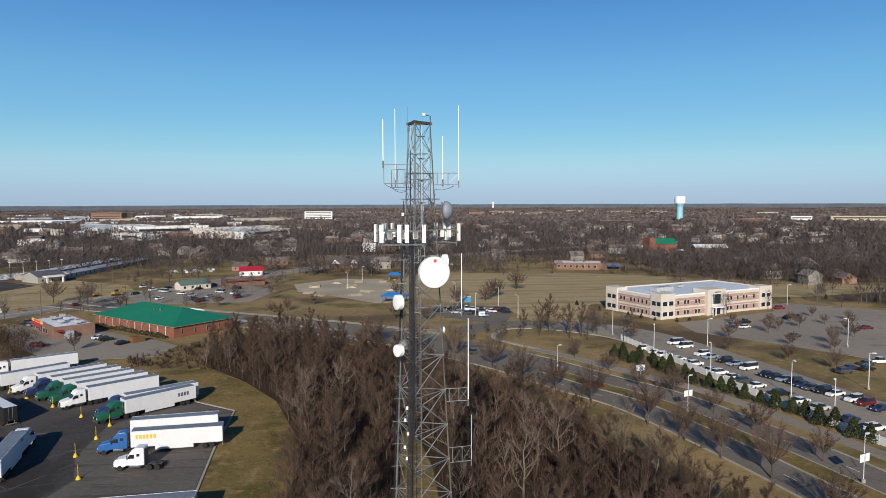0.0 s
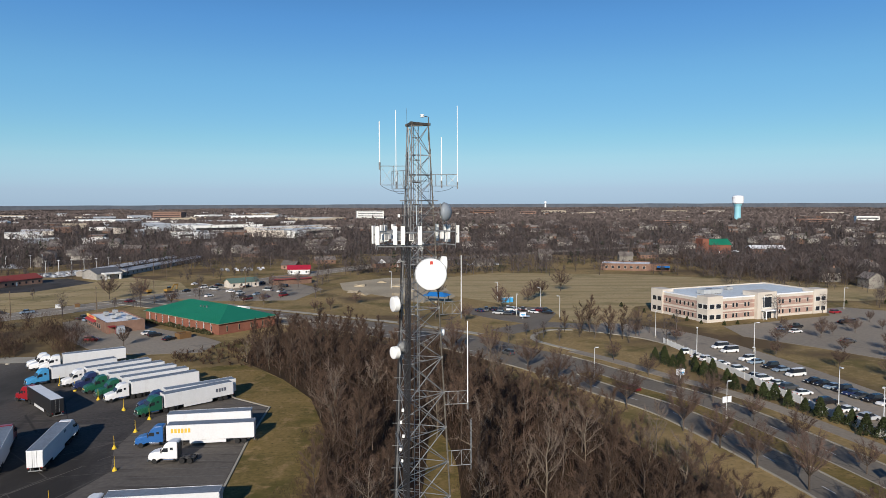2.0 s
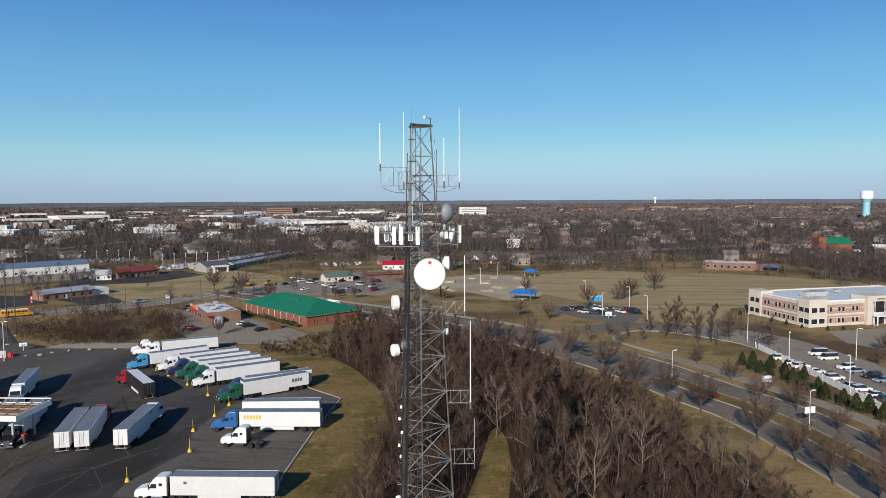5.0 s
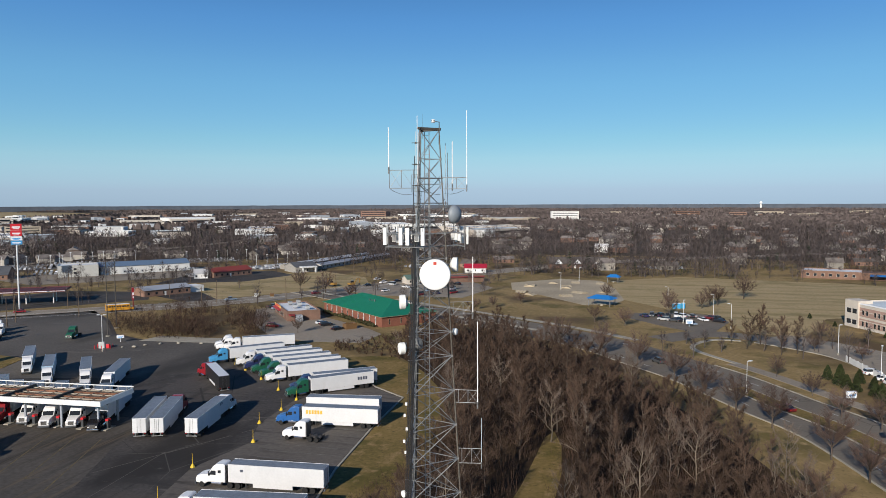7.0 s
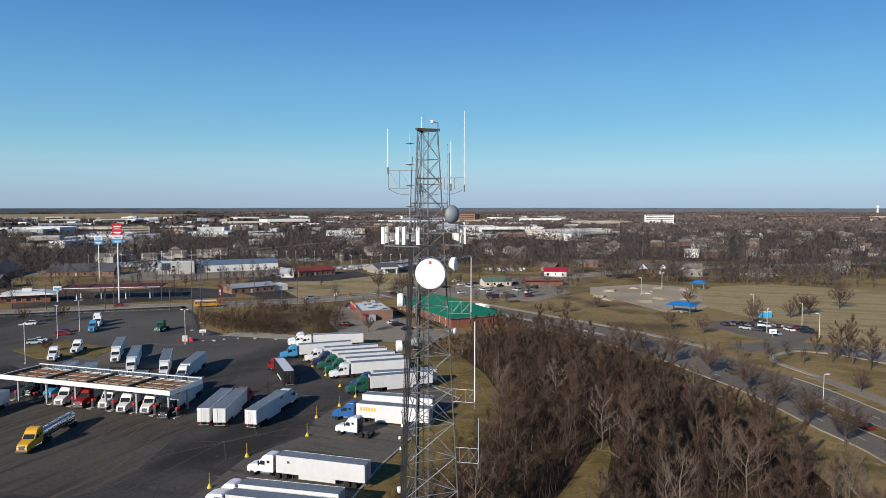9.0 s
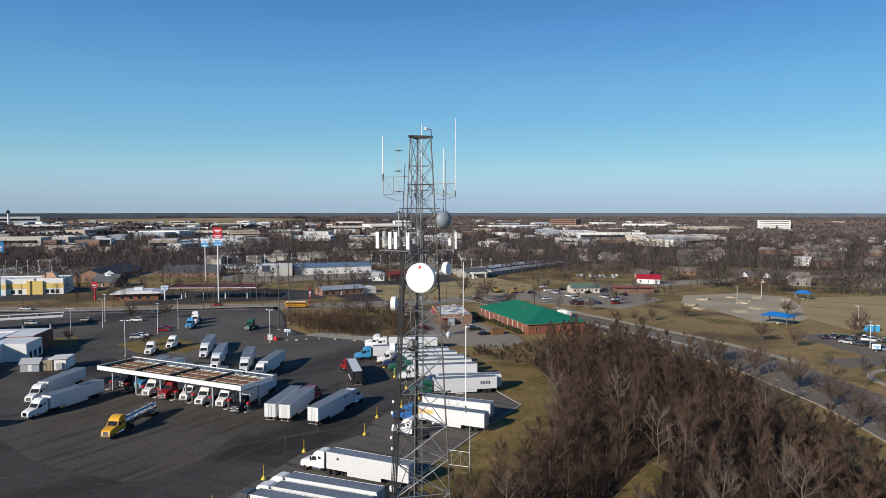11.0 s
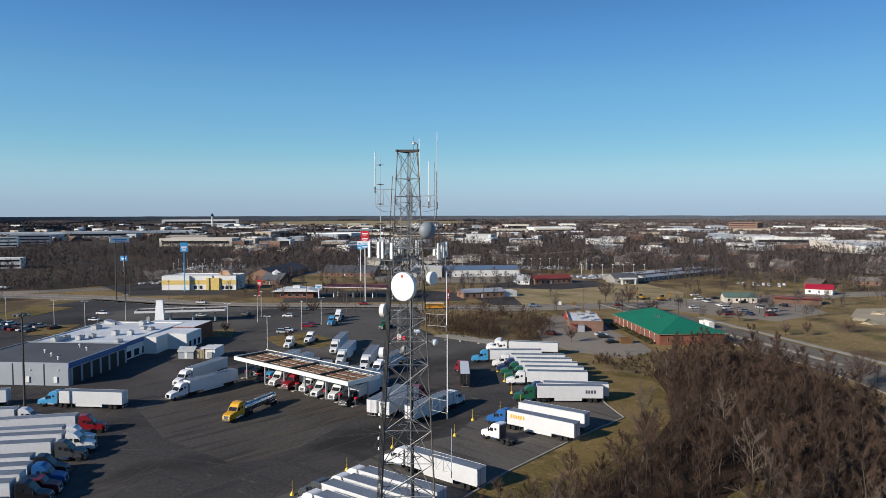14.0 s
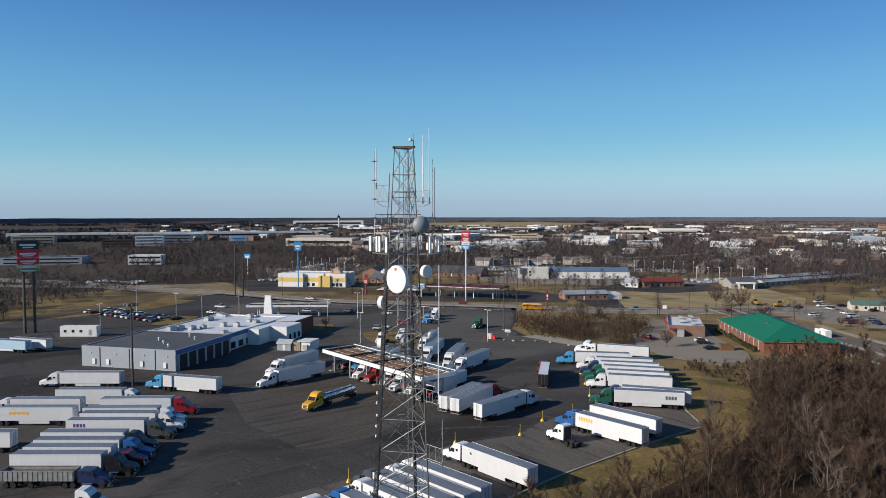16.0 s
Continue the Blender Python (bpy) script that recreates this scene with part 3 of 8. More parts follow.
for i in range(3):
    p, q = leg(i, TOP) * 1.0, leg((i + 1) % 3, TOP)
    d = (q - p).normalized()
    nrm = Vector((d.y, -d.x, 0)) * 0.06
    a, b = p - d * 0.16, q + d * 0.16
    m.v += [tuple(v) for v in (a - nrm, b - nrm, b + nrm, a + nrm)] + [tuple(v + Vector((0, 0, 0.2))) for v in (a - nrm, b - nrm, b + nrm, a + nrm)]
    k = len(m.v) - 8
    m.f += [(k + 3, k + 2, k + 1, k), (k + 4, k + 5, k + 6, k + 7)] + [(k + t, k + (t + 1) % 4, k + 4 + (t + 1) % 4, k + 4 + t) for t in range(4)]
part("top_platform", m, dark_steel, tower, "dark steel top frame")
p = leg(0, TOP)
bm_ = M().tube(p + Vector((0, 0, -1.2)), p + Vector((0.02, 0, 0.7)), 0.04, n=6).tube(p + Vector((0.02, 0, 0.7)), p + Vector((-0.42, 0, 0.78)), 0.03, n=5)
beacon = part("beacon_mast", bm_, dark_steel, tower)
part("beacon", M().lathe([(0.0, 0), (0.15, 0.0), (0.19, 0.06), (0.12, 0.1), (0.12, 0.16), (0.19, 0.19), (0.15, 0.24), (0.0, 0.26)], 10, tuple(p + Vector((-0.5, 0, 0.68)))), panel_white, tower, "white obstruction beacon")


def whip(x, y, z0, z1, r, material, label):
    w = thing("whip_antenna", (x, y, z0), label, "antenna", "whip antennas on the tower")
    part("rod", M().tube((0, 0, 0.3), (0, 0, z1 - z0), r, r * 0.8, 6), material, w)
    part("mount", M().tube((0, 0, -0.25), (0, 0, 0.35), r * 1.5, n=6), galv_dull, w)
    return w


def outrigger(p, q, h, label):
    """A light rectangular bracket frame from the leg at p to the tip at q, h high."""
    p, q = Vector(p), Vector(q)
    o = thing("antenna_bracket", tuple(p), label, "bracket", "antenna brackets on the tower")
    d = q - p
    up = Vector((0, 0, h))
    for a, b in ((Vector(), d), (up, d + up), (d, d + up), (d * 0.15, d * 0.15 + up), (d * 0.58, d * 0.58 + up)):
        part("rail", M().tube(a, b, 0.028, n=5), galv, o)
    part("stay", M().tube(d * 0.15, d * 0.58 + up, 0.012, n=4), galv, o)
    part("stay", M().tube(d * 0.58, d * 1.0 + up, 0.012, n=4), galv, o)
    part("stay", M().tube(d * 1.0, d * 0.58 + up, 0.012, n=4), galv, o)
    return o


def leg_at(i, z):
    return tuple(TOWER + leg(i, z))


outrigger(leg_at(2, 47.35), (2.3, 56.35, 47.35), 1.5, "square tubular steel bracket holding a white whip")
outrigger(leg_at(1, 47.1), (3.1, 60.3, 47.1), 1.5, "square tubular steel bracket on the far leg")
outrigger(leg_at(0, 47.3), (8.55, 58.1, 47.3), 0.95, "tubular steel bracket holding two whips")
outrigger(leg_at(2, 45.3), (5.1, 54.5, 45.3), 0.8, "tubular steel bracket holding a dipole mast")
outrigger(leg_at(0, 45.4), (6.5, 60.3, 45.4), 0.45, "short tubular steel bracket holding a dark whip")
dm = thing("dipole_mast", (5.15, 54.4, 44.2), "pale slim mast with short dipole crossbars", "antenna")
part("mast", M().tube((0, 0, 0), (0, 0, 7.6), 0.035, 0.022, 6), whip_grey, dm)
for z in (1.6, 3.3, 5.0, 6.7):
    part("dipole", M().tube((-0.3, -0.12, z), (0.3, 0.12, z), 0.03, n=5).box(-0.07, -0.07, z - 0.06, 0.07, 0.07, z + 0.06), dark_steel, dm, "dark dipole crossbar")
outrigger(leg_at(0, 36.6), (8.9, 58.85, 36.6), 1.05, "tubular steel bracket holding a long whip")
outrigger(leg_at(0, 28.95), (9.4, 58.4, 28.95), 1.1, "tubular steel bracket low on the tower")
outrigger(leg_at(0, 23.6), (9.7, 58.6, 23.6), 1.3, "tubular steel bracket lowest on the tower")
whip(2.25, 56.35, 48.8, 52.4, 0.05, whip_white, "white fibreglass whip antenna on the square bracket")
whip(3.45, 60.9, 47.4, 53.85, 0.038, whip_white, "thin pale whip antenna on the far leg bracket")
whip(7.25, 58.3, 47.4, 51.3, 0.045, whip_white, "white fibreglass whip antenna on the side bracket")
whip(8.55, 58.05, 47.3, 53.8, 0.034, whip_white, "tall thin pale whip antenna at the bracket's tip")
whip(6.4, 60.2, 45.6, 50.5, 0.03, dark_steel, "dark thin whip antenna standing off the leg")
whip(4.4, 59.2, 51.9, 53.8, 0.012, dark_steel, "thin dark lightning rod on the tower top")
whip(6.25, 60.05, 45.9, 51.3, 0.032, whip_grey, "pale slim whip antenna beside the dark one")
whip(8.9, 58.85, 36.4, 41.5, 0.04, whip_white, "white whip antenna on the middle bracket")
whip(9.4, 58.4, 28.7, 36.0, 0.05, whip_white, "long white whip antenna on the lower bracket")
whip(9.7, 58.6, 23.4, 27.6, 0.03, whip_grey, "thin grey whip antenna on the lowest bracket")


def dish(x, y, z, radius, yaw, material, label, depth=0.3, dome=0.25):
    """A drum dish whose face looks along yaw degrees from the x axis."""
    d = thing("microwave_dish", (x, y, z), label, "dish", "dishes on the tower")
    turn = pose(0, 0, 0, 0, 90, 0)
    spin = pose(0, 0, 0, 0, 0, yaw)
    rim = M().lathe([(radius * 0.3, -depth - 0.35 * radius), (radius * 0.75, -depth - 0.15 * radius), (radius, -depth), (radius, 0.0)], 28)
    rim.f.pop()
    part("drum", rim.turned(spin @ turn), panel_white if material is radome_white else galv_dull, d, smooth=False)
    prof = [(radius, 0.0)] + [(radius * math.cos(a), dome * radius * math.sin(a)) for a in (0.3, 0.6, 0.9, 1.2, 1.45)]
    part("radome", M().lathe(prof, 28).turned(spin @ turn), material, d, smooth=True)
    part("mount_pipe", M().tube(spin @ turn @ Vector((0.6 * radius, 0, -depth - 0.35 * radius)), spin @ turn @ Vector((-0.9 * radius, 0, -depth - 0.35 * radius)), 0.06, n=6), galv_dull, d)
    part("strut", M().tube(spin @ turn @ Vector((0, 0, -depth - 0.3 * radius)), spin @ turn @ Vector((0, 0, -depth - 0.3 * radius - 0.9)), 0.05, n=6), galv_dull, d)
    if radius > 1.0:
        k = M().box(-0.1, -0.13, 0, 0.3, 0.13, 0.012).turned(pose(-0.75 * radius, 0, dome * radius * 0.68))
        part("label_plate", k.turned(spin @ turn), label_red, d, "small red label")
    return d


dish(6.3, 55.95, 40.2, 1.3, 281, radome_white, "large white drum microwave dish with a small red label", 0.35, 0.1)
dish(7.45, 57.9, 45.15, 0.8, 340, radome_grey, "grey domed microwave dish high on the tower", 0.05, 0.75)
dish(7.6, 58.5, 40.85, 0.62, 6, radome_white, "white microwave dish beside the large one", 0.35, 0.15)
dish(3.2, 56.2, 37.8, 0.62, 205, radome_white, "white drum dish facing sideways", 0.4, 0.1)
dish(3.2, 55.95, 33.9, 0.5, 215, radome_white, "small white drum dish facing sideways", 0.4, 0.1)
dish(7.4, 59.0, 34.95, 0.3, 350, radome_white, "very small white dish on a side pipe", 0.2, 0.4)
dish(3.9, 58.6, 33.8, 0.55, 120, radome_grey, "grey dish on the far leg", 0.3, 0.2)
dish(3.6, 55.4, 21.6, 0.3, 230, radome_white, "small white dish low on the tower", 0.15, 0.4)


def panel(x, y, z, h, w, yaw, label):
    a = thing("panel_antenna", (x, y, z), label, "antenna", "panel antennas on the tower", yaw)
    part("housing", M().box(0.0, -w / 2, -h / 2, 0.14, w / 2, h / 2), panel_white, a, bevel=0.02)
    part("mount_pipe", M().tube((-0.14, 0, -h / 2 - 0.45), (-0.14, 0, h / 2 + 0.2), 0.035, n=6), galv_dull, a)
    part("clamp", M().box(-0.16, -0.05, -0.06, 0.0, 0.05, 0.06), galv_dull, a)
    return a


for a, b, yaw, count in (((2.05, 55.85), (5.4, 55.55), 268, 4), ((8.5, 58.1), (6.9, 60.9), 28, 4), ((3.2, 60.8), (1.7, 57.4), 150, 4)):
    b_ = thing("sector_frame", (a[0], a[1], 43.2), "galvanised pipe frame carrying panel antennas", "bracket", "sector frames on the tower")
    d = Vector((b[0] - a[0], b[1] - a[1], 0))
    nrm = Vector((math.cos(radians(yaw)), math.sin(radians(yaw)), 0))
    for z in (-0.75, 0.35):
        part("pipe", M().tube(-nrm * 0.2 + Vector((0, 0, z)), d - nrm * 0.2 + Vector((0, 0, z)), 0.05, n=6), galv, b_)
    part("arm", M().tube(d * 0.5 - nrm * 0.2 + Vector((0, 0, -0.75)), TOWER + Vector((0, 0, 42.4)) - Vector((a[0], a[1], 43.2)), 0.06, n=6), galv, b_)
    part("arm", M().tube(d * 0.5 - nrm * 0.2 + Vector((0, 0, 0.35)), TOWER + Vector((0, 0, 43.5)) - Vector((a[0], a[1], 43.2)), 0.05, n=6), galv, b_)
    for k, t in enumerate((0.0, 0.42, 0.6, 1.0)):
        panel(a[0] + d.x * t, a[1] + d.y * t, 43.35, (1.45, 1.45, 1.45, 1.45)[k], 0.32, yaw, "tall white panel antenna on the sector frame")
    for k, t in enumerate((0.2, 0.5, 0.8)):
        p = Vector((a[0], a[1], 43.2)) + d * t - nrm * 0.45
        r_ = thing("radio_unit", tuple(p), "white boxy radio unit behind the panels", "radio unit", "radio units on the tower", yaw)
        part("case", M().box(-0.1, -0.18, -0.3, 0.1, 0.18, 0.3), panel_white, r_, bevel=0.02)
        part("fins", M().box(0.1, -0.14, -0.24, 0.15, 0.14, 0.24), galv_dull, r_)
for x, y, z in ((3.75, 55.9, 44.9), (7.0, 59.2, 40.9), (3.95, 55.3, 29.4), (3.8, 55.35, 28.4), (4.0, 55.25, 27.3), (3.75, 55.3, 26.2), (3.9, 55.2, 25.3), (3.85, 55.25, 20.6)):
    b_ = thing("junction_box", (x, y, z), "small pale box clamped to the tower leg", "box", "boxes on the tower")
    part("case", M().box(-0.09, -0.08, -0.12, 0.09, 0.08, 0.12), panel_white, b_, bevel=0.02)
    part("bracket", M().tube((0, 0, 0), TOWER + leg(2, z) - Vector((x, y, z)), 0.025, n=4), galv_dull, b_)


# rest frames, hanging leads and pipe masts in the upper lattice
for z, grow in ((44.9, 0.25), (46.1, 0.45), (48.2, 0.1)):
    m = M()
    for i in range(3):
        a, b = leg(i, z), leg((i + 1) % 3, z)
        d = (b - a).normalized() * grow
        m.tube(a - d, b + d, 0.045, n=5)
    part("rest_bars", m, galv_dull, tower, "dull steel rest bars round the mast")
for x0, y0, z0, z1 in ((-0.75, -0.35, 36.0, 52.0), (0.45, -0.55, 40.0, 50.5), (0.05, 0.5, 30.0, 49.0)):
    part("pipe_mast", M().tube((x0, y0, z0), (x0 * 0.8, y0 * 0.8, z1), 0.04, n=6), galv, tower)
leads = random.Random(5)
for k in range(22):                                             # slack jumper leads
    i = k % 3
    z = leads.uniform(41.5, 49.5)
    a = leg(i, z) + Vector((leads.uniform(-0.3, 0.3), leads.uniform(-0.3, 0.3), 0))
    b = leg((i + leads.randrange(3)) % 3, z - leads.uniform(0.2, 2.5)) * leads.uniform(0.7, 1.15)
    b.z = z - leads.uniform(0.3, 2.2)
    m, last = M(), None
    for j in range(7):
        t = j / 6
        q = a.lerp(b, t) - Vector((0, 0, 1.6 * t * (1 - t)))
        if last is not None:
            m.tube(last, q, 0.018, n=4, cap=False)
        last = q
    part("jumper_lead", m, black_cable, tower)
for (x0, y0, z0), (x1, y1, z1), sag in (((2.35, 56.35, 47.3), (4.35, 56.6, 46.9), 0.25), ((3.2, 60.2, 47.0), (4.3, 59.2, 46.8), 0.2), ((8.2, 58.5, 47.2), (6.6, 58.2, 46.9), 0.15), ((8.7, 58.8, 36.5), (7.2, 58.3, 36.2), 0.2)):
    m, last = M(), None
    for j in range(9):
        t = j / 8
        q = Vector((x0 + (x1 - x0) * t, y0 + (y1 - y0) * t, z0 + (z1 - z0) * t - 4 * sag * t * (1 - t))) - TOWER
        if last is not None:
            m.tube(last, q, 0.022, n=4, cap=False)
        last = q
    part("jumper_lead", m, black_cable, tower)
for z in (26.0, 30.2, 33.4, 38.6, 42.6):                        # ties to the cable ladder
    part("cable_bridge", M().tube(leg(2, z) + Vector((-0.5, -0.1, 0)), leg(1, z) + Vector((-0.2, 0.2, 0)), 0.03, n=5).tube(leg(2, z) + Vector((-0.45, -0.1, 0.22)), leg(1, z) + Vector((-0.2, 0.2, 0.22)), 0.02, n=5), galv, tower)


# ---- vehicles ----
def wheel_mesh(radius, width, name):
    t = M().lathe([(radius * 0.62, -width / 2), (radius * 0.93, -width / 2), (radius, -width * 0.35), (radius, width * 0.35), (radius * 0.93, width / 2), (radius * 0.62, width / 2)], 14)
    r = M().lathe([(0.02, -width * 0.42), (radius * 0.2, -width * 0.44), (radius * 0.62, -width * 0.46), (radius * 0.62, width * 0.46), (radius * 0.2, width * 0.44), (0.02, width * 0.42)], 10)
    turn = pose(0, 0, 0, 90, 0, 0)
    if name == "truck":
        return t.turned(turn).data(name + " tyre", rubber), r.turned(turn).data(name + " rim", rim_mat)
    k = len(t.f)
    t.f += [tuple(i + len(t.v) for i in f) for f in r.f]
    t.v += r.v
    me = t.turned(turn).data(name + " wheel", rubber)
    me.materials.append(rim_mat)
    for f in me.polygons[k:]:
        f.material_index = 1
    return me, None


truck_wheel, dual_wheel, car_wheel = wheel_mesh(0.5, 0.3, "truck"), wheel_mesh(0.5, 0.62, "dual"), wheel_mesh(0.33, 0.22, "car")


def add_wheel(parent, meshes, x, y, z):
    w = shared("wheel", meshes[0], parent, pose(x, y, z))
    if meshes[1]:
        shared("rim", meshes[1], w)
    return w


def make_tractor(roof_high=True):
    """Highway tractor: fifth wheel at the origin, nose along +x."""
    t = thing("semi_tractor", (0, 0), "highway tractor", "truck")
    hi = 3.95 if roof_high else 3.1
    prof = [(1.5, 0.95), (1.5, hi - 0.15), (1.8, hi), (2.9, hi - 0.05), (3.5, hi - 0.35 if roof_high else 3.02), (3.95, 3.0), (4.55, 2.22), (5.3, 2.12), (6.35, 1.85), (6.62, 1.5), (6.66, 0.72), (6.0, 0.62), (5.0, 0.62), (4.4, 0.95)]
    b = M().prism(prof, -1.2, 1.2, "y")
    for i, (x, y, z) in enumerate(b.v):                         # nose narrower than the cab
        if x > 4.6:
            b.v[i] = (x, y * (0.92 if x < 5.8 else 0.84), z)
        elif z > 3.4:
            b.v[i] = (x, y * 0.92, z)
    part("cab", b, PAINTS["white"], t, bevel=0.09)
    part("windshield", M().prism([(3.98, 2.98), (4.55, 2.25), (4.6, 2.27), (4.02, 3.02)], -1.0, 1.0, "y"), glass_dark, t)
    for s in (-1, 1):
        y = 1.2 * s
        part("side_window", M().prism([(3.1, 2.15), (4.25, 2.15), (3.85, 2.85), (3.1, 2.85)], min(y, y + 0.02 * s), max(y, y + 0.02 * s), "y"), glass_dark, t)
        part("sleeper_window", M().prism([(2.2, 2.5), (2.7, 2.5), (2.7, 2.95), (2.2, 2.95)], min(y, y + 0.02 * s), max(y, y + 0.02 * s), "y"), glass_dark, t)
        part("headlight", M().box(6.4, 0.75 * s - 0.2, 1.05, 6.7, 0.75 * s + 0.2, 1.3), lens_white, t, bevel=0.03)
        part("fuel_tank", M().tube((2.2, 0.98 * s, 0.72), (3.9, 0.98 * s, 0.72), 0.32, n=12), chrome, t)
        part("mirror", M().box(4.2, 1.32 * s - 0.1, 2.0, 4.32, 1.32 * s + 0.1, 2.75), chassis_mat, t, bevel=0.02)
        part("fender", M().tube((5.55, 1.12 * s - 0.1, 1.05), (5.55, 1.12 * s + 0.1, 1.05), 0.62, n=12), PAINTS["charcoal"], t)
        add_wheel(t, truck_wheel, 5.55, 1.08 * s, 0.5)
        for x in (-0.66, 0.66):
            add_wheel(t, dual_wheel, x, 0.93 * s, 0.5)
    part("grille", M().box(6.62, -0.55, 0.85, 6.7, 0.55, 1.65), chrome, t, bevel=0.02)
    part("bumper", M().box(6.55, -1.12, 0.38, 6.85, 1.12, 0.75), chrome if not roof_high else PAINTS["charcoal"], t, bevel=0.05)
    part("chassis", M().box(-1.3, -0.45, 0.6, 5.6, 0.45, 0.92).box(-1.35, -1.23, 0.3, -1.32, -0.63, 0.95).box(-1.35, 0.63, 0.3, -1.32, 1.23, 0.95), chassis_mat, t)
    part("fifth_wheel", M().lathe([(0.1, 0.95), (0.5, 0.95), (0.5, 1.1), (0.1, 1.1)], 10), chassis_mat, t)
    part("exhaust_pipe", M().tube((1.4, 1.02, 0.9), (1.4, 1.02, hi - 0.1), 0.07, n=8), chrome, t)
    part("rear_wall", M().box(1.46, -1.05, 1.0, 1.5, 1.05, hi - 0.4), chassis_mat, t)
    return t


def make_trailer(length=16.1):
    """Box trailer: nose at the origin, body behind along -x."""
    t = thing("semi_trailer", (0, 0), "box trailer", "trailer")
    L = -length
    part("box_body", M().box(L, -1.3, 1.12, 0, 1.3, 4.04), trailer_white, t, bevel=0.04)
    part("roof", M().box(L + 0.08, -1.24, 4.02, -0.08, 1.24, 4.075), trailer_roof, t)
    for s in (-1, 1):
        y = 1.3 * s
        part("top_rail", M().box(L, y - 0.03, 3.92, 0, y + 0.03, 4.1), trailer_white, t)
        part("rear_door", M().box(L - 0.05, 0.03 if s > 0 else -1.24, 1.25, L, 1.24 if s > 0 else -0.03, 3.95), trailer_white, t, bevel=0.015)
        part("landing_leg", M().box(-2.95, 0.8 * s - 0.08, 0.12, -2.75, 0.8 * s + 0.08, 1.12), chassis_mat, t)
        part("side_skirt", M().box(L + 5.2, 1.22 * s - 0.02, 0.45, -4.2, 1.22 * s + 0.02, 1.1), trailer_white, t)
        for x in (L + 1.9, L + 3.15):
            add_wheel(t, dual_wheel, x, 0.93 * s, 0.5)
        part("lock_bar", M().tube((L - 0.08, 0.35 * s, 1.2), (L - 0.08, 0.35 * s, 3.98), 0.025, n=6), galv, t)
        part("tail_light", M().box(L - 0.08, 1.05 * s - 0.12, 0.98, L - 0.02, 1.05 * s + 0.12, 1.1), lens_red, t)
    part("underride_guard", M().box(L - 0.02, -1.1, 0.45, L + 0.1, 1.1, 0.6).box(L + 0.02, -0.75, 0.5, L + 0.1, -0.65, 1.1).box(L + 0.02, 0.65, 0.5, L + 0.1, 0.75, 1.1), galv, t)
    part("bogie", M().box(L + 1.2, -0.5, 0.6, L + 4.0, 0.5, 1.1), chassis_mat, t)
    part("floor_frame", M().box(L + 0.3, -1.1, 1.0, -0.3, 1.1, 1.12), chassis_mat, t)
    return t


tractor_high, tractor_low, box_trailer = make_tractor(True), make_tractor(False), make_trailer()
used = set()


def place(proto, x, y, heading, label, group, z=0.045):
    """First use places the prototype itself, later ones copy it."""
    m = pose(x, y, z, 0, 0, heading)
    if proto.name in used:
        ob = copy_thing(proto, m)
    else:
        used.add(proto.name)
        ob = proto
        ob.matrix_basis = m
    return tagged(ob, label, group=group)


def tractor(x, y, heading, colour, low=False):
    ob = place(tractor_low if low else tractor_high, x, y, heading,
               colour + (" low-roof highway tractor with chrome bumper" if low else " highway tractor with high-roof sleeper cab"), "tractors in the truck lot")
    repaint(ob, "cab", PAINTS[colour])
    repaint(ob, "fender", PAINTS[colour])
    return ob


def trailer(x, y, heading, skin=None, mark=None):
    words = {None: "white", "black": "black", "blue": "pale blue"}[skin]
    ob = place(box_trailer, x, y, heading, "long " + words + " box trailer" + (" with painted side marks" if mark else " with grey roof"), "trailers in the truck lot")
    if skin:
        for p in ("box_body", "rear_door", "top_rail"):
            repaint(ob, p, trailer_black if skin == "black" else trailer_blue)
        if skin == "black":
            repaint(ob, "roof", trailer_white)
    if mark:
        col, x0, x1, z0, z1, side = mark
        m = M()
        n = max(1, int((x1 - x0) / 0.55))
        for i in range(n):
            a = x0 + i * (x1 - x0) / n
            m.box(a, 1.303 * side - 0.012, z0, a + 0.72 * (x1 - x0) / n, 1.303 * side + 0.012, z1)
        part("side_mark", m, paint("mark", col), ob, "faded painted side mark")
    return ob


def rig(fx, fy, rx, ry, colour=None, skin=None, mark=None, low=False, eye=(30, 8)):
    """A trailer whose camera-side top edge runs from its nose (fx, fy) to its tail (rx, ry), with its tractor."""
    d = Vector((fx - rx, fy - ry)).normalized()
    n = Vector((-d.y, d.x))
    if n.dot(Vector((fx - eye[0], fy - eye[1]))) < 0:
        n = -n
    mid = (Vector((fx, fy)) + Vector((rx, ry))) / 2 + n * 1.3 + d * 8.05
    h = math.degrees(math.atan2(d.y, d.x))
    trailer(mid.x, mid.y, h, skin, mark)
    if colour:
        tractor(mid.x - d.x * 0.9, mid.y - d.y * 0.9, h, colour, low)


def rig_nose(bx, by, dx, dy, colour, skin=None, with_trailer=True, low=False):
    """A rig placed by the middle of its bumper and the way it faces."""
    d = Vector((dx, dy)).normalized()
    h = math.degrees(math.atan2(d.y, d.x))
    p = Vector((bx, by)) - d * 6.8
    tractor(p.x, p.y, h, colour, low)
    if with_trailer:
        trailer(p.x + d.x * 0.9, p.y + d.y * 0.9, h, skin)


ORANGE, TEAL, INK, PURPLE = (0.75, 0.42, 0.06), (0.12, 0.5, 0.55), (0.08, 0.09, 0.12), (0.10, 0.05, 0.22)
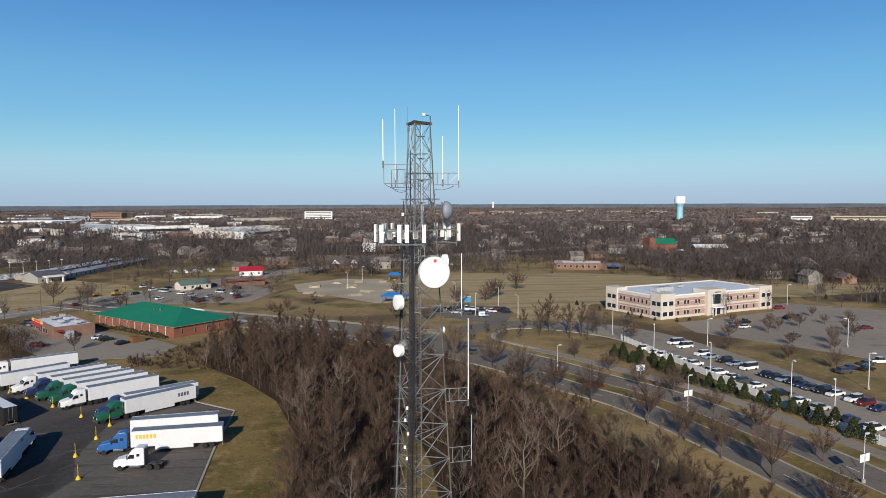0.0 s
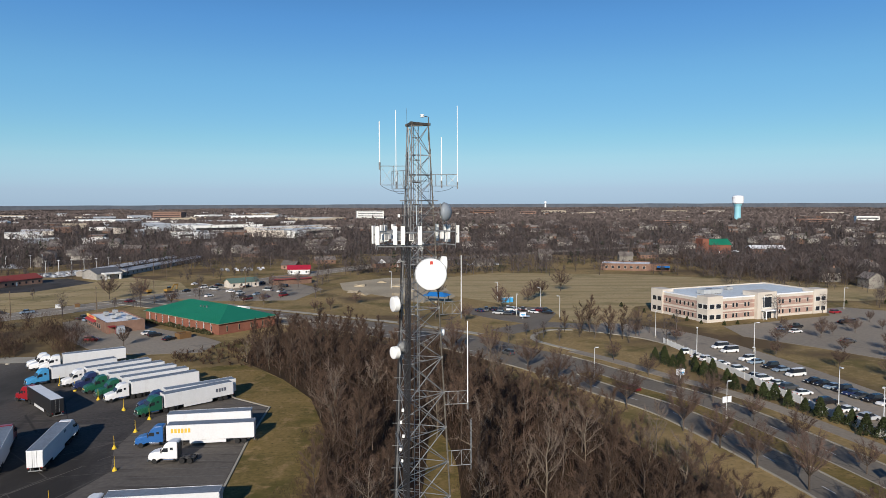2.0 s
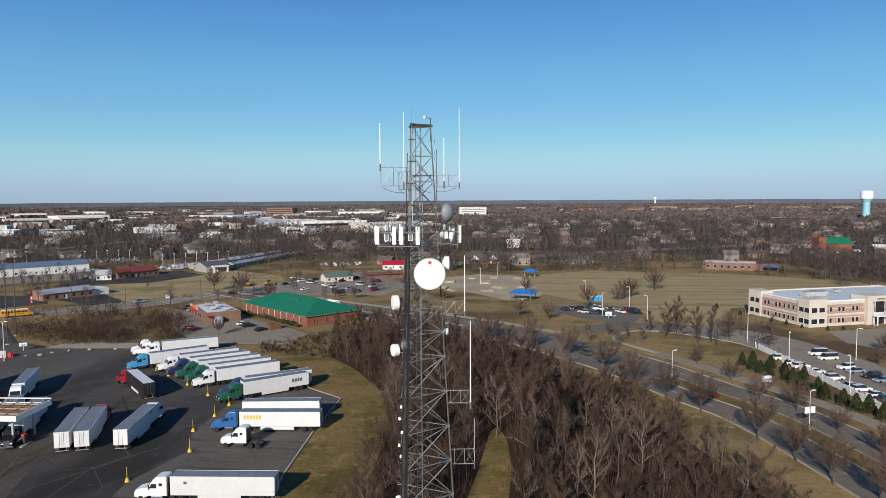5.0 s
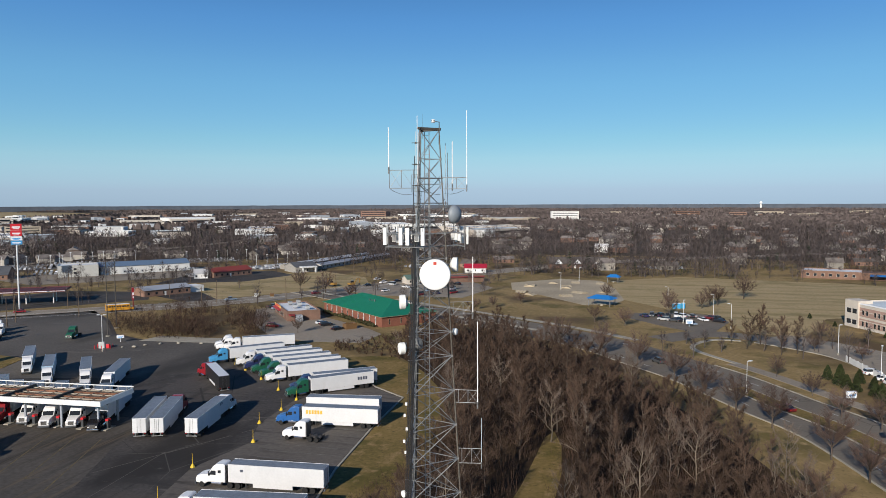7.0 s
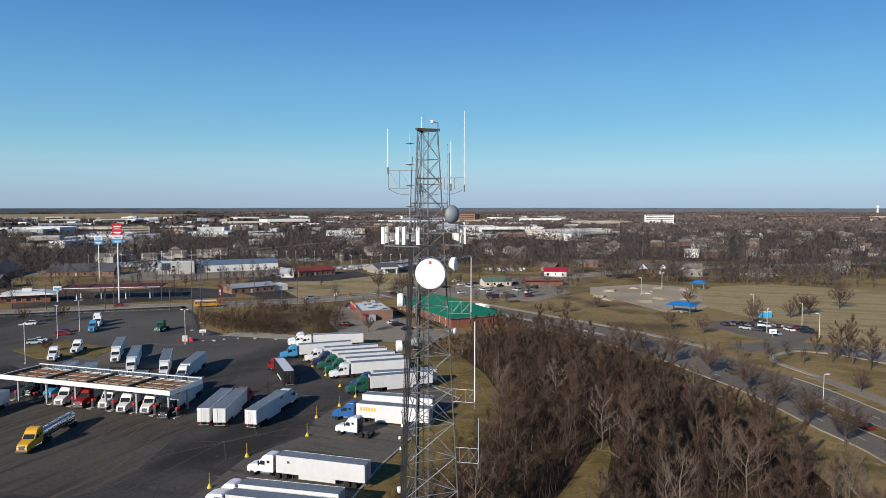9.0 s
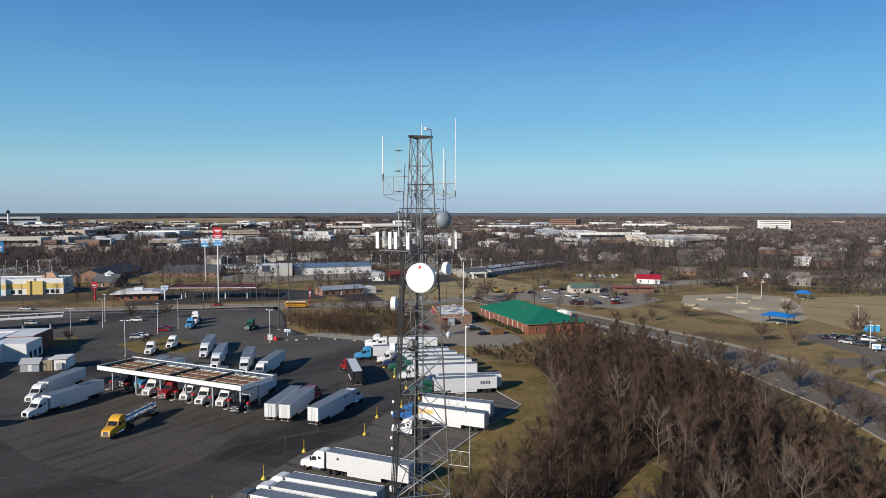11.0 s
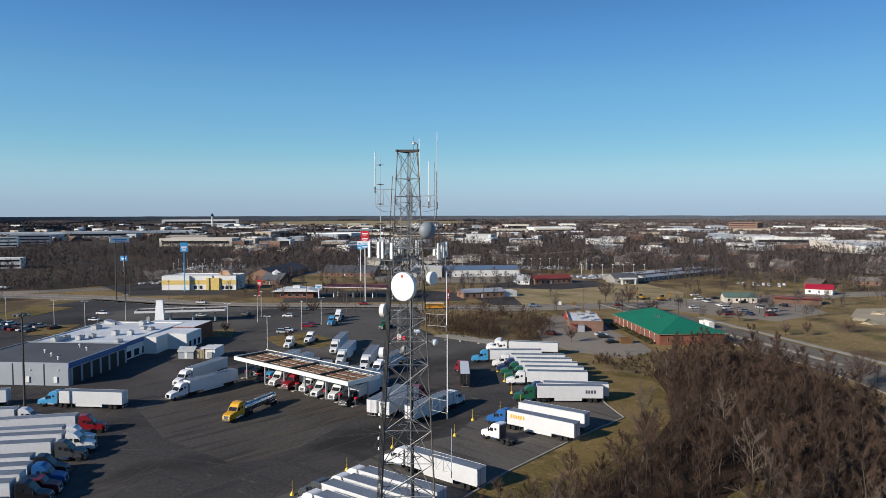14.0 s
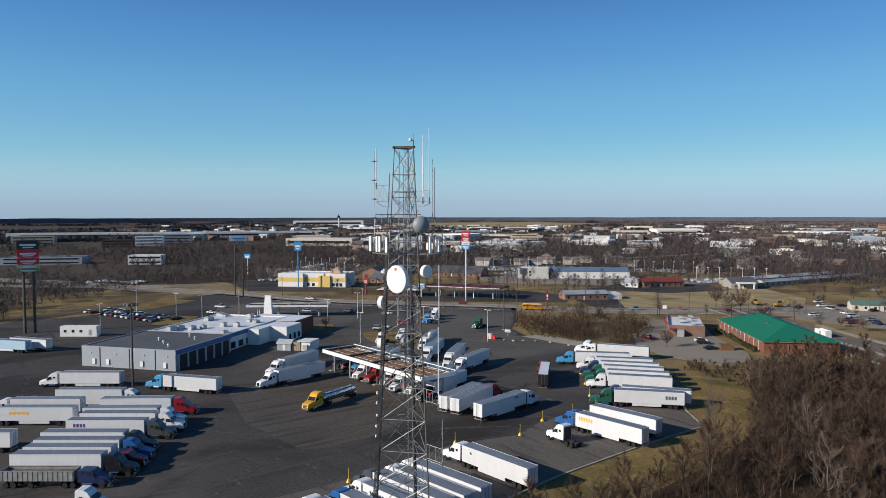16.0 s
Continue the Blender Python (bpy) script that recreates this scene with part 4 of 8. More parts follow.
# rows along the woods
rig(-91.6, 196.6, -78.2, 204.6, "white")
rig_nose(-102.6, 197.8, -0.86, -0.51, "white", with_trailer=False)
rig_nose(-100.4, 194.9, -0.86, -0.51, "white", with_trailer=False)
rig(-86.8, 181, -75.3, 191.6, "sky blue")
rig(-77.3, 180, -65.8, 189.8, "white")
rig(-73.2, 176.2, -60.6, 186.5, "navy")
rig(-69.1, 172.8, -56.3, 182.6, "green")
rig(-64.6, 169.2, -52.1, 179, "green")
rig(-60.5, 165.3, -48.6, 174.8, "white")
rig(-50.3, 157.6, -37.3, 166.9, "navy")
rig(-49.3, 153.6, -37.2, 164.2, "green", mark=(INK, -14.3, -11.6, 2.3, 3.1, 1))
rig(-43.7, 138.7, -27.9, 140.6, None, mark=(TEAL, -10.5, -6.5, 1.9, 2.5, 1))
rig(-41.7, 131.8, -25.5, 133.2, "blue", mark=(ORANGE, -4.4, -0.7, 2.6, 3.4, 1))
tractor(-35.2, 124.1, 177.5, "white")
rig(-39.5, 99.4, -23.3, 100.6, "white", mark=(INK, -2.6, -1.9, 2.9, 3.3, 1))
rig(-37.8, 87.0, -21.5, 89.2, "white", mark=(INK, -14.8, -11.5, 2.3, 2.9, 1))
rig(-36.9, 83.2, -21.0, 85.3, "white")
rig(-37.5, 79.4, -21.6, 81.5, "charcoal")
rig(-34.6, 75.8, -18.6, 77.9, "white", mark=(INK, -5.2, -1.6, 2.9, 3.3, 1))
rig(-33.0, 71.0, -17.0, 73.1, "blue")
rig(-33.4, 66.2, -17.4, 68.3, "white")
# rows on the far side of the lot
E16 = (60, 21)
for fx, fy, rx, ry, c, low in ((-120.7, 59.1, -130.5, 46.0, "white", False), (-105.5, 66.2, -114.6, 53.0, "red", False), (-98.9, 61.5, -108.3, 48.4, "white", False), (-94.7, 60.0, -104.3, 47.2, "white", False),
                               (-84.6, 51.6, -94.2, 38.7, "black", False), (-80.2, 49.9, -89.8, 37.0, "blue", False), (-76.6, 47.8, -86.3, 34.9, "maroon", True), (-73.5, 45.5, -83.1, 32.6, "black", False)):
    rig(fx, fy, rx, ry, c, low=low, eye=E16)
rig(-90.7, 56.8, -100.3, 44.0, "charcoal", mark=(PURPLE, -14.6, -11.9, 2.6, 3.3, -1), eye=E16)
rig(-126.8, 36.4, -117.2, 49.4, "white", eye=E16)
rig(-119.9, 33.8, -110.2, 46.8, "white", mark=(ORANGE, -6.5, -2.0, 2.5, 3.1, 1), eye=E16)
rig(-107.4, 21.0, -97.7, 34.0, "white", eye=E16)
rig(-150.6, 49.7, -140.7, 62.8, "white", eye=E16)
rig(-130.8, 71.0, -117.6, 81.0, "sky blue", eye=E16)
rig(-223.0, 38.0, -210.0, 48.2, None, skin="blue", eye=E16)
rig(-222.0, 44.6, -208.8, 54.0, None, eye=E16)
tractor(-60.5, 38.6, 50, "white")
rig_nose(-117.0, 91.6, 0.22, -0.976, "white")
rig_nose(-128.9, 99.3, 0.44, -0.9, "white")
# fuel island queue
for bx, by, c in ((-124.2, 120.2, "black"), (-118.0, 120.6, "sky blue"), (-109.9, 116.8, "white"), (-104.6, 117.4, "red"), (-98.6, 118.6, "white"), (-92.3, 117.7, "white"), (-86.9, 119.0, "white"), (-80.9, 118.0, "black")):
    rig_nose(bx, by, 0.36, -0.933, c, low=c == "black")
for bx, by, dx, dy, c, tr in ((-151.9, 149.9, 0.6, -0.8, "white", False), (-154.5, 160.0, 0.5, -0.86, "white", False), (-180.3, 190.0, 0.6, -0.8, "sky blue", False), (-193.5, 204.0, 0.6, -0.8, "white", False), (-187.0, 198.5, 0.6, -0.8, "white", False),
                              (-133.0, 155.2, 0.655, -0.756, "white", True), (-118.0, 146.0, 0.64, -0.768, "white", True), (-106.2, 145.6, 0.632, -0.775, "white", True), (-99.0, 143.2, 0.42, -0.907, "white", True)):
    rig_nose(bx, by, dx, dy, c, with_trailer=tr, skin="blue" if bx == -118.0 else None)
rig_nose(-158.6, 199.0, 0.35, -0.94, "green", with_trailer=False)
# loose trailers and rigs in the middle of the lot
d = Vector((-0.36, 0.933))
for cx, cy, c in ((-69.4, 117.3, None), (-66.1, 118.2, "red")):
    h = math.degrees(math.atan2(d.y, d.x))
    trailer(cx + d.x * 16.1, cy + d.y * 16.1, h)
    if c:
        tractor(cx + d.x * 15.2, cy + d.y * 15.2, h, c)
trailer(-59.4 - 0.17 * 16.1, 119.6 + 0.985 * 16.1, 99.8, mark=(INK, -4.5, -3.0, 3.2, 3.7, -1))
tractor(-59.4 - 0.17 * 15.2, 119.6 + 0.985 * 15.2, 99.8, "white")
h = math.degrees(math.atan2(0.73, -0.68))
trailer(-71.3 - 0.68 * 16.1, 151.6 + 0.73 * 16.1, h, "black")
tractor(-71.3 - 0.68 * 15.2, 151.6 + 0.73 * 15.2, h + 14, "red")


def tank_rig(bx, by, dx, dy):
    d = Vector((dx, dy)).normalized()
    h = math.degrees(math.atan2(d.y, d.x))
    p = Vector((bx, by)) - d * 6.8
    tractor(p.x, p.y, h, "yellow")
    t = thing("tank_trailer", (p.x + d.x * 0.9, p.y + d.y * 0.9, 0.045), "polished steel tank trailer behind the yellow tractor", "trailer", turn=h)
    part("tank", M().lathe([(0.1, -12.4), (0.55, -12.35), (0.85, -12.0), (0.9, -11.6), (0.9, -0.6), (0.85, -0.2), (0.5, 0.05), (0.1, 0.1)], 20).turned(pose(0, 0, 2.05, 0, 90, 0)), tank_steel, t, smooth=False)
    for x in (-2.2, -5.0, -7.8, -10.4):
        part("band", M().lathe([(0.9, -0.05), (0.93, -0.05), (0.93, 0.05), (0.9, 0.05)], 20).turned(pose(x, 0, 2.05, 0, 90, 0)), galv, t)
        part("hatch", M().lathe([(0.05, 2.85), (0.28, 2.85), (0.28, 3.05), (0.05, 3.1)], 10, (x + 1.2, 0, 0)), chrome, t)
    part("walkway", M().box(-11.0, 0.25, 2.93, -1.0, 0.65, 2.98), galv, t)
    part("frame", M().box(-12.2, -0.45, 0.95, -0.3, 0.45, 1.2), chassis_mat, t)
    for s in (-1, 1):
        part("landing_leg", M().box(-3.0, 0.6 * s - 0.07, 0.1, -2.85, 0.6 * s + 0.07, 1.1), chassis_mat, t)
        part("fender", M().box(-12.0, 0.93 * s - 0.32, 1.05, -9.4, 0.93 * s + 0.32, 1.12), tank_steel, t)
        for x in (-10.1, -11.4):
            add_wheel(t, dual_wheel, x, 0.93 * s, 0.5)


tank_rig(-89.6, 92.0, 0.37, -0.93)


def dump_rig(fx, fy, rx, ry):
    d = Vector((fx - rx, fy - ry)).normalized()
    h = math.degrees(math.atan2(d.y, d.x))
    t = thing("dump_trailer", (fx, fy, 0.045), "grey ribbed open dump trailer", "trailer", turn=h)
    grey = pmat("scuffed grey steel", (0.26, 0.26, 0.25), 0.6, metal=0.2, var=0.3, scale=1)
    b = M().box(-12.5, -1.25, 1.3, 0, -1.17, 3.0).box(-12.5, 1.17, 1.3, 0, 1.25, 3.0).box(-12.5, -1.25, 1.3, -12.42, 1.25, 3.0).box(-0.08, -1.25, 1.3, 0, 1.25, 3.0).box(-12.5, -1.25, 1.25, 0, 1.25, 1.35)
    part("hopper", b, grey, t)
    for s in (-1, 1):
        for k in range(15):
            x = -12.2 + k * 0.85
            part("rib", M().box(x, 1.25 * s - 0.06, 1.3, x + 0.12, 1.25 * s + 0.06, 2.85), grey, t)
        part("rim_rail", M().box(-12.5, 1.25 * s - 0.08, 2.88, 0, 1.25 * s + 0.08, 3.04), grey, t)
        for x in (-10.3, -11.6, -7.4):
            add_wheel(t, dual_wheel, x, 0.93 * s, 0.5)
    part("load", M().box(-12.3, -1.1, 2.2, -0.2, 1.1, 2.55), pmat("gravel load", (0.16, 0.14, 0.12), 0.95, var=0.4, bump=0.5), t)
    part("frame", M().box(-12.3, -0.45, 0.95, -0.2, 0.45, 1.25), chassis_mat, t)
    tractor(fx - d.x * 0.9, fy - d.y * 0.9, h, "navy", True)


dump_rig(-71.6, 41.5, -79.2, 31.4)


def make_car(kind):
    """A car with its nose along +x, centred on the origin."""
    c = thing({"sedan": "car", "suv": "sport_utility_car", "van": "van", "pickup": "pickup_truck"}[kind], (0, 0), "parked car", "car")
    L, H, hood = {"sedan": (4.7, 1.45, 0.95), "suv": (4.7, 1.75, 1.08), "van": (5.3, 2.1, 1.1), "pickup": (5.6, 1.85, 1.1)}[kind]
    h = L / 2
    lower = [(-h, 0.45), (-h + 0.05, hood), (h - 0.35, hood - 0.08), (h, hood - 0.35), (h, 0.3), (-h + 0.1, 0.28)]
    part("body", M().prism(lower, -0.9, 0.9, "y"), PAINTS["silver"], c, bevel=0.07)
    top = {"sedan": [(-1.75, hood - 0.05), (-1.05, H - 0.03), (0.35, H - 0.03), (1.2, hood - 0.05)], "suv": [(-2.2, hood - 0.05), (-1.95, H - 0.03), (0.3, H - 0.03), (1.1, hood - 0.05)],
           "van": [(-2.6, hood - 0.05), (-2.5, H - 0.03), (1.1, H - 0.03), (1.9, hood - 0.05)], "pickup": [(-0.7, hood - 0.05), (-0.6, H - 0.03), (0.75, H - 0.03), (1.45, hood - 0.05)]}[kind]
    g = M().prism(top, -0.8, 0.8, "y")
    for i, (x, y, z) in enumerate(g.v):
        if z > H - 0.1:
            g.v[i] = (x, y * 0.84, z)
    part("greenhouse", g, glass_dark, c, "dark window glass")
    a, b = top[1][0] - 0.03, top[2][0] + 0.05
    part("roof", M().box(a, -0.68, H - 0.07, b, 0.68, H), PAINTS["silver"], c, bevel=0.03)
    for s in (-1, 1):
        part("headlight", M().box(h - 0.25, 0.62 * s - 0.2, hood - 0.4, h + 0.01, 0.62 * s + 0.2, hood - 0.25), lens_white, c)
        part("tail_light", M().box(-h - 0.01, 0.68 * s - 0.16, hood - 0.35, -h + 0.12, 0.68 * s + 0.16, hood - 0.15), lens_red, c)
        for x in (-h + 0.95, h - 0.95):
            add_wheel(c, car_wheel, x, 0.82 * s, 0.33)
    if kind == "pickup":
        part("bed_liner", M().box(-h + 0.15, -0.72, hood - 0.12, -0.8, 0.72, hood + 0.012), chassis_mat, c)
    return c


car_kinds = {k: make_car(k) for k in ("sedan", "suv", "van", "pickup")}


def car(x, y, heading, colour, kind="sedan", where="parked"):
    ob = place(car_kinds[kind], x, y, heading, "%s %s %s" % (colour, {"sedan": "saloon car", "suv": "sport utility car", "van": "panel van", "pickup": "pickup truck"}[kind], where), "cars " + where, 0.06)
    for p in ("body", "roof"):
        repaint(ob, p, PAINTS[colour])
    return ob


rnd = random.Random(5)
CAR_COLOURS = ["white", "white", "silver", "black", "charcoal", "black", "red", "bluegrey", "navy", "silver", "maroon", "white"]
for k, (x, y) in enumerate(((101.0, 195.3), (101.6, 191.4), (103.2, 186.1), (104.0, 182.3), (105.1, 177.0), (105.7, 170.0), (106.6, 167.4), (107.4, 164.5), (108.2, 161.7), (108.6, 158.9), (108.9, 156.0), (109.9, 153.1), (111.0, 150.2), (112.2, 145.4), (112.6, 142.3), (112.9, 138.0), (114, 133), (115, 127))):
    car(x, y, 195, ("white", "bluegrey", "black", "bluegrey", "white", "black", "black", "bluegrey", "black", "navy", "charcoal", "black", "white", "white", "maroon", "navy", "silver", "black")[k], ("suv", "sedan", "suv", "sedan", "van", "sedan", "sedan", "sedan", "suv", "sedan", "sedan", "suv", "sedan", "suv", "suv", "sedan", "suv", "sedan")[k], "parked along the office drive")
for k, (x, y) in enumerate(((87.8, 205.3), (88.6, 199.5), (89.5, 195.4), (91.1, 190.0), (93.0, 183.4), (93.8, 176.1), (94.6, 173.0), (95.8, 168.4), (96.4, 164.4), (97.0, 159.5), (98.4, 152), (99.4, 146), (100, 140), (101, 132), (102, 126))):
    car(x, y, 15, ("white", "white", "white", "white", "white", "silver", "white", "white", "charcoal", "white", "black", "white", "silver", "navy", "white")[k], ("suv", "sedan", "suv", "sedan")[k % 4], "parked against the white fence")
for x, y, h, c, k in ((136.3, 241.3, 20, "bluegrey", "sedan"), (143.2, 245.1, 20, "black", "pickup"), (138.0, 236.0, 20, "white", "sedan"), (166.0, 253.5, 30, "black", "sedan"), (169.8, 253.6, 30, "charcoal", "suv"), (145.6, 218.2, 10, "charcoal", "sedan"),
                      (179.8, 228.2, 0, "maroon", "sedan"), (177.0, 276.0, 15, "red", "suv"), (174.5, 282.0, 15, "navy", "sedan"), (132.3, 173.3, 10, "navy", "sedan"), (140.4, 177.6, 10, "charcoal", "sedan"), (145.6, 179.4, 0, "white", "pickup"),
                      (128.0, 170.0, 10, "charcoal", "suv"), (136.0, 172.0, 10, "black", "sedan")):
    car(x, y, h, c, k, "parked in the office car park")
for x, y, h in ((100.6, 212.0, 190), (100.9, 206.2, 190)):
    car(x, y, h, "white", "van", "parked along the office drive")
car(94.5, 234.0, 150, "charcoal", "sedan", "driving to the office")
for x, y, h, c, k in ((39.1, 291.8, 120, "black", "suv"), (41.5, 284.5, 300, "charcoal", "suv"), (45.6, 282.8, 300, "black", "sedan"), (51.4, 293.2, 120, "silver", "sedan"), (54.7, 285.0, 300, "white", "sedan"), (60.2, 287.2, 30, "black", "pickup"), (49.5, 275.5, 300, "bluegrey", "sedan"), (33, 290, 120, "navy", "sedan"), (47, 292, 120, "white", "suv")):
    car(x, y, h, c, k, "parked by the playing field")
for k, (x, y) in enumerate(((-116.0, 396), (-107.0, 380.3), (-99.2, 372.2), (-101.4, 389), (-79.7, 398), (-64.1, 381.1), (-58.0, 345), (-72, 350), (-66, 341), (-81.2, 354.3), (-72.7, 333.5), (-88, 362), (-94, 345), (-62, 360), (-70, 366), (-84, 382), (-78, 342))):
    car(x, y, (60, 240, 150)[k % 3], CAR_COLOURS[k % 12], ("sedan", "suv", "van", "sedan")[k % 4], "parked by the diners")
for x, y, h, c, k in ((-125.0, 281, 60, "charcoal", "pickup"), (-121, 277, 60, "bluegrey", "suv"), (-116, 272, 60, "silver", "suv"), (-102.0, 236.5, 10, "red", "suv"), (-87.2, 247.0, 40, "white", "sedan"), (-83.8, 243.5, 40, "black", "suv"), (-76.5, 236.5, 60, "black", "sedan")):
    car(x, y, h, c, k, "parked by the brick shops")
for k in range(26):
    x, y = -306 + 2.6 * (k % 13) * 1.55, 84 + 9.0 * (k // 13) + 1.45 * (k % 13)
    if rnd.random() < 0.85:
        car(x, y, 110 + rnd.choice((0, 180)), CAR_COLOURS[rnd.randrange(12)], ("sedan", "suv", "pickup", "van")[rnd.randrange(4)], "parked at the truck stop")
for x, y, h, c, k in ((-286, 140, 40, "white", "pickup"), (-268.4, 129.8, 40, "white", "sedan"), (-233.1, 183, 200, "charcoal", "suv"), (-216.0, 194, 220, "white", "suv"), (-183.5, 172, 40, "white", "sedan"), (-181, 168, 40, "silver", "suv"), (-186, 183, 40, "red", "suv"), (-190, 188, 40, "maroon", "sedan"), (-246, 168, 35, "silver", "sedan"), (-228, 212, 30, "charcoal", "sedan")):
    car(x, y, h, c, k, "parked by the store")
for t in range(24):                                             # traffic on the main road, at rest
    p, q = arterial[6 + 5 * t], arterial[7 + 5 * t]
    if p.x < -560 or rnd.random() < 0.35:
        continue
    d = (q - p).normalized()
    s = rnd.choice((-3, 3, 6))
    car(p.x - d.y * s, p.y + d.x * s, math.degrees(math.atan2(d.y, d.x)) + (180 if s > 0 else 0), CAR_COLOURS[rnd.randrange(12)], ("sedan", "suv", "pickup")[rnd.randrange(3)], "on the main road")
for k, (x, y) in enumerate(((33, 290.5), (36, 291.8), (39, 292.6), (42.2, 293), (45.4, 293.2), (48.4, 292.8), (51.6, 292.4), (40, 283), (43.6, 281.4), (47, 280), (57.6, 289.6), (60.2, 283))):
    car(x, y, (85, 265, 92)[k % 3] if k < 7 else 150, ("black", "charcoal", "navy", "black", "white", "bluegrey", "black", "silver", "charcoal", "black", "maroon", "black")[k], ("sedan", "suv", "sedan")[k % 3], "parked by the playing field")
car(33.5, 207.5, 118, "charcoal", "suv", "on the divided road")
car(58.0, 166.0, 118, "maroon", "sedan", "on the divided road")


# ---- trees ----
def bare_tree(seed, height, limb_tilt, spread, limbs=8, twigs=10, twig_w=0.045):
    """Trunk, limbs and branches as tapering tubes; fine twigs as slivers along every branch. Returns two meshes in the making."""
    r = random.Random(seed)
    wood, fine = M(), M()

    def jig(v, a):
        return (v + Vector((r.uniform(-a, a), r.uniform(-a, a), r.uniform(-a, a)))).normalized()

    def comb(p, q, d, l, n):
        for _ in range(n):
            o = p.lerp(q, r.uniform(0.1, 1.05))
            e = jig(d * 0.75 + Vector((0, 0, 0.3)), 0.95)
            s = e.cross(Vector((r.uniform(-1, 1), r.uniform(-1, 1), r.uniform(-1, 1)))).normalized() * twig_w * r.uniform(0.6, 1.2)
            fine.face(o - s, o + s, o + e * l * r.uniform(0.5, 1.4))

    base = height * 0.0155
    pts = [Vector((0, 0, -0.2))]
    for f in (0.2, 0.4, 0.6, 0.8, 0.97):
        pts.append(Vector((r.uniform(-1, 1) * height * 0.025 * (1 + f), r.uniform(-1, 1) * height * 0.025 * (1 + f), height * f)))
    for i in range(5):
        wood.tube(pts[i], pts[i + 1], base * (1 - 0.18 * i), base * (1 - 0.18 * (i + 1)), 5 if i < 2 else 4, False)
    comb(pts[-2], pts[-1], Vector((0, 0, 1)), height * 0.075, twigs)
    for i in range(limbs):
        f = 0.16 + 0.72 * (i + r.random() * 0.8) / limbs
        k = min(4, int(f / 0.2))
        p = pts[k].lerp(pts[k + 1], (f - 0.2 * k) / 0.2)
        az = 2.4 * i + r.uniform(-0.5, 0.5)
        el = radians(limb_tilt + r.uniform(-14, 14))
        d = Vector((math.cos(az) * math.cos(el), math.sin(az) * math.cos(el), math.sin(el)))
        l = height * spread * (1.2 - 0.85 * f) * r.uniform(0.8, 1.2)
        rb = base * (1 - 0.8 * f) * 0.5
        for s in range(4):
            q = p + d * l / 4
            wood.tube(p, q, rb * (1 - 0.22 * s), rb * (0.78 - 0.22 * s) + 0.01, 3, False)
            for _ in range(2):
                o = p.lerp(q, r.uniform(0.1, 1))
                e = jig(d + Vector((0, 0, 0.3)), 0.7)
                bl = l * r.uniform(0.25, 0.5) * (1.1 - 0.12 * s)
                o2 = o + e * bl
                wood.tube(o, o2, rb * 0.3 + 0.008, 0.01, 3, False)
                comb(o, o2, e, height * 0.07, twigs)
            comb(p, q, d, height * 0.075, twigs // 3)
            p, d = q, jig(d + Vector((0, 0, 0.12)), 0.25)
        comb(p - d * 0.5, p, d, height * 0.06, twigs // 2)
    return wood, fine


def tree_proto(name, seed, height, tilt, spread, wood_mat, twig_mat, label, limbs=8, twigs=10, twig_w=0.045):
    t = thing(name, (0, 0), label, "tree")
    w, f = bare_tree(seed, height, tilt, spread, limbs, twigs, twig_w)
    part("trunk", w, wood_mat, t)
    part("crown", f, twig_mat, t)
    return t


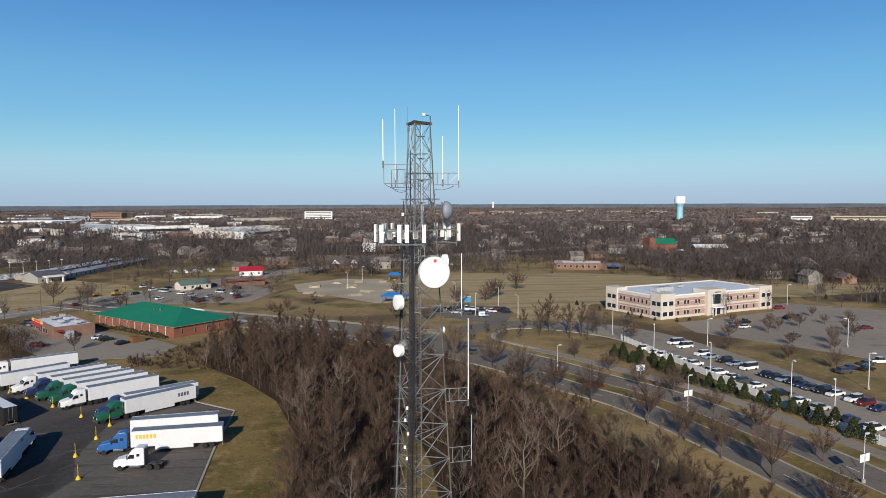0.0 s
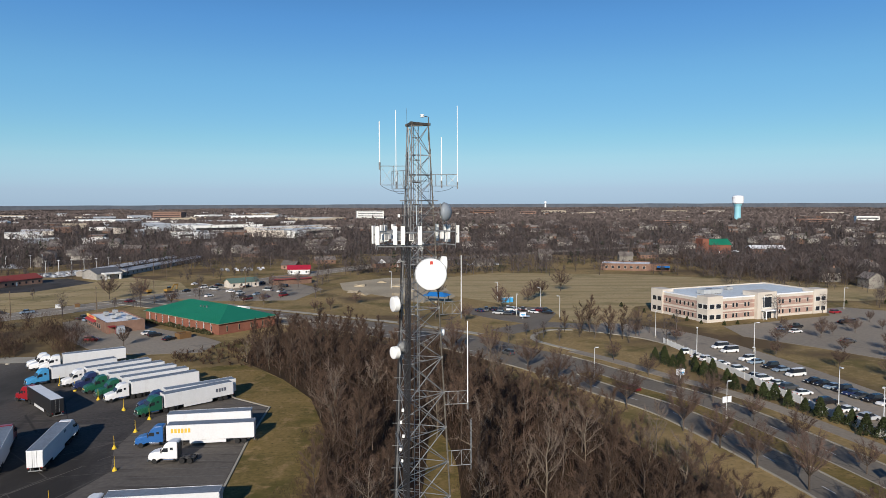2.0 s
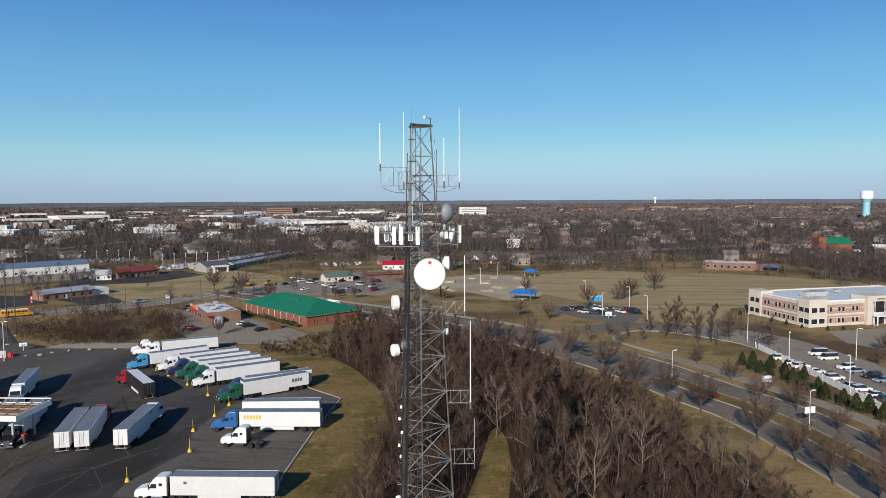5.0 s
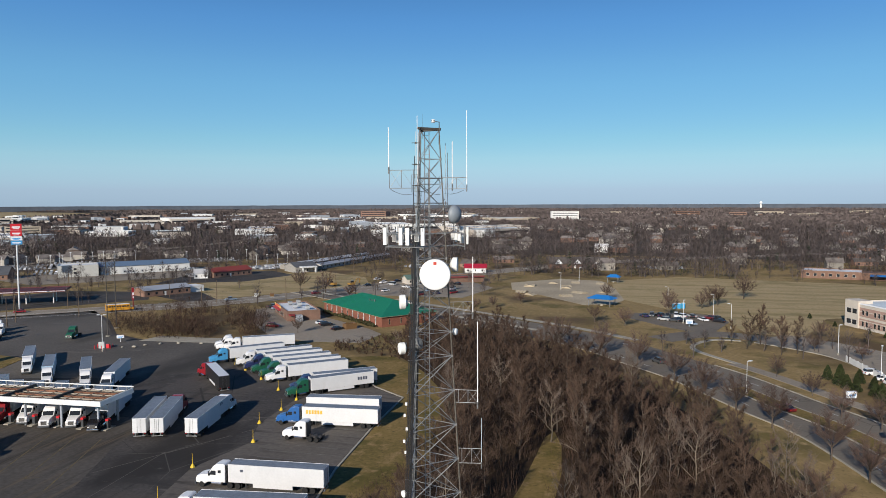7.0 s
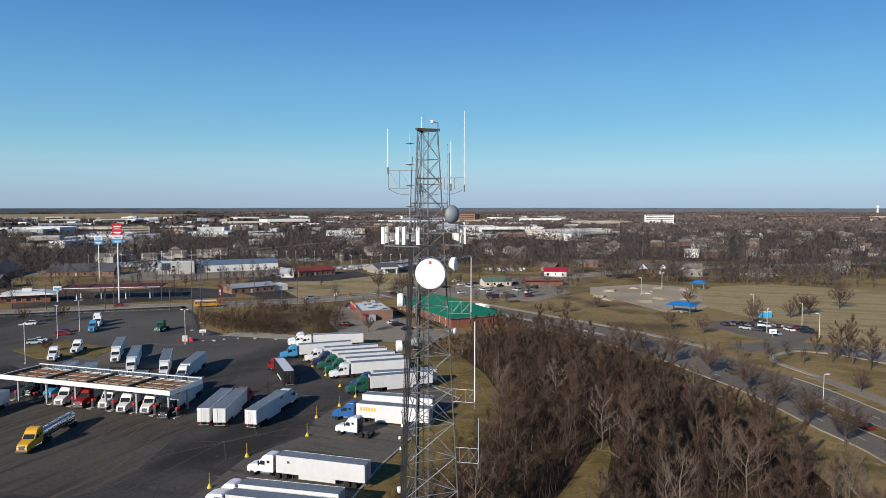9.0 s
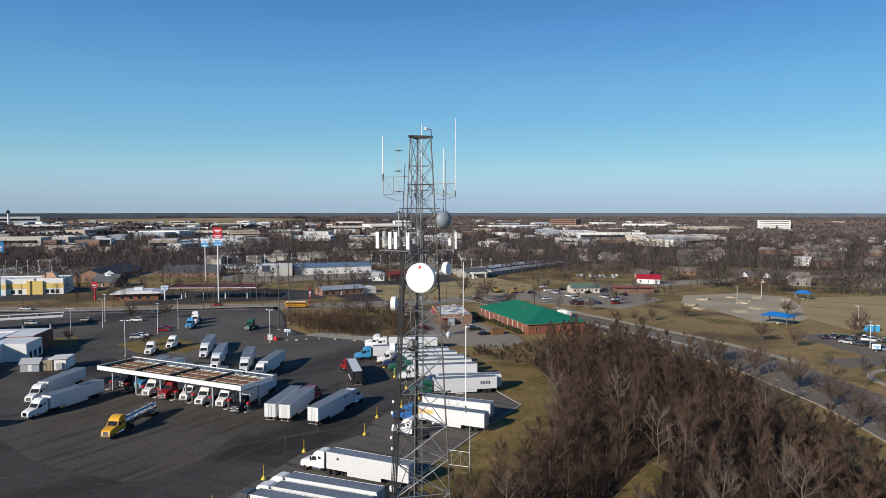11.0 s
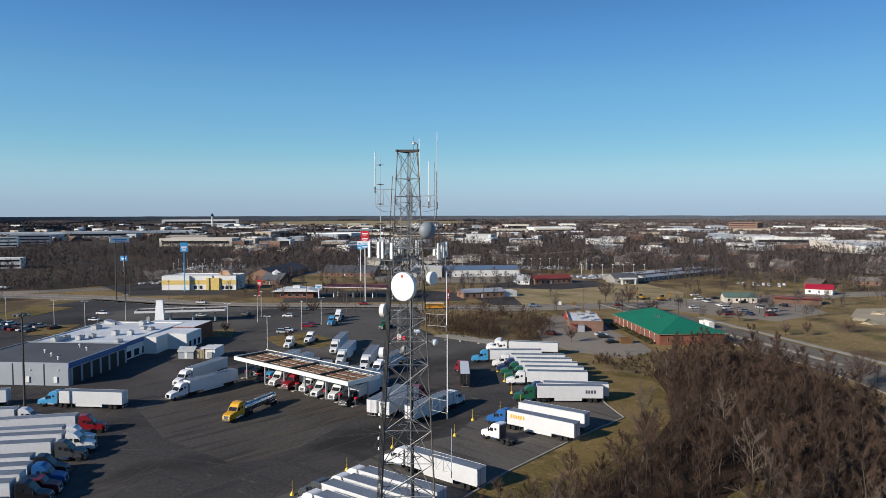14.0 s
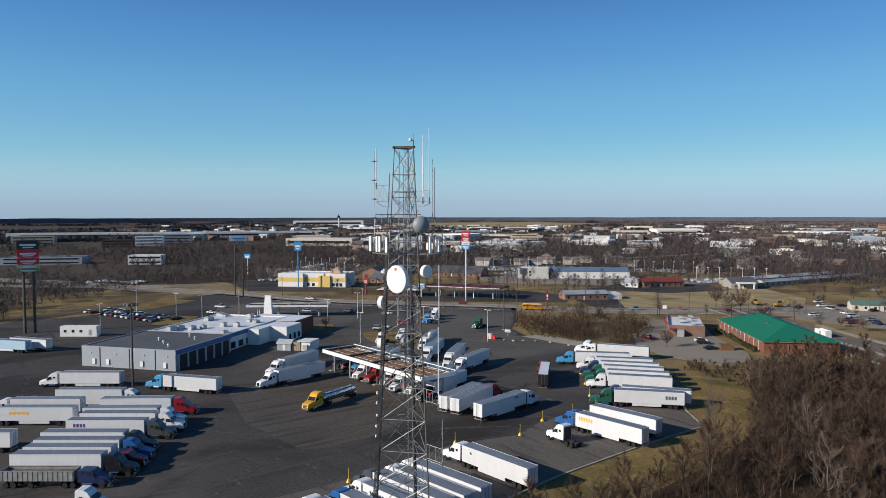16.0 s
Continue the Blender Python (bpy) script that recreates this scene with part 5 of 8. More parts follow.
WOOD_TREES = [tree_proto("bare_tree", 11 + i, h, tilt, sp, bark, twig, "", lm, tw, 0.019) for i, (h, tilt, sp, lm, tw) in enumerate(
    ((12.5, 52, 0.40, 11, 33), (11, 45, 0.44, 11, 33), (13.5, 58, 0.34, 11, 33), (9.5, 50, 0.45, 10, 34), (11.5, 40, 0.48, 11, 33)))]
PALE_TREES = [tree_proto("pale_bare_tree", 31 + i, h, tilt, sp, bark_pale, twig_pale, "", 9, 14, 0.022) for i, (h, tilt, sp) in enumerate(((13.5, 50, 0.42), (12, 44, 0.46)))]
def vase_tree(name, seed, height, width):
    """A street tree: short trunk, many limbs rising in a vase, a rounded crown of fine twigs."""
    r = random.Random(seed)
    wood, fine = M(), M()
    fork = Vector((0, 0, height * 0.24))
    wood.tube((0, 0, -0.1), fork, height * 0.02, height * 0.016, 6, False)
    for i in range(13):
        az = 2.4 * i + r.uniform(-0.3, 0.3)
        reach = width * 0.5 * math.sqrt((i + 0.6) / 13) * r.uniform(0.85, 1.1)
        tip = Vector((math.cos(az) * reach, math.sin(az) * reach, height * (1.0 - 0.38 * (reach / (width * 0.5)) ** 2) * r.uniform(0.93, 1.04)))
        mid = fork.lerp(tip, 0.5) + Vector((math.cos(az), math.sin(az), 0)) * reach * 0.16
        wood.tube(fork, mid, height * 0.008, height * 0.005, 4, False).tube(mid, tip, height * 0.005, 0.012, 3, False)
        for s in range(16):
            t = 0.2 + 0.8 * (s + r.random()) / 16
            p = fork.lerp(mid, t * 2) if t < 0.5 else mid.lerp(tip, t * 2 - 1)
            d = (Vector((math.cos(az + r.uniform(-1.6, 1.6)), math.sin(az + r.uniform(-1.6, 1.6)), r.uniform(0.4, 1.3)))).normalized()
            l = height * 0.13 * r.uniform(0.7, 1.3)
            q = p + d * l
            wood.tube(p, q, 0.018, 0.009, 3, False)
            for _ in range(13):
                o = p.lerp(q, r.uniform(0.0, 1))
                e = (d + Vector((r.uniform(-0.8, 0.8), r.uniform(-0.8, 0.8), r.uniform(-0.5, 0.9)))).normalized()
                w = e.cross(Vector((r.uniform(-1, 1), r.uniform(-1, 1), r.uniform(-1, 1)))).normalized() * 0.021
                fine.face(o - w, o + w, o + e * height * 0.115 * r.uniform(0.5, 1.4))
    t = thing(name, (0, 0), "", "tree")
    part("trunk", wood, bark, t)
    part("crown", fine, twig_dark, t)
    return t


STREET_TREES = [vase_tree("street_tree", 51 + i, h, w) for i, (h, w) in enumerate(((8.0, 7.0), (7.4, 7.2), (8.6, 7.0)))]


def plant(protos, x, y, size, label, group):
    return_ob = place(protos[rnd.randrange(len(protos))], x, y, rnd.uniform(0, 360), label, group, 0.0)
    return_ob.scale = (size, size, size * rnd.uniform(0.9, 1.1))
    return return_ob


rnd = random.Random(77)
spots = []
tries = 0
while len(spots) < 285 and tries < 20000:
    tries += 1
    x, y = rnd.uniform(-48, 64), rnd.uniform(62, 246)
    if not inside(x, y, WOODS) or not inside(x + 5.0, y + 3.0, WOODS) or inside(x - 2.2, y, CLEARING) or inside(x + 2.2, y - 1, CLEARING) or math.hypot(x - TOWER.x, y - TOWER.y) < 9:
        continue
    if min([9.9] + [math.hypot(x - a, y - b) for a, b in spots]) < 4.1:
        continue
    spots.append((x, y))
for i, (x, y) in enumerate(spots):
    pale = rnd.random() < (0.15 if x > 12 and y < 165 else 0.06)
    near_edge = not (inside(x + 9, y + 5, WOODS) and inside(x - 6, y, WOODS))
    s = rnd.uniform(0.6, 0.98) * (0.74 if near_edge else 1.0)
    plant(PALE_TREES if pale else WOOD_TREES, x, y, s, "bare winter tree with pale bark in the woods" if pale else "bare brown winter tree in the woods", "trees of the woods")
plant(PALE_TREES, -10.6, 133.5, 1.1, "large bare pale-barked tree at the edge of the woods", "trees of the woods")

# understorey: one tangle of slivers and whips
m = M()
for _ in range(6200):
    x, y = rnd.uniform(-48, 66), rnd.uniform(62, 248)
    if not inside(x, y, WOODS) or not inside(x + 2.5, y + 1.6, WOODS) or (inside(x, y, CLEARING) and rnd.random() < 0.97):
        continue
    h = rnd.uniform(1.5, 5.5)
    for _ in range(9):
        a, l = rnd.uniform(0, 6.28), h * rnd.uniform(0.5, 1.0)
        d = Vector((math.cos(a) * 0.45, math.sin(a) * 0.45, 1)).normalized()
        s = Vector((-math.sin(a), math.cos(a), 0)) * rnd.uniform(0.015, 0.04)
        p = Vector((x + rnd.uniform(-1, 1), y + rnd.uniform(-1, 1), rnd.uniform(0, h * 0.5)))
        m.face(p - s, p + s, p + d * l)
for _ in range(900):
    x, y = rnd.uniform(-19, -8), rnd.uniform(62, 150)
    if x < -18 + 3 * noise.noise((y * 0.15, 2.0, 0.0)) + (0 if y < 110 else 3):
        continue
    h = rnd.uniform(0.7, 2.2)
    for _ in range(10):
        a = rnd.uniform(0, 6.28)
        d = Vector((math.cos(a) * 0.6, math.sin(a) * 0.6, 1)).normalized()
        s = Vector((-math.sin(a), math.cos(a), 0)) * rnd.uniform(0.012, 0.03)
        p = Vector((x + rnd.uniform(-0.8, 0.8), y + rnd.uniform(-0.8, 0.8), rnd.uniform(0, h * 0.4)))
        m.face(p - s, p + s, p + d * h * rnd.uniform(0.5, 1.0))
tagged(part("brush", m, brush_mat), "dense brown leafless brush and saplings in the woods", "brush", "", "stuff")

for x, y in ((29.3, 203.8), (38.0, 189.0), (43.4, 176.0), (49.0, 164.0), (54.1, 152.6), (60.5, 136), (63.5, 126), (65.7, 116.3), (69.2, 106.5), (70.5, 92), (19.3, 213.8), (6, 226)):
    plant(STREET_TREES, x - 1.6, y - 0.4, rnd.uniform(0.95, 1.18), "dark twiggy vase-shaped street tree beside the road", "street trees")
for x, y in ((62.8, 197.6), (66.9, 179.9), (68.4, 163.2), (73.4, 155), (76, 141), (78, 128), (81, 112)):
    plant(STREET_TREES, x, y, rnd.uniform(0.65, 0.9), "small bare tree on the road verge", "street trees")
for x, y, s in ((67, 241.7, 0.95), (70, 226, 0.9), (64, 240, 0.85), (72, 236, 0.9), (61.5, 233, 0.8), (75, 229, 0.85), (66, 231, 0.9), (58.5, 243, 0.75)):
    plant(WOOD_TREES, x, y, s, "tall bare tree on the grass island", "lawn trees")
for x, y, s in ((58, 318, 0.9), (81.1, 234.3, 0.8), (90.8, 222.8, 0.7), (14, 273.5, 0.9), (25.1, 266.8, 1.0), (44.5, 318.2, 1.0), (62, 324.9, 1.1), (66, 330, 1.1), (-20.1, 316.9, 0.8), (-30, 300, 0.6), (-36.1, 295, 0.6), (-139.3, 339.4, 1.35), (-121.6, 331.5, 1.35), (-103.1, 318, 0.9),
                (122.3, 218.4, 0.7), (141.1, 226, 0.7), (158.4, 234.6, 0.7), (134, 234, 0.5), (139, 246, 0.5), (152, 243, 0.5), (163, 247, 0.5), (172, 240, 0.5), (180, 236, 0.5), (148, 231, 0.5), (170, 226, 0.5), (186, 246, 0.5), (178, 256, 0.5), (136, 205, 0.6), (144, 196, 0.6), (128.5, 173.8, 0.75), (121.8, 185, 0.7), (112, 200, 0.6), (150, 205, 0.7), (165, 215, 0.7), (-212, 205, 0.9), (-222, 196, 0.8), (-196, 152, 0.6), (-166, 160, 0.5), (80.9, 354.5, 1.35), (42.9, 296.5, 1.1), (88.6, 256.4, 0.8), (-62, 318, 0.7), (-72, 322, 0.6), (18, 340, 0.9), (-88, 228, 0.7)):
    plant(STREET_TREES, x, y, s, "bare ornamental tree on a lawn", "lawn trees")


# ---- buildings ----
cream = pmat("cream precast", (0.54, 0.49, 0.425), 0.8, scale=0.3, fine=5, var=0.1)
pink_brick = pmat("pinkish brick", (0.36, 0.245, 0.205), 0.85, scale=0.3, fine=9, var=0.15, bump=0.1)
red_brick = pmat("red brick", (0.205, 0.085, 0.058), 0.85, scale=0.3, fine=9, var=0.22, bump=0.1)
white_wall = pmat("white painted wall", (0.68, 0.68, 0.66), 0.7, scale=0.2, fine=3, var=0.08)
grey_metal = pmat("grey ribbed metal wall", (0.30, 0.33, 0.37), 0.5, scale=0.2, fine=4, var=0.08)
membrane = pmat("white roof membrane", (0.66, 0.67, 0.68), 0.6, scale=0.08, fine=1.2, var=0.14)
blue_membrane = pmat("pale blue-grey roof membrane", (0.55, 0.60, 0.63), 0.6, scale=0.06, fine=1.0, var=0.12)
dark_roof = pmat("dark roof membrane", (0.10, 0.105, 0.115), 0.8, scale=0.1, fine=1.5, var=0.2)
green_metal = pmat("green metal roof", (0.012, 0.155, 0.085), 0.45, scale=0.1, fine=1.5, var=0.12)
shingle = pmat("grey brown shingles", (0.1575, 0.1395, 0.1275), 0.9, scale=0.3, fine=5, var=0.3, rnd=0.5)
siding = pmat("house siding", (0.3116, 0.2911, 0.2583), 0.8, scale=0.3, fine=5, var=0.1, rnd=0.4)
house_brick = pmat("house brick", (0.2, 0.123, 0.0924), 0.85, scale=0.4, fine=8, var=0.2, rnd=0.35)
navy_wall = paint("navy wall band", (0.035, 0.11, 0.29), 0.5)
butter = paint("butter yellow wall", (0.62, 0.45, 0.14), 0.6)
sign_red, sign_blue, sign_white = paint("sign red", (0.55, 0.02, 0.03), 0.4), paint("sign blue", (0.05, 0.30, 0.62), 0.4), paint("sign white", (0.75, 0.76, 0.78), 0.4)
sign_dark, sign_green = paint("sign black", (0.02, 0.02, 0.02), 0.4), paint("sign green", (0.03, 0.3, 0.08), 0.4)
rust = pmat("rusty roof deck", (0.085, 0.038, 0.024), 0.85, scale=0.35, fine=3, col2=(0.25, 0.13, 0.085))
hvac = pmat("grey rooftop unit", (0.42, 0.43, 0.43), 0.5, metal=0.2, var=0.15, rnd=0.2)
lamp_white = pmat("white lamp post paint", (0.62, 0.64, 0.64), 0.5, var=0.1)
wood_pole = pmat("weathered wooden pole", (0.12, 0.09, 0.065), 0.9, var=0.3)
blue_sheet = paint("bright blue metal roof", (0.02, 0.17, 0.48), 0.4)
turquoise = pmat("pale turquoise steel", (0.25, 0.52, 0.60), 0.5, var=0.08, scale=0.05)


def pane(parent, x0, z0, x1, z1, y=0.0, frame_mat=None, d=0.05):
    """A window on a wall that faces -y: the frame, and its pane as a sub-part."""
    f = part("window", M().box(x0 - 0.08, y - d, z0 - 0.08, x1 + 0.08, y + 0.02, z1 + 0.08), frame_mat or cream, parent)
    part("pane", M().box(x0, y - d - 0.02, z0, x1, y - d + 0.01, z1), glass_dark, f)
    return f


def side_panes(parent, items, m, material=None):
    """Windows of another wall: built facing -y, then turned by m."""
    for x0, z0, x1, z1 in items:
        f = part("window", M().box(x0 - 0.08, -0.05, z0 - 0.08, x1 + 0.08, 0.02, z1 + 0.08).turned(m), material or cream, parent)
        part("pane", M().box(x0, -0.07, z0, x1, -0.04, z1).turned(m), glass_dark, f)


def rooftop_unit(x, y, z, w, d, h, turn, label="grey rooftop ventilation unit"):
    u = thing("rooftop_unit", (x, y, z), label, "rooftop unit", "rooftop units", turn)
    part("casing", M().box(-w / 2, -d / 2, 0.12, w / 2, d / 2, h), hvac, u, bevel=0.04)
    part("fan_hood", M().lathe([(0.1, h), (min(w, d) * 0.3, h), (min(w, d) * 0.3, h + 0.18), (0.1, h + 0.2)], 10), galv_dull, u)
    part("base_frame", M().box(-w / 2 + 0.1, -d / 2 + 0.1, -0.02, w / 2 - 0.1, d / 2 - 0.1, 0.14), chassis_mat, u)
    return u


def flat_building(name, at, turn, w, d, h, wall, roof, label, category, parapet=0.5, group=""):
    """Box with thick parapets round a sunk flat roof; front along local x, facing -y."""
    b = thing(name, at, label, category, group, turn)
    t = 0.35
    part("wall", M().box(0, 0, 0, w, t, h).box(0, d - t, 0, w, d, h).box(0, t, 0, t, d - t, h).box(w - t, t, 0, w, d - t, h), wall, b)
    part("roof", M().box(t, t, h - parapet - 0.3, w - t, d - t, h - parapet), roof, b)
    return b


def gable_building(name, at, turn, w, d, h, rise, wall, roof, label, category, group="", panes=3, chimney=False, eave=0.5):
    b = thing(name, at, label, category, group, turn)
    part("wall", M().box(0, 0, 0, w, d, h).prism([(0, h), (d, h), (d / 2, h + rise)], 0.02, w - 0.02, "x"), wall, b)
    k = rise / (d / 2)
    r = M()
    for s, y0 in ((1, -eave), (-1, d + eave)):
        z0 = h - eave * k
        ym = d / 2
        p = [(-eave, y0, z0), (w + eave, y0, z0), (w + eave, ym, h + rise), (-eave, ym, h + rise)]
        q = [(a, b_, c + 0.18) for a, b_, c in p]
        r.face(*p).face(*q)
        for i in range(4):
            j = (i + 1) % 4
            r.face(p[i], p[j], q[j], q[i])
    part("roof", r, roof, b)
    if chimney:
        part("chimney", M().box(w * 0.7, d * 0.4, h, w * 0.7 + 0.8, d * 0.4 + 0.6, h + rise + 0.9), house_brick, b)
    for i in range(panes):
        x = w * (i + 0.5) / panes
        part("window", M().box(x - 0.55, -0.05, 0.9, x + 0.55, 0.02, 2.1), glass_dark, b)
    if group != "suburban houses":
        part("door", M().box(w * 0.42, -0.06, 0.1, w * 0.42 + 0.95, 0.02, 2.1), white_wall, b)
    return b


def on(at, turn, x, y):
    c, s = math.cos(radians(turn)), math.sin(radians(turn))
    return at[0] + c * x - s * y, at[1] + s * x + c * y


# office building
OF, OT = (116.0, 257.8), 20.0
of = flat_building("office_building", OF, OT, 62, 31, 9.2, cream, blue_membrane, "two-storey cream and pink brick office building with flat pale roof", "building", 0.45)
for z0, z1 in ((1.0, 3.7), (4.5, 7.7)):
    part("brick_band", M().box(-0.06, -0.06, z0, 62.06, 0, z1).box(-0.06, 0, z0, 0, 31, z1), pink_brick, of, "pink brick wall band")
for z in (2.9, 6.2):
    part("stone_course", M().box(-0.1, -0.1, z, 62.1, -0.05, z + 0.22).box(-0.1, -0.05, z, -0.05, 31, z + 0.22), cream, of)
part("cornice", M().box(-0.15, -0.15, 8.75, 62.15, 0, 9.25).box(-0.15, 0, 8.75, 0, 31, 9.25), sign_white, of)
for x0 in (-0.5, 55.0):
    c = part("corner_block", M().box(x0, -0.6, 0, x0 + 7.5, 5.0, 9.9), cream, of)
    for z in (1.2, 5.2):
        for x in (1.0, 4.2):
            pane(c, x0 + x, z, x0 + x + 2.3, z + 1.7, -0.6, sign_white)
c = part("corner_block", M().box(-0.6, 24.5, 0, 5, 31.5, 9.9), cream, of)
side_panes(c, [(x, z, x + 2.2, z + 1.7) for x in (0.6, 3.6) for z in (1.2, 5.2)], pose(-0.55, 31, 0, 0, 0, -90), sign_white)
side_panes(of, [(x, z, x + 0.95, z + 1.6) for x in (8, 10, 14, 16, 18.4, 20.6, 23) for z in (1.2, 5.2)], pose(-0.06, 31, 0, 0, 0, -90))
side_panes(of, [(x, z, x + 2.2, z + 1.7) for x in (26.8, 29.4) for z in (1.2, 5.2)], pose(-0.5, 31, 0, 0, 0, -90), sign_white)
for x in (8.6, 12.2, 13.9, 18.2, 19.9, 36.2, 38.0, 41.8, 45.4, 47.1, 51.5):
    for z in (1.2, 5.2):
        pane(of, x, z, x + 0.95, z + 1.6, -0.06)
ent = part("entrance_block", M().box(23.5, -1.6, 0, 33.5, 6, 10.4), cream, of)
pane(ent, 26.3, 4.4, 30.7, 8.4, -1.6, sign_white)
pane(ent, 26.3, 0.1, 30.7, 3.0, -1.6, sign_white)
part("entrance_canopy", M().box(25.3, -4.2, 3.2, 31.7, -1.6, 3.6).tube((25.7, -3.9, 0), (25.7, -3.9, 3.2), 0.2, n=8).tube((31.3, -3.9, 0), (31.3, -3.9, 3.2), 0.2, n=8), sign_white, ent)
m = M()
for i in range(9):
    m.box(27.2 + 0.4 * i, -1.68, 9.0, 27.45 + 0.4 * i, -1.6, 9.4)
part("lettering", m, sign_dark, ent, "dark sign lettering bars")
for x, y, w, d_, h in ((14, 14, 9, 4, 1.8), (20, 17, 5, 3, 1.4), (30, 20, 3, 2, 1.2)):
    rooftop_unit(*on(OF, OT, x, y), 8.75, w, d_, h, OT, "long grey louvred rooftop unit")

# green roofed brick building
GB, GT = (-62.2, 244.6), 138.0
gb = thing("brick_hall", GB, "low red brick hall with green metal hip roof", "building", turn=GT)
part("wall", M().box(0, -24, 0, 50, -23.7, 3.9).box(0, -0.3, 0, 50, 0, 3.9).box(0, -23.7, 0, 0.3, -0.3, 3.9).box(49.7, -23.7, 0, 50, -0.3, 3.9), red_brick, gb)
m = M()
e = 0.7
A, B, C, D = (-e, -24 - e, 3.9), (50 + e, -24 - e, 3.9), (50 + e, e, 3.9), (-e, e, 3.9)
R1, R2 = (12, -12, 8.2), (38, -12, 8.2)
m.face(A, B, R2, R1).face(B, C, R2).face(C, D, R1, R2).face(D, A, R1).face(D, C, B, A)
roof = part("roof", m, green_metal, gb)
seams = M()
for i in range(60):                                             # standing seams
    x = -0.4 + i * 0.86
    t = min(1.0, max(0.0, min((x + e) / 12.7, (50 + e - x) / 12.7)))
    for s, y0 in ((1, e), (-1, -24 - e)):
        y1 = y0 + (-12 - y0) * t
        seams.tube((x, y0, 3.93), (x, y1, 3.93 + 4.3 * t), 0.035, n=3)
part("standing_seams", seams, green_metal, roof)
part("fascia", M().box(-0.74, 0.62, 3.8, 50.74, 0.74, 3.92).box(-0.74, -24.74, 3.8, 50.74, -24.62, 3.92).box(-0.74, -24.62, 3.8, -0.62, 0.62, 3.92), PAINTS["tan"], gb)
for k in range(10):
    x = 3 + 4.7 * k
    side_panes(gb, [(x, 0.9, x + 0.45, 2.8)], pose(50, 0, 0, 0, 0, 180), PAINTS["tan"])
    part("downpipe", M().box(47 - 4.7 * k, 0.0, 0, 47.15 - 4.7 * k, 0.12, 3.8), sign_white, gb)
for x in (3, 8, 13, 18):
    side_panes(gb, [(x, 0.9, x + 0.45, 2.8)], pose(0, 0, 0, 0, 0, -90), PAINTS["tan"])
part("vent_stack", M().tube((20, -8, 6), (20, -8, 7.6), 0.25, n=8).tube((22, -8, 6), (22, -8, 7.4), 0.2, n=8).tube((24, -8, 6), (24, -8, 7.4), 0.2, n=8), galv_dull, gb)
whites = flat_building("white_annex", (-69.5, 294.5), -34, 7.0, 2.4, 2.7, white_wall, membrane, "white box store behind the brick hall", "building")
part("door", M().box(3, -0.06, 0, 4, 0, 2.1), grey_metal, whites)

# brick fast food shop
FF, FT = (-92.0, 257.0), 127.0
ff = flat_building("brick_shop", FF, FT, 27, 13, 4.0, house_brick, membrane, "brick fast food shop with red awning and yellow sign band", "shop", 0.5)
part("awning", M().prism([(13.0, 2.4), (14.1, 2.4), (13.0, 3.2)], 14, 26.5, "x"), paint("awning red", (0.30, 0.025, 0.025), 0.6), ff, "red sloping awning")
part("sign_band", M().box(13.5, 13.0, 3.25, 27.1, 13.12, 4.3), butter, ff, "yellow sign band")
part("sign_panel", M().box(16, 13.12, 3.5, 24, 13.2, 4.1), sign_red, ff)
side_panes(ff, [(x, 0.8, x + 1.8, 2.3) for x in (2, 5, 8, 11, 14, 17)], pose(27, 13, 0, 0, 0, 180))
part("white_store", M().box(-2.6, 7.5, 0, 0, 10, 2.5), grey_metal, ff, "grey cold store at the back")
part("red_canopy", M().box(-2.2, 10.4, 2.5, 0, 12.6, 2.8).tube((-2.0, 10.6, 0), (-2.0, 10.6, 2.5), 0.08, n=6).tube((-2.0, 12.4, 0), (-2.0, 12.4, 2.5), 0.08, n=6), paint("dull red canopy", (0.22, 0.02, 0.025), 0.6), ff)
for x, y in ((5, 4), (10, 8), (15, 5), (20, 8), (23, 4)):
    rooftop_unit(*on(FF, FT, x, y), 3.8, 2.0, 1.6, 1.2, FT)

# fuel canopy
FC = (-126.0, 115.2)
ft = 3.2
fc = thing("fuel_canopy", FC, "long white-edged truck fuel canopy with rusty open roof deck", "canopy", turn=ft)
part("fascia", M().box(0, 0, 5.6, 47.5, 0.25, 6.65).box(0, 0.25, 5.6, 0.25, 10.75, 6.65).box(47.25, 0.25, 5.6, 47.5, 10.75, 6.65), white_wall, fc, "white metal fascia")
part("deck", M().box(0.25, 0.25, 5.75, 47.25, 10.75, 5.86), rust, fc, "rust stained roof deck")
part("back_rail", M().box(0, 10.8, 5.6, 47.5, 11, 6.0).box(0, 10.8, 6.75, 47.5, 11, 6.95), white_wall, fc, "weathered white back rail")
for k in range(24):
    part("rail_post", M().box(0.25 + k * 1.98, 10.84, 6.0, 0.4 + k * 1.98, 10.96, 6.75), galv, fc)
for k in range(5):
    x = 0.25 + k * 11.6
    part("cross_beam", M().box(x, 0.25, 5.86, x + 0.45, 10.75, 6.5), dark_steel, fc)
for k in range(16):
    x = 1.6 + k * 3.0
    part("purlin", M().box(x, 0.3, 6.0, x + 0.1, 10.7, 6.12), galv_dull if k % 2 else rust, fc)
for k in range(9):
    y = 1.2 + k * 1.05
    part("long_rib", M().box(0.3, y, 5.88, 47.2, y + (0.3 if k % 3 == 0 else 0.14), 6.1 if k % 3 else 6.2), (rust, concrete, dark_steel)[(k * 2) % 3], fc)
for k in range(6):
    x = 2.5 + k * 8.5
    for y in (2.6, 8.8):
        part("column", M().box(x - 0.18, y - 0.18, 0, x + 0.18, y + 0.18, 5.75), grey_metal, fc)
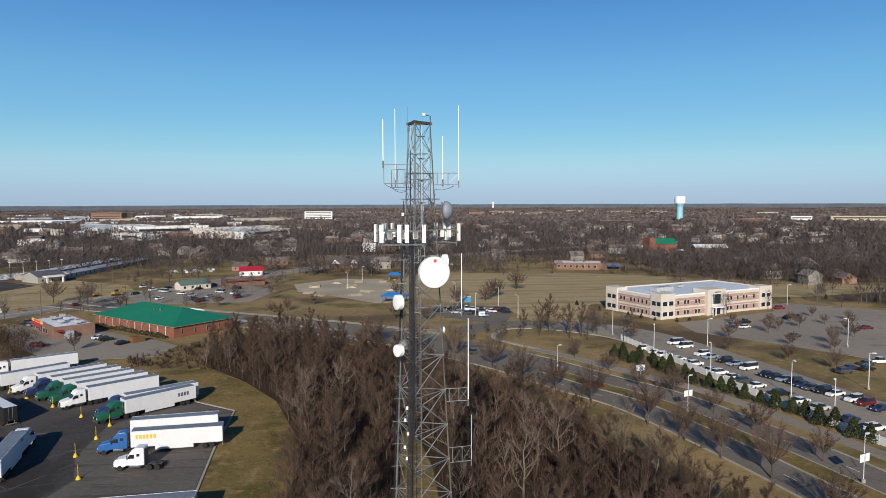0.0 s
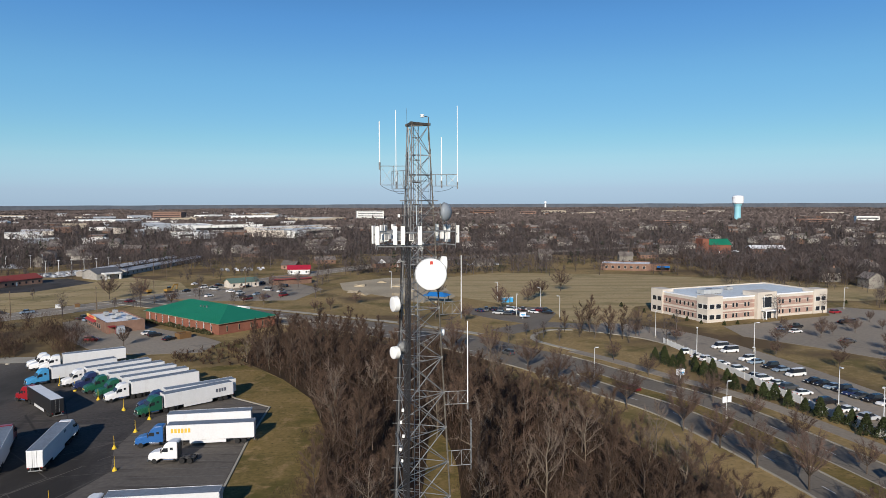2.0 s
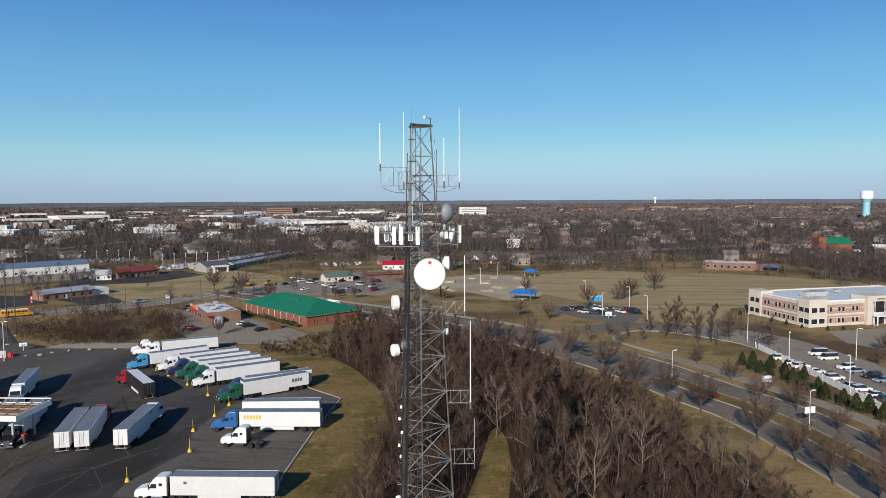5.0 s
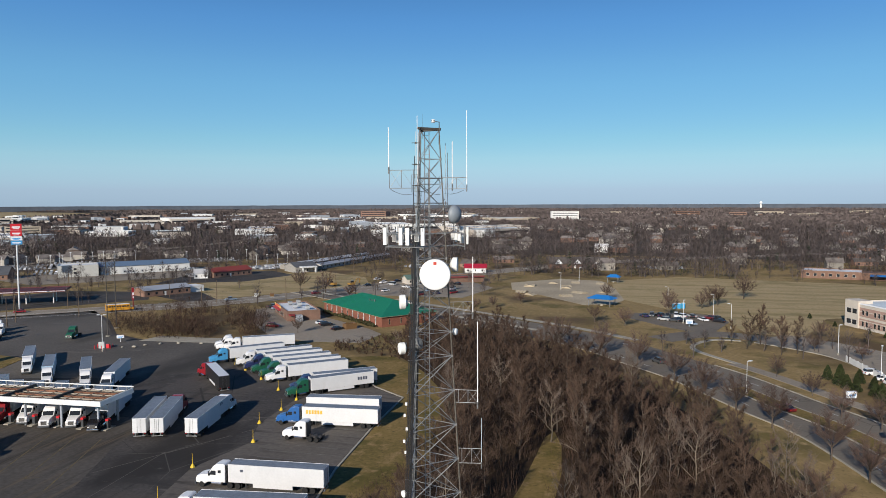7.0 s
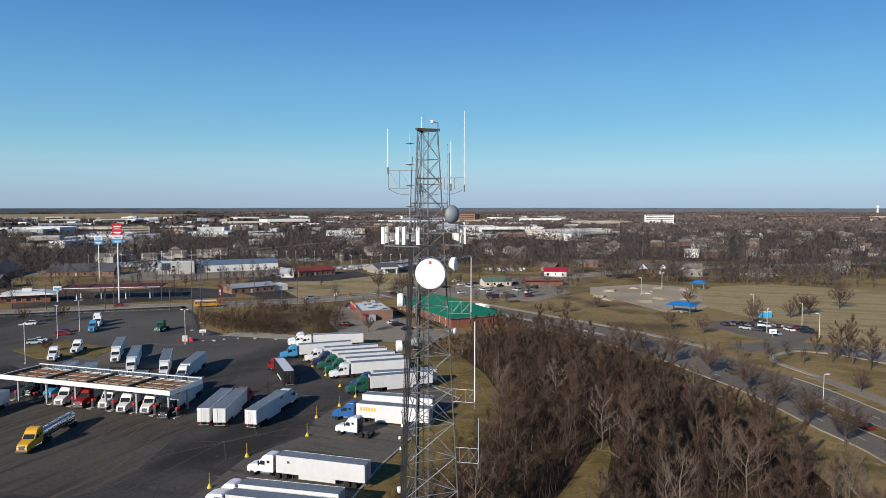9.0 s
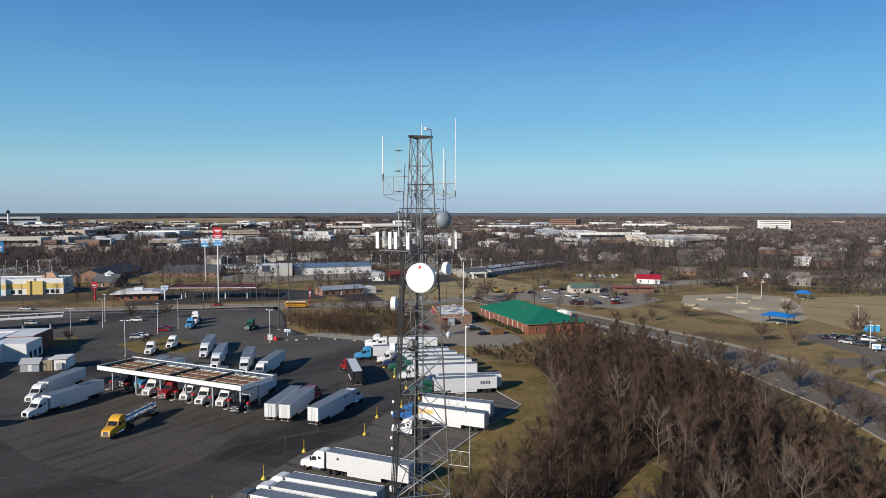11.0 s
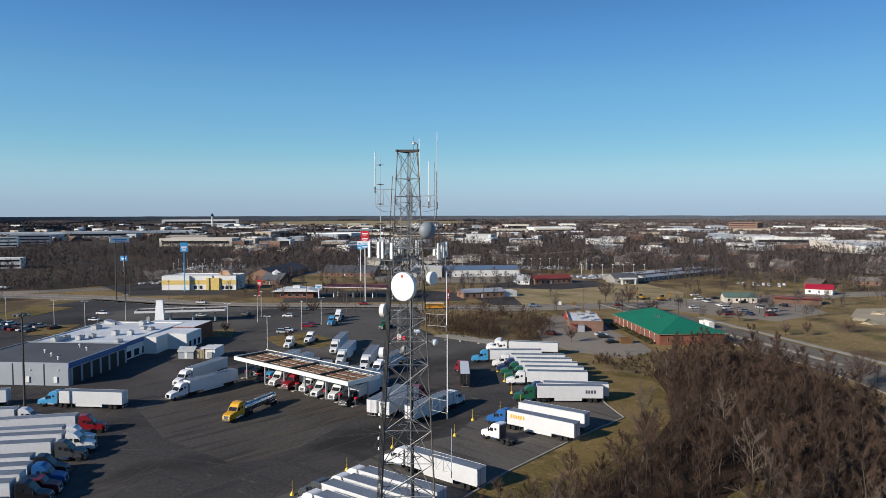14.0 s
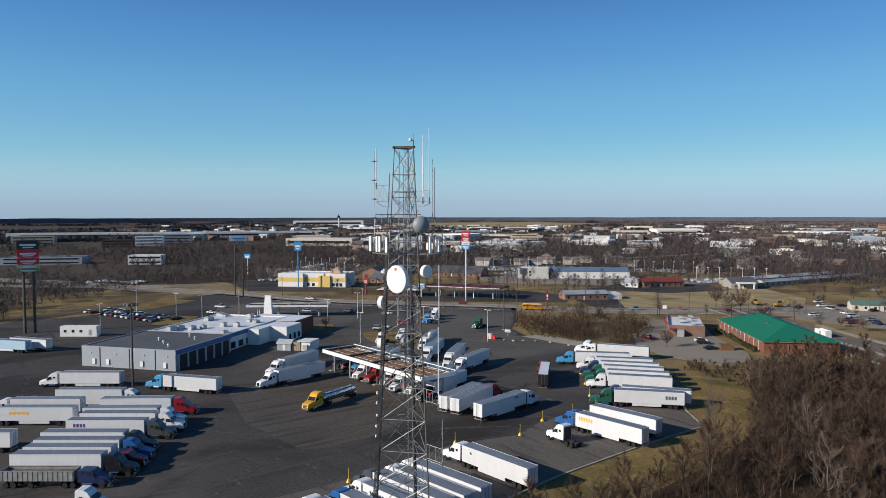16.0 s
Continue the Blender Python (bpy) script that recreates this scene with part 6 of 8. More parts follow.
for k in range(9):
    x, y = on(FC, ft, 1.0 + k * 5.7, 3.4)
    p = thing("fuel_dispenser", (x, y, 0.045), "red and white fuel dispenser on a low kerb", "dispenser", "fuel dispensers", ft)
    part("kerb", M().box(-0.6, -1.6, 0, 0.6, 1.6, 0.18), concrete, p)
    part("cabinet", M().box(-0.3, -0.45, 0.18, 0.3, 0.45, 1.7), PAINTS["charcoal"], p, bevel=0.03)
    part("cap", M().box(-0.33, -0.48, 1.7, 0.33, 0.48, 2.1), sign_red, p, bevel=0.03)
    part("display", M().box(-0.37, -0.3, 1.3, 0.37, 0.3, 1.8), glass_dark, p)
    part("hose", M().tube((0.4, 0.3, 0.6), (0.4, 0.3, 1.6), 0.04, n=5), chassis_mat, p)

# service garage and store
GA, GU = (-152.0, 80.4), 128.7
ga = flat_building("service_garage", GA, GU, 30, 33, 6.3, grey_metal, dark_roof, "grey metal truck service garage with dark roof and open bays", "building", 0.25)
for k in range(6):
    x = 2.0 + k * 4.6
    # flat near-black panel on the wall, painted as the bay's inner shade
    part("bay_door", M().box(x, -0.06, 0, x + 3.6, 0.02, 4.5), pmat("bay shade black", (0.012, 0.012, 0.014), 0.7, var=0.2), ga, "tall near-black panel for the shade inside an open bay")
    part("bay_pier", M().box(x - 0.9, -0.2, 0, x - 0.1, 0, 5.2), grey_metal, ga)
part("navy_band", M().box(0, -0.25, 4.8, 30, 0, 6.2), navy_wall, ga, "navy blue fascia band")
sidem = pose(0, 33, 0, 0, 0, -90)
for y in (6.5, 17, 26):
    part("wall_rib", M().box(y, -0.12, 0, y + 0.2, 0, 6.0).turned(sidem), chassis_mat, ga)
for y, z in ((4, 0.9), (9, 0.9), (21, 0.9), (29, 0.9)):
    part("white_box", M().box(y, -0.3, z, y + 1.0, 0, z + 1.6).turned(sidem), white_wall, ga)
for y in (3, 12, 22, 30):
    part("wall_light", M().box(y, -0.2, 4.2, y + 0.4, 0, 4.5).turned(sidem), lens_white, ga)
st_at = on(GA, GU, 30.05, 2.0)
st = flat_building("truck_stop_store", st_at, GU, 44, 31, 5.9, white_wall, membrane, "white truck stop store with broad white membrane roof", "building", 0.35)
part("navy_band", M().box(0, -0.15, 4.4, 14, 0, 5.7), navy_wall, st)
part("brick_end", M().box(44.0, 0, 0, 44.3, 31, 5.6), red_brick, st, "red brown brick end wall")
part("front_wing", M().box(14, -4.5, 0, 22.5, 0, 5.6).box(22, -11.2, 0, 34, 0, 5.4), white_wall, st, "white stepped front wing")
part("brick_wing", M().box(34, -8.6, 0, 50, 0.4, 5.7).box(44.3, 0.4, 0, 50, 14, 5.7), red_brick, st, "red brown brick wing")
part("wing_roof", M().box(22.3, -10.9, 5.4, 33.9, -0.05, 5.44).box(34.1, -8.3, 5.7, 49.7, 0.3, 5.76).box(44.4, 0.5, 5.7, 49.7, 13.7, 5.76), membrane, st)
for x in (24, 27.5, 31):
    pane(st, x, 0.4, x + 1.6, 2.5, -11.2, grey_metal)
part("roof_hatch", M().prism([(24, 5.5), (29, 5.5), (29, 7.0)], 40, 43.5, "x"), hvac, st)
for k in range(5):
    pane(st, 3 + 5 * k, 0.5, 6 + 5 * k, 2.6, 0.0, grey_metal)
rr = random.Random(3)
for k in range(15):
    x, y = on(st_at, GU, rr.uniform(2, 41), rr.uniform(3, 27))
    rooftop_unit(x, y, 5.5, rr.uniform(1.2, 3.4), rr.uniform(1.0, 2.0), rr.uniform(0.8, 1.7), GU)
for k in range(5):
    x, y = on(GA, GU, 5 + 4.5 * k, 6 + 5 * (k % 3))
    v = thing("roof_vent", (x, y, 6.0), "white mushroom roof vent", "vent", "roof vents")
    part("pipe", M().tube((0, 0, 0), (0, 0, 0.9), 0.22, n=8), white_wall, v)
    part("cap", M().lathe([(0.1, 0.8), (0.4, 0.85), (0.3, 1.1), (0.05, 1.2)], 10), white_wall, v)
gable_building("store_shed", (-164.5, 117.5, 0.045), 40, 5.0, 4.0, 2.4, 1.1, grey_metal, hvac, "small grey gabled storage shed by the store", "shed", "sheds", 0, eave=0.3)
sh = flat_building("store_shed", (-161.0, 121.4, 0.045), 40, 3.0, 5.5, 2.9, PAINTS["tan"], membrane, "tan boxy storage container by the store", "shed", 0.1, "sheds")
part("door", M().box(0.5, -0.06, 0.2, 2.5, 0, 2.5), PAINTS["tan"], sh)
part("door_bar", M().tube((1.5, -0.1, 0.2), (1.5, -0.1, 2.5), 0.04, n=5), galv, sh)
sh = flat_building("store_shed", (-158.3, 123.6, 0.045), 40, 3.2, 7.5, 3.2, white_wall, membrane, "white storage trailer with overhanging flat roof", "shed", 0.1, "sheds")
part("overhang", M().box(-1.4, -0.5, 3.25, 3.6, 6.0, 3.4), white_wall, sh)
part("cooling_unit", M().box(0.7, -0.7, 0.4, 2.4, 0, 2.2), hvac, sh, bevel=0.05)

mob = flat_building("mobile_office", (-240, 62.5, 0.045), 53, 14, 3, 4.0, white_wall, membrane, "long white office trailer", "trailer", 0.1)
part("door", M().box(11, -0.06, 0.5, 12, 0, 2.7), grey_metal, mob)
for k in range(3):
    pane(mob, 1.5 + 3 * k, 1.6, 2.5 + 3 * k, 2.6, 0.0, white_wall)


def gas_canopy(at, turn, w, d, z, label, edge, top):
    g = thing("gas_canopy", at, label, "canopy", "", turn)
    part("fascia", M().box(0, 0, z - 0.9, w, 0.2, z).box(0, d - 0.2, z - 0.9, w, d, z).box(0, 0.2, z - 0.9, 0.2, d - 0.2, z).box(w - 0.2, 0.2, z - 0.9, w, d - 0.2, z), edge, g)
    part("deck", M().box(0.2, 0.2, z - 0.7, w - 0.2, d - 0.2, z - 0.35), top, g)
    for k in range(3):
        part("deck_beam", M().box(w * (k + 1) / 4, 0.2, z - 0.35, w * (k + 1) / 4 + 0.25, d - 0.2, z - 0.1), edge, g)
    part("light_band", M().box(-0.03, -0.03, z - 0.55, w + 0.03, 0, z - 0.3), sign_white, g)
    for k in range(4):
        x = w * (k + 0.5) / 4
        for y in (d * 0.3, d * 0.7):
            part("column", M().box(x - 0.2, y - 0.2, 0, x + 0.2, y + 0.2, z - 0.5), white_wall, g)
    return g


gas_canopy((-246.5, 138.0), 55, 37, 9, 5.4, "white-edged car fuel canopy with sunken dark deck behind the store", white_wall, paint("dull brown deck", (0.075, 0.05, 0.045), 0.8))
gas_canopy((-262.5, 247.0), 32, 45, 17, 6.6, "dark red car fuel canopy with white lower edge across the road", paint("maroon fascia", (0.10, 0.022, 0.024), 0.6), paint("maroon deck", (0.085, 0.02, 0.02), 0.7))
py = thing("sign_pylon", (-233.5, 143.2), "white pylon rising over the store roof", "sign", turn=40)
part("slab", M().prism([(-2.2, 0), (2.2, 0), (1.5, 10.5), (-1.3, 10.5)], -0.6, 0.6, "y"), sign_white, py)
part("cap", M().box(-1.4, -0.7, 10.5, 1.6, 0.7, 10.8), sign_white, py)

yb = flat_building("yellow_restaurant", (-366.0, 209.0), 42, 42, 18, 8.8, white_wall, membrane, "white restaurant building with yellow bands and entrance", "building")
part("yellow_band", M().box(-0.12, -0.12, 3.4, 42.1, 0, 6.0).box(-0.12, 0, 3.4, 0, 18, 6.0), butter, yb, "yellow wall band")
part("entrance_block", M().box(24, -1.2, 0, 32, 4, 7.4), butter, yb, "yellow entrance block")
part("gable_sign", M().prism([(30, 8.8), (38, 8.8), (36, 11.6), (32, 11.6)], 3, 8, "y"), paint("peach stucco", (0.55, 0.33, 0.2)), yb)
part("corner_wing", M().box(-3, -2.0, 0, 14, 8, 8.6), white_wall, yb)
part("wing_band", M().box(-3.1, -2.1, 3.4, 14.1, -1.98, 6.0), butter, yb)
for x in (16, 19.5, 33, 35.5, 38):
    pane(yb, x, 0.5, x + 1.8, 2.6, 0.0, white_wall)

rs = flat_building("brick_diner", (-281, 231), 45, 20, 11, 3.6, red_brick, membrane, "brick roadside diner with flaring white roof", "shop", 0.1)
part("flared_roof", M().prism([(-3, 3.6), (23, 3.6), (17, 5.0), (3, 5.0)], -2, 13, "y"), membrane, rs)
part("cupola", M().box(8, 4, 5.0, 12, 7, 6.4), membrane, rs)
side_panes(rs, [(x, 0.8, x + 2, 2.4) for x in (2, 6, 10, 14)], pose(0, 0, 0, 0, 0, 0))


gable_building("dark_roof_hotel", (-425, 330), -57, 62, 22, 3.2, 4.6, house_brick, dark_roof, "long low hotel with dark pitched roof", "building", panes=12)
gable_building("dark_roof_hotel", (-372, 330), 33, 40, 20, 3.0, 4.4, house_brick, dark_roof, "low hotel wing with dark pitched roof", "building", panes=8)
ch = gable_building("cupola_hall", (-353, 266), 20, 15, 13, 3.2, 4.0, house_brick, dark_roof, "small brick hall with white cupola on its dark roof", "building")
part("cupola", M().box(5.6, 4.9, 6.2, 9.4, 8.1, 7.6).lathe([(3.6, 7.6), (2.4, 8.3), (1.2, 8.6), (1.0, 9.4)], 4, (7.5, 6.5, 0)), sign_white, ch, "white roof cupola")
gb2 = flat_building("grey_showroom", (-316, 367), 40, 23, 18, 7.4, pmat("grey stucco", (0.42, 0.42, 0.40), 0.8, var=0.1), membrane, "plain grey stucco showroom building", "building")
for z in (2.5, 6):
    pane(gb2, 9, z * 0.7, 10.6, z * 0.7 + 1.4, 0.0)
gable_building("blue_roof_warehouse", (-300, 386), 50, 56, 20, 5.2, 2.2, white_wall, pmat("blue grey metal roof", (0.13, 0.19, 0.27), 0.5, var=0.1), "long white warehouse with blue-grey metal roof", "building", panes=10)
gable_building("red_roof_shop", (-219, 386), 65, 28, 12, 3.4, 2.2, house_brick, paint("brick red roof", (0.22, 0.04, 0.03), 0.7), "low shop with red roof beside a car lot", "shop", panes=7)
gable_building("white_gable_shop", (-228, 379), 30, 8, 9, 3.2, 2.2, white_wall, paint("pale roof", (0.45, 0.45, 0.45), 0.7), "small white gabled shop", "shop")
bl = gable_building("brick_clinic", (-203, 298.7), 61, 24, 12, 3.2, 1.4, house_brick, paint("grey metal roof", (0.33, 0.35, 0.38), 0.5), "low brick clinic with grey metal roof", "building", panes=6)
part("white_wing", M().box(24, 1, 0, 32, 10, 3.2), white_wall, bl)
sc = gable_building("stone_porch_hall", (-182, 424), 50, 16, 18, 3.8, 2.5, pmat("grey stone", (0.30, 0.29, 0.27), 0.9, var=0.25, scale=1), dark_roof, "stone hall with arched porch", "building")
part("porch", M().box(3, -4, 0, 3.8, -3.2, 3.6).box(12, -4, 0, 12.8, -3.2, 3.6).box(2.5, -4.2, 3.4, 13.3, 0, 4.2), white_wall, sc)
gable_building("long_storage", (-196, 446), 82, 118, 9, 2.8, 1.2, siding, paint("pale tin roof", (0.50, 0.52, 0.54), 0.5), "very long low storage building with pale tin roof", "building", panes=20)
gable_building("long_storage", (-176, 452), 82, 110, 8, 2.8, 1.2, siding, paint("dull tin roof", (0.33, 0.34, 0.36), 0.5), "second long low storage building with dull tin roof", "building", panes=20)
dn = gable_building("roadside_diner", (-92, 378), 35, 16, 9, 3.0, 1.8, cream, paint("faded green roof", (0.10, 0.16, 0.13), 0.7), "white roadside diner with faded green roof", "shop", panes=4)
dn2 = flat_building("strip_shops", (-72, 391), 25, 22, 9, 3.8, house_brick, dark_roof, "row of low strip shops with red fascia", "shop")
part("fascia", M().box(0, -1.2, 2.9, 22, 0, 3.5), paint("dull red fascia", (0.17, 0.03, 0.035), 0.7), dn2)
rd = gable_building("red_roof_store", (-74, 449), 8, 14, 9, 3.2, 2.2, white_wall, paint("bright red roof", (0.36, 0.015, 0.035), 0.5), "white shop with bright red roof", "shop")
pz = flat_building("brick_school", (131, 462), -18, 32, 20, 4.6, house_brick, membrane, "low red brick school building beside the field", "building")
part("arch_wing", M().box(32, 3, 0, 44, 15, 4.2), house_brick, pz)
part("blue_awning", M().prism([(1.5, 3.4), (-2.5, 2.6), (1.5, 2.6)], 36, 44, "x"), blue_sheet, pz, "blue entrance awning")
for k in range(7):
    pane(pz, 3 + 4 * k, 1.4, 4.6 + 4 * k, 3.0)
grn = gable_building("green_roof_hall", (262, 594), 6, 20, 14, 8, 4.5, red_brick, green_metal, "tall brick hall with green pitched roof", "building", panes=5)
part("tall_end", M().box(-6, 1, 0, 0, 13, 13), red_brick, grn)
gable_building("white_roof_hall", (298, 592), -8, 28, 14, 4.5, 2.5, house_brick, membrane, "low hall with bright white roof", "building", panes=6)
gable_building("white_house", (4, 655), 0, 12, 9, 5.5, 2.0, white_wall, paint("white roof", (0.6, 0.6, 0.6), 0.6), "boxy white house among the trees", "house")
row = gable_building("gabled_clubhouse", (-22, 490), 10, 40, 14, 3.2, 4.2, house_brick, shingle, "long brick clubhouse with three white gables", "building", panes=8)
for x in (3, 16, 30):
    part("white_gable", M().prism([(x, 3.2), (x + 6, 3.2), (x + 3, 6.4)], -1.2, -0.9, "y"), sign_white, row)


# ---- signs, lamps, poles ----
def pole_sign(x, y, z_top, w, panels, label, turn, poles=1, pole_mat=None, r=0.35):
    """panels: height, material, from the top down."""
    s = thing("pole_sign", (x, y), label, "sign", "", turn)
    z = z_top
    for h, mat in panels:
        p = part("panel", M().box(-w / 2, -0.45, z - h, w / 2, 0.45, z), mat, s, bevel=0.08)
        part("lettering", M().box(-w * 0.36, -0.5, z - h * 0.62, w * 0.36, -0.44, z - h * 0.4).box(-w * 0.25, -0.5, z - h * 0.85, w * 0.25, -0.44, z - h * 0.72), sign_white if mat is not sign_white else sign_blue, p)
        z -= h + 0.15
    for k in range(poles):
        px = 0 if poles == 1 else (k - 0.5) * w * 0.45
        part("pole", M().tube((px, 0, 0), (px, 0, z_top - 0.5), r, r * 0.8, 10), pole_mat or lamp_white, s)
    return s


pole_sign(-233, 254, 37.4, 4.3, ((2.7, sign_red), (2.5, sign_red), (1.7, sign_white), (1.7, sign_blue)), "tall red and white highway pole sign", 40)
pole_sign(-349, 211.3, 29.4, 4.3, ((5.6, sign_blue),), "tall blue highway pole sign", 55, pole_mat=sign_blue)
pole_sign(-256.5, 54.5, 36.5, 7.6, ((3.6, sign_dark), (3.0, sign_red), (2.6, sign_red), (1.4, butter), (1.2, sign_green)), "huge dark highway sign on two steel posts", 80, 2, dark_steel, 0.55)
pole_sign(-325.3, 164.3, 34.6, 9.4, ((3.0, sign_white),), "white billboard high on dark posts", 75, 2, dark_steel, 0.4)
pole_sign(-322.4, 325.5, 27.5, 4.6, ((2.8, sign_white), (2.4, sign_blue)), "white and blue motel pole sign", 40)
pole_sign(-470, 225, 16, 5.0, ((3.6, sign_blue),), "low blue roadside sign", 40)
pole_sign(-293.7, 228, 9.5, 2.6, ((3.4, sign_red),), "small red roadside sign", 45, pole_mat=sign_red, r=0.5)
pole_sign(-186, 268, 9.0, 0.9, ((5.5, PAINTS["red"]),), "narrow dull red banner sign", 45, pole_mat=PAINTS["red"], r=0.2)
pole_sign(-263, 246, 7.5, 3.6, ((2.0, sign_white),), "white price sign by the diner", 45)
for x, y, mat_, words in ((-150.0, 312.4, white_wall, "white"), (-142.9, 314.8, PAINTS["brown"], "brown")):
    ub = thing("utility_box", (x, y, 0.02), words + " metal utility box on the roadside lawn", "utility box", "utility boxes", 40)
    part("case", M().box(-0.9, -0.6, 0.1, 0.9, 0.6, 1.7), mat_, ub, bevel=0.05)
    part("plinth", M().box(-1.1, -0.8, -0.05, 1.1, 0.8, 0.12), concrete, ub)
pole_sign(74, 176, 2.6, 2.2, ((1.5, sign_white),), "small white board sign beside the footpath", 20, r=0.1)
pole_sign(48.2, 271.2, 2.6, 2.4, ((1.6, sign_white),), "white board sign of the park", 10, r=0.1)
pole_sign(-138.5, 199.5, 2.4, 2.2, ((1.0, sign_white),), "white information board at the lot's edge", 30, r=0.1)


def make_lamp(h, arms, label, r=0.11):
    p = thing("lamp_post", (0, 0), label, "lamp post")
    part("pole", M().tube((0, 0, 0), (0, 0, h), r, r * 0.64, 8), lamp_white, p)
    part("base", M().lathe([(0.3, 0), (0.3, 0.6), (0.1, 0.65)], 10), concrete, p)
    for a in arms:
        c, s = math.cos(a), math.sin(a)
        part("arm", M().tube((0, 0, h - 0.1), (0.9 * c, 0.9 * s, h), 0.045, n=6), lamp_white, p)
        part("lamp_head", M().box(0.5, -0.22, h - 0.08, 1.4, 0.22, h + 0.12).turned(Matrix.Rotation(a, 4, 'Z')), lamp_white, p, bevel=0.04)
    return p


lamp_one, lamp_two, lamp_street = make_lamp(9.0, (0,), ""), make_lamp(11.5, (0, math.pi), ""), make_lamp(8.0, (0.2,), "", 0.07)
for x, y in ((86.6, 230.4), (87.6, 198.7), (91.5, 172), (98.4, 133.1), (99.7, 149.9), (108.6, 206.5), (122.7, 154.3), (151.8, 200.6), (187.4, 286.9), (214, 252), (62.5, 270), (46.7, 277.7), (60, 297), (44, 318), (-6, 372), (2, 404), (140, 262)):
    place(lamp_one, x, y, rnd.uniform(0, 360), "slim white single-headed car park lamp post", "lamp posts")
for x, y in ((-156.9, 145.7), (-182.0, 177.6), (-186.4, 190.5), (-134.0, 185.6), (-198.1, 154.1), (-256.7, 138.6), (-239.5, 76.5), (-260.0, 111.2), (-245.5, 118), (-283, 100), (-212, 176), (-225, 186)):
    place(lamp_two, x, y, rnd.uniform(0, 360), "tall white twin-headed lamp post", "lamp posts")
for x, y in ((70.9, 142.7), (81.3, 102.5), (52, 178)):
    ob = place(lamp_street, x, y, 20, "slim grey street lamp with one short arm", "street lamps")
for x, y in ((70.9, 142.7), (81.3, 102.5)):
    b_ = thing("lamp_banner", (x, y - 0.12, 0), "white banner hung on a street lamp", "banner", "lamp banners", 20)
    part("cloth", M().box(-1.2, -0.03, 3.6, -0.15, 0.03, 4.9).box(0.15, -0.03, 3.6, 1.2, 0.03, 4.9), sign_white, b_)
    part("bracket", M().tube((-1.2, 0.0, 4.95), (1.2, 0.0, 4.95), 0.03, n=5), galv_dull, b_)
hm = thing("high_mast_lamp", (-130.3, 63.7), "tall dark mast with a ring of floodlights", "lamp post")
part("mast", M().tube((0, 0, 0), (0, 0, 24), 0.3, 0.16, 10), dark_steel, hm)
for k in range(8):
    a = k * math.pi / 4
    part("floodlight", M().box(1.0, -0.3, 23.1, 1.8, 0.3, 23.6).turned(Matrix.Rotation(a, 4, 'Z')), galv_dull, hm, bevel=0.06)
part("ring", M().lathe([(0.95, 23.6), (1.05, 23.6), (1.05, 23.75), (0.95, 23.75)], 16).tube((-1, 0, 23.65), (1, 0, 23.65), 0.06, n=5).tube((0, -1, 23.65), (0, 1, 23.65), 0.06, n=5), dark_steel, hm)


def make_pole():
    p = thing("utility_pole", (0, 0), "", "utility pole")
    part("pole", M().tube((0, 0, 0), (0, 0, 11), 0.17, 0.12, 8), wood_pole, p)
    part("crossarm", M().box(-1.3, -0.06, 10.0, 1.3, 0.06, 10.15), wood_pole, p)
    for x in (-1.2, 1.2):
        part("insulator", M().tube((x, 0, 10.15), (x, 0, 10.4), 0.05, n=6), galv_dull, p)
    return p


upole = make_pole()
pole_places = [(-190, 240), (-205, 224), (-200, 215), (-245, 225), (-155, 285), (-148, 262), (-128, 300), (-112, 322), (-100, 350), (-84, 378), (-62, 372), (-40, 440), (-300, 195), (-340, 175), (-20, 456), (40, 500), (-190, 300), (110, 480), (180, 560), (-215, 262), (-232, 250), (-262, 216), (-316, 186), (-248, 300), (-275, 330), (-310, 352), (-140, 420), (-160, 455), (-10, 520)]
for x, y in pole_places:
    place(upole, x, y, 130 + rnd.uniform(-8, 8), "weathered wooden utility pole with crossarm", "utility poles")
m = M()
for (x0, y0), (x1, y1) in zip(pole_places[5:11], pole_places[6:12]):
    for dz in (10.35, 8.4):
        last = None
        for k in range(7):
            t = k / 6
            p = Vector((x0 + (x1 - x0) * t, y0 + (y1 - y0) * t, dz - 2.4 * t * (1 - t)))
            if last:
                m.tube(last, p, 0.03, n=3, cap=False)
            last = p
tagged(part("overhead_wires", m, black_cable), "sagging black overhead wires between utility poles", "wires", "", "stuff")

for x, y, h in ((-150.0, 207.6, 26.0), (-158.0, 222.0, 25.0)):
    ms = thing("steel_mast", (x, y), "tall slim dark weathered steel mast rising from brush", "mast", "steel masts")
    part("shaft", M().tube((0, 0, 0), (0, 0, h), 0.2, 0.13, 10), dark_steel, ms)
    part("base_plate", M().lathe([(0.8, 0), (0.8, 0.25), (0.4, 0.3)], 10), concrete, ms)
bus_yellow = paint("school bus yellow", (0.55, 0.26, 0.015), 0.4)
bus = thing("school_bus", (-185, 258, 0.05), "long yellow school bus with dark windows on the main road", "bus", turn=40)
part("body", M().box(-5.6, -1.22, 0.55, 4.0, 1.22, 2.95), bus_yellow, bus, bevel=0.12)
part("bonnet", M().prism([(4.0, 0.55), (5.5, 0.55), (5.5, 1.35), (4.0, 1.6)], -1.05, 1.05, "y"), bus_yellow, bus, bevel=0.08)
part("roof", M().box(-5.4, -1.1, 2.93, 3.8, 1.1, 3.08), sign_white, bus, bevel=0.06)
part("windscreen", M().box(4.0, -1.0, 1.75, 4.03, 1.0, 2.7), glass_dark, bus)
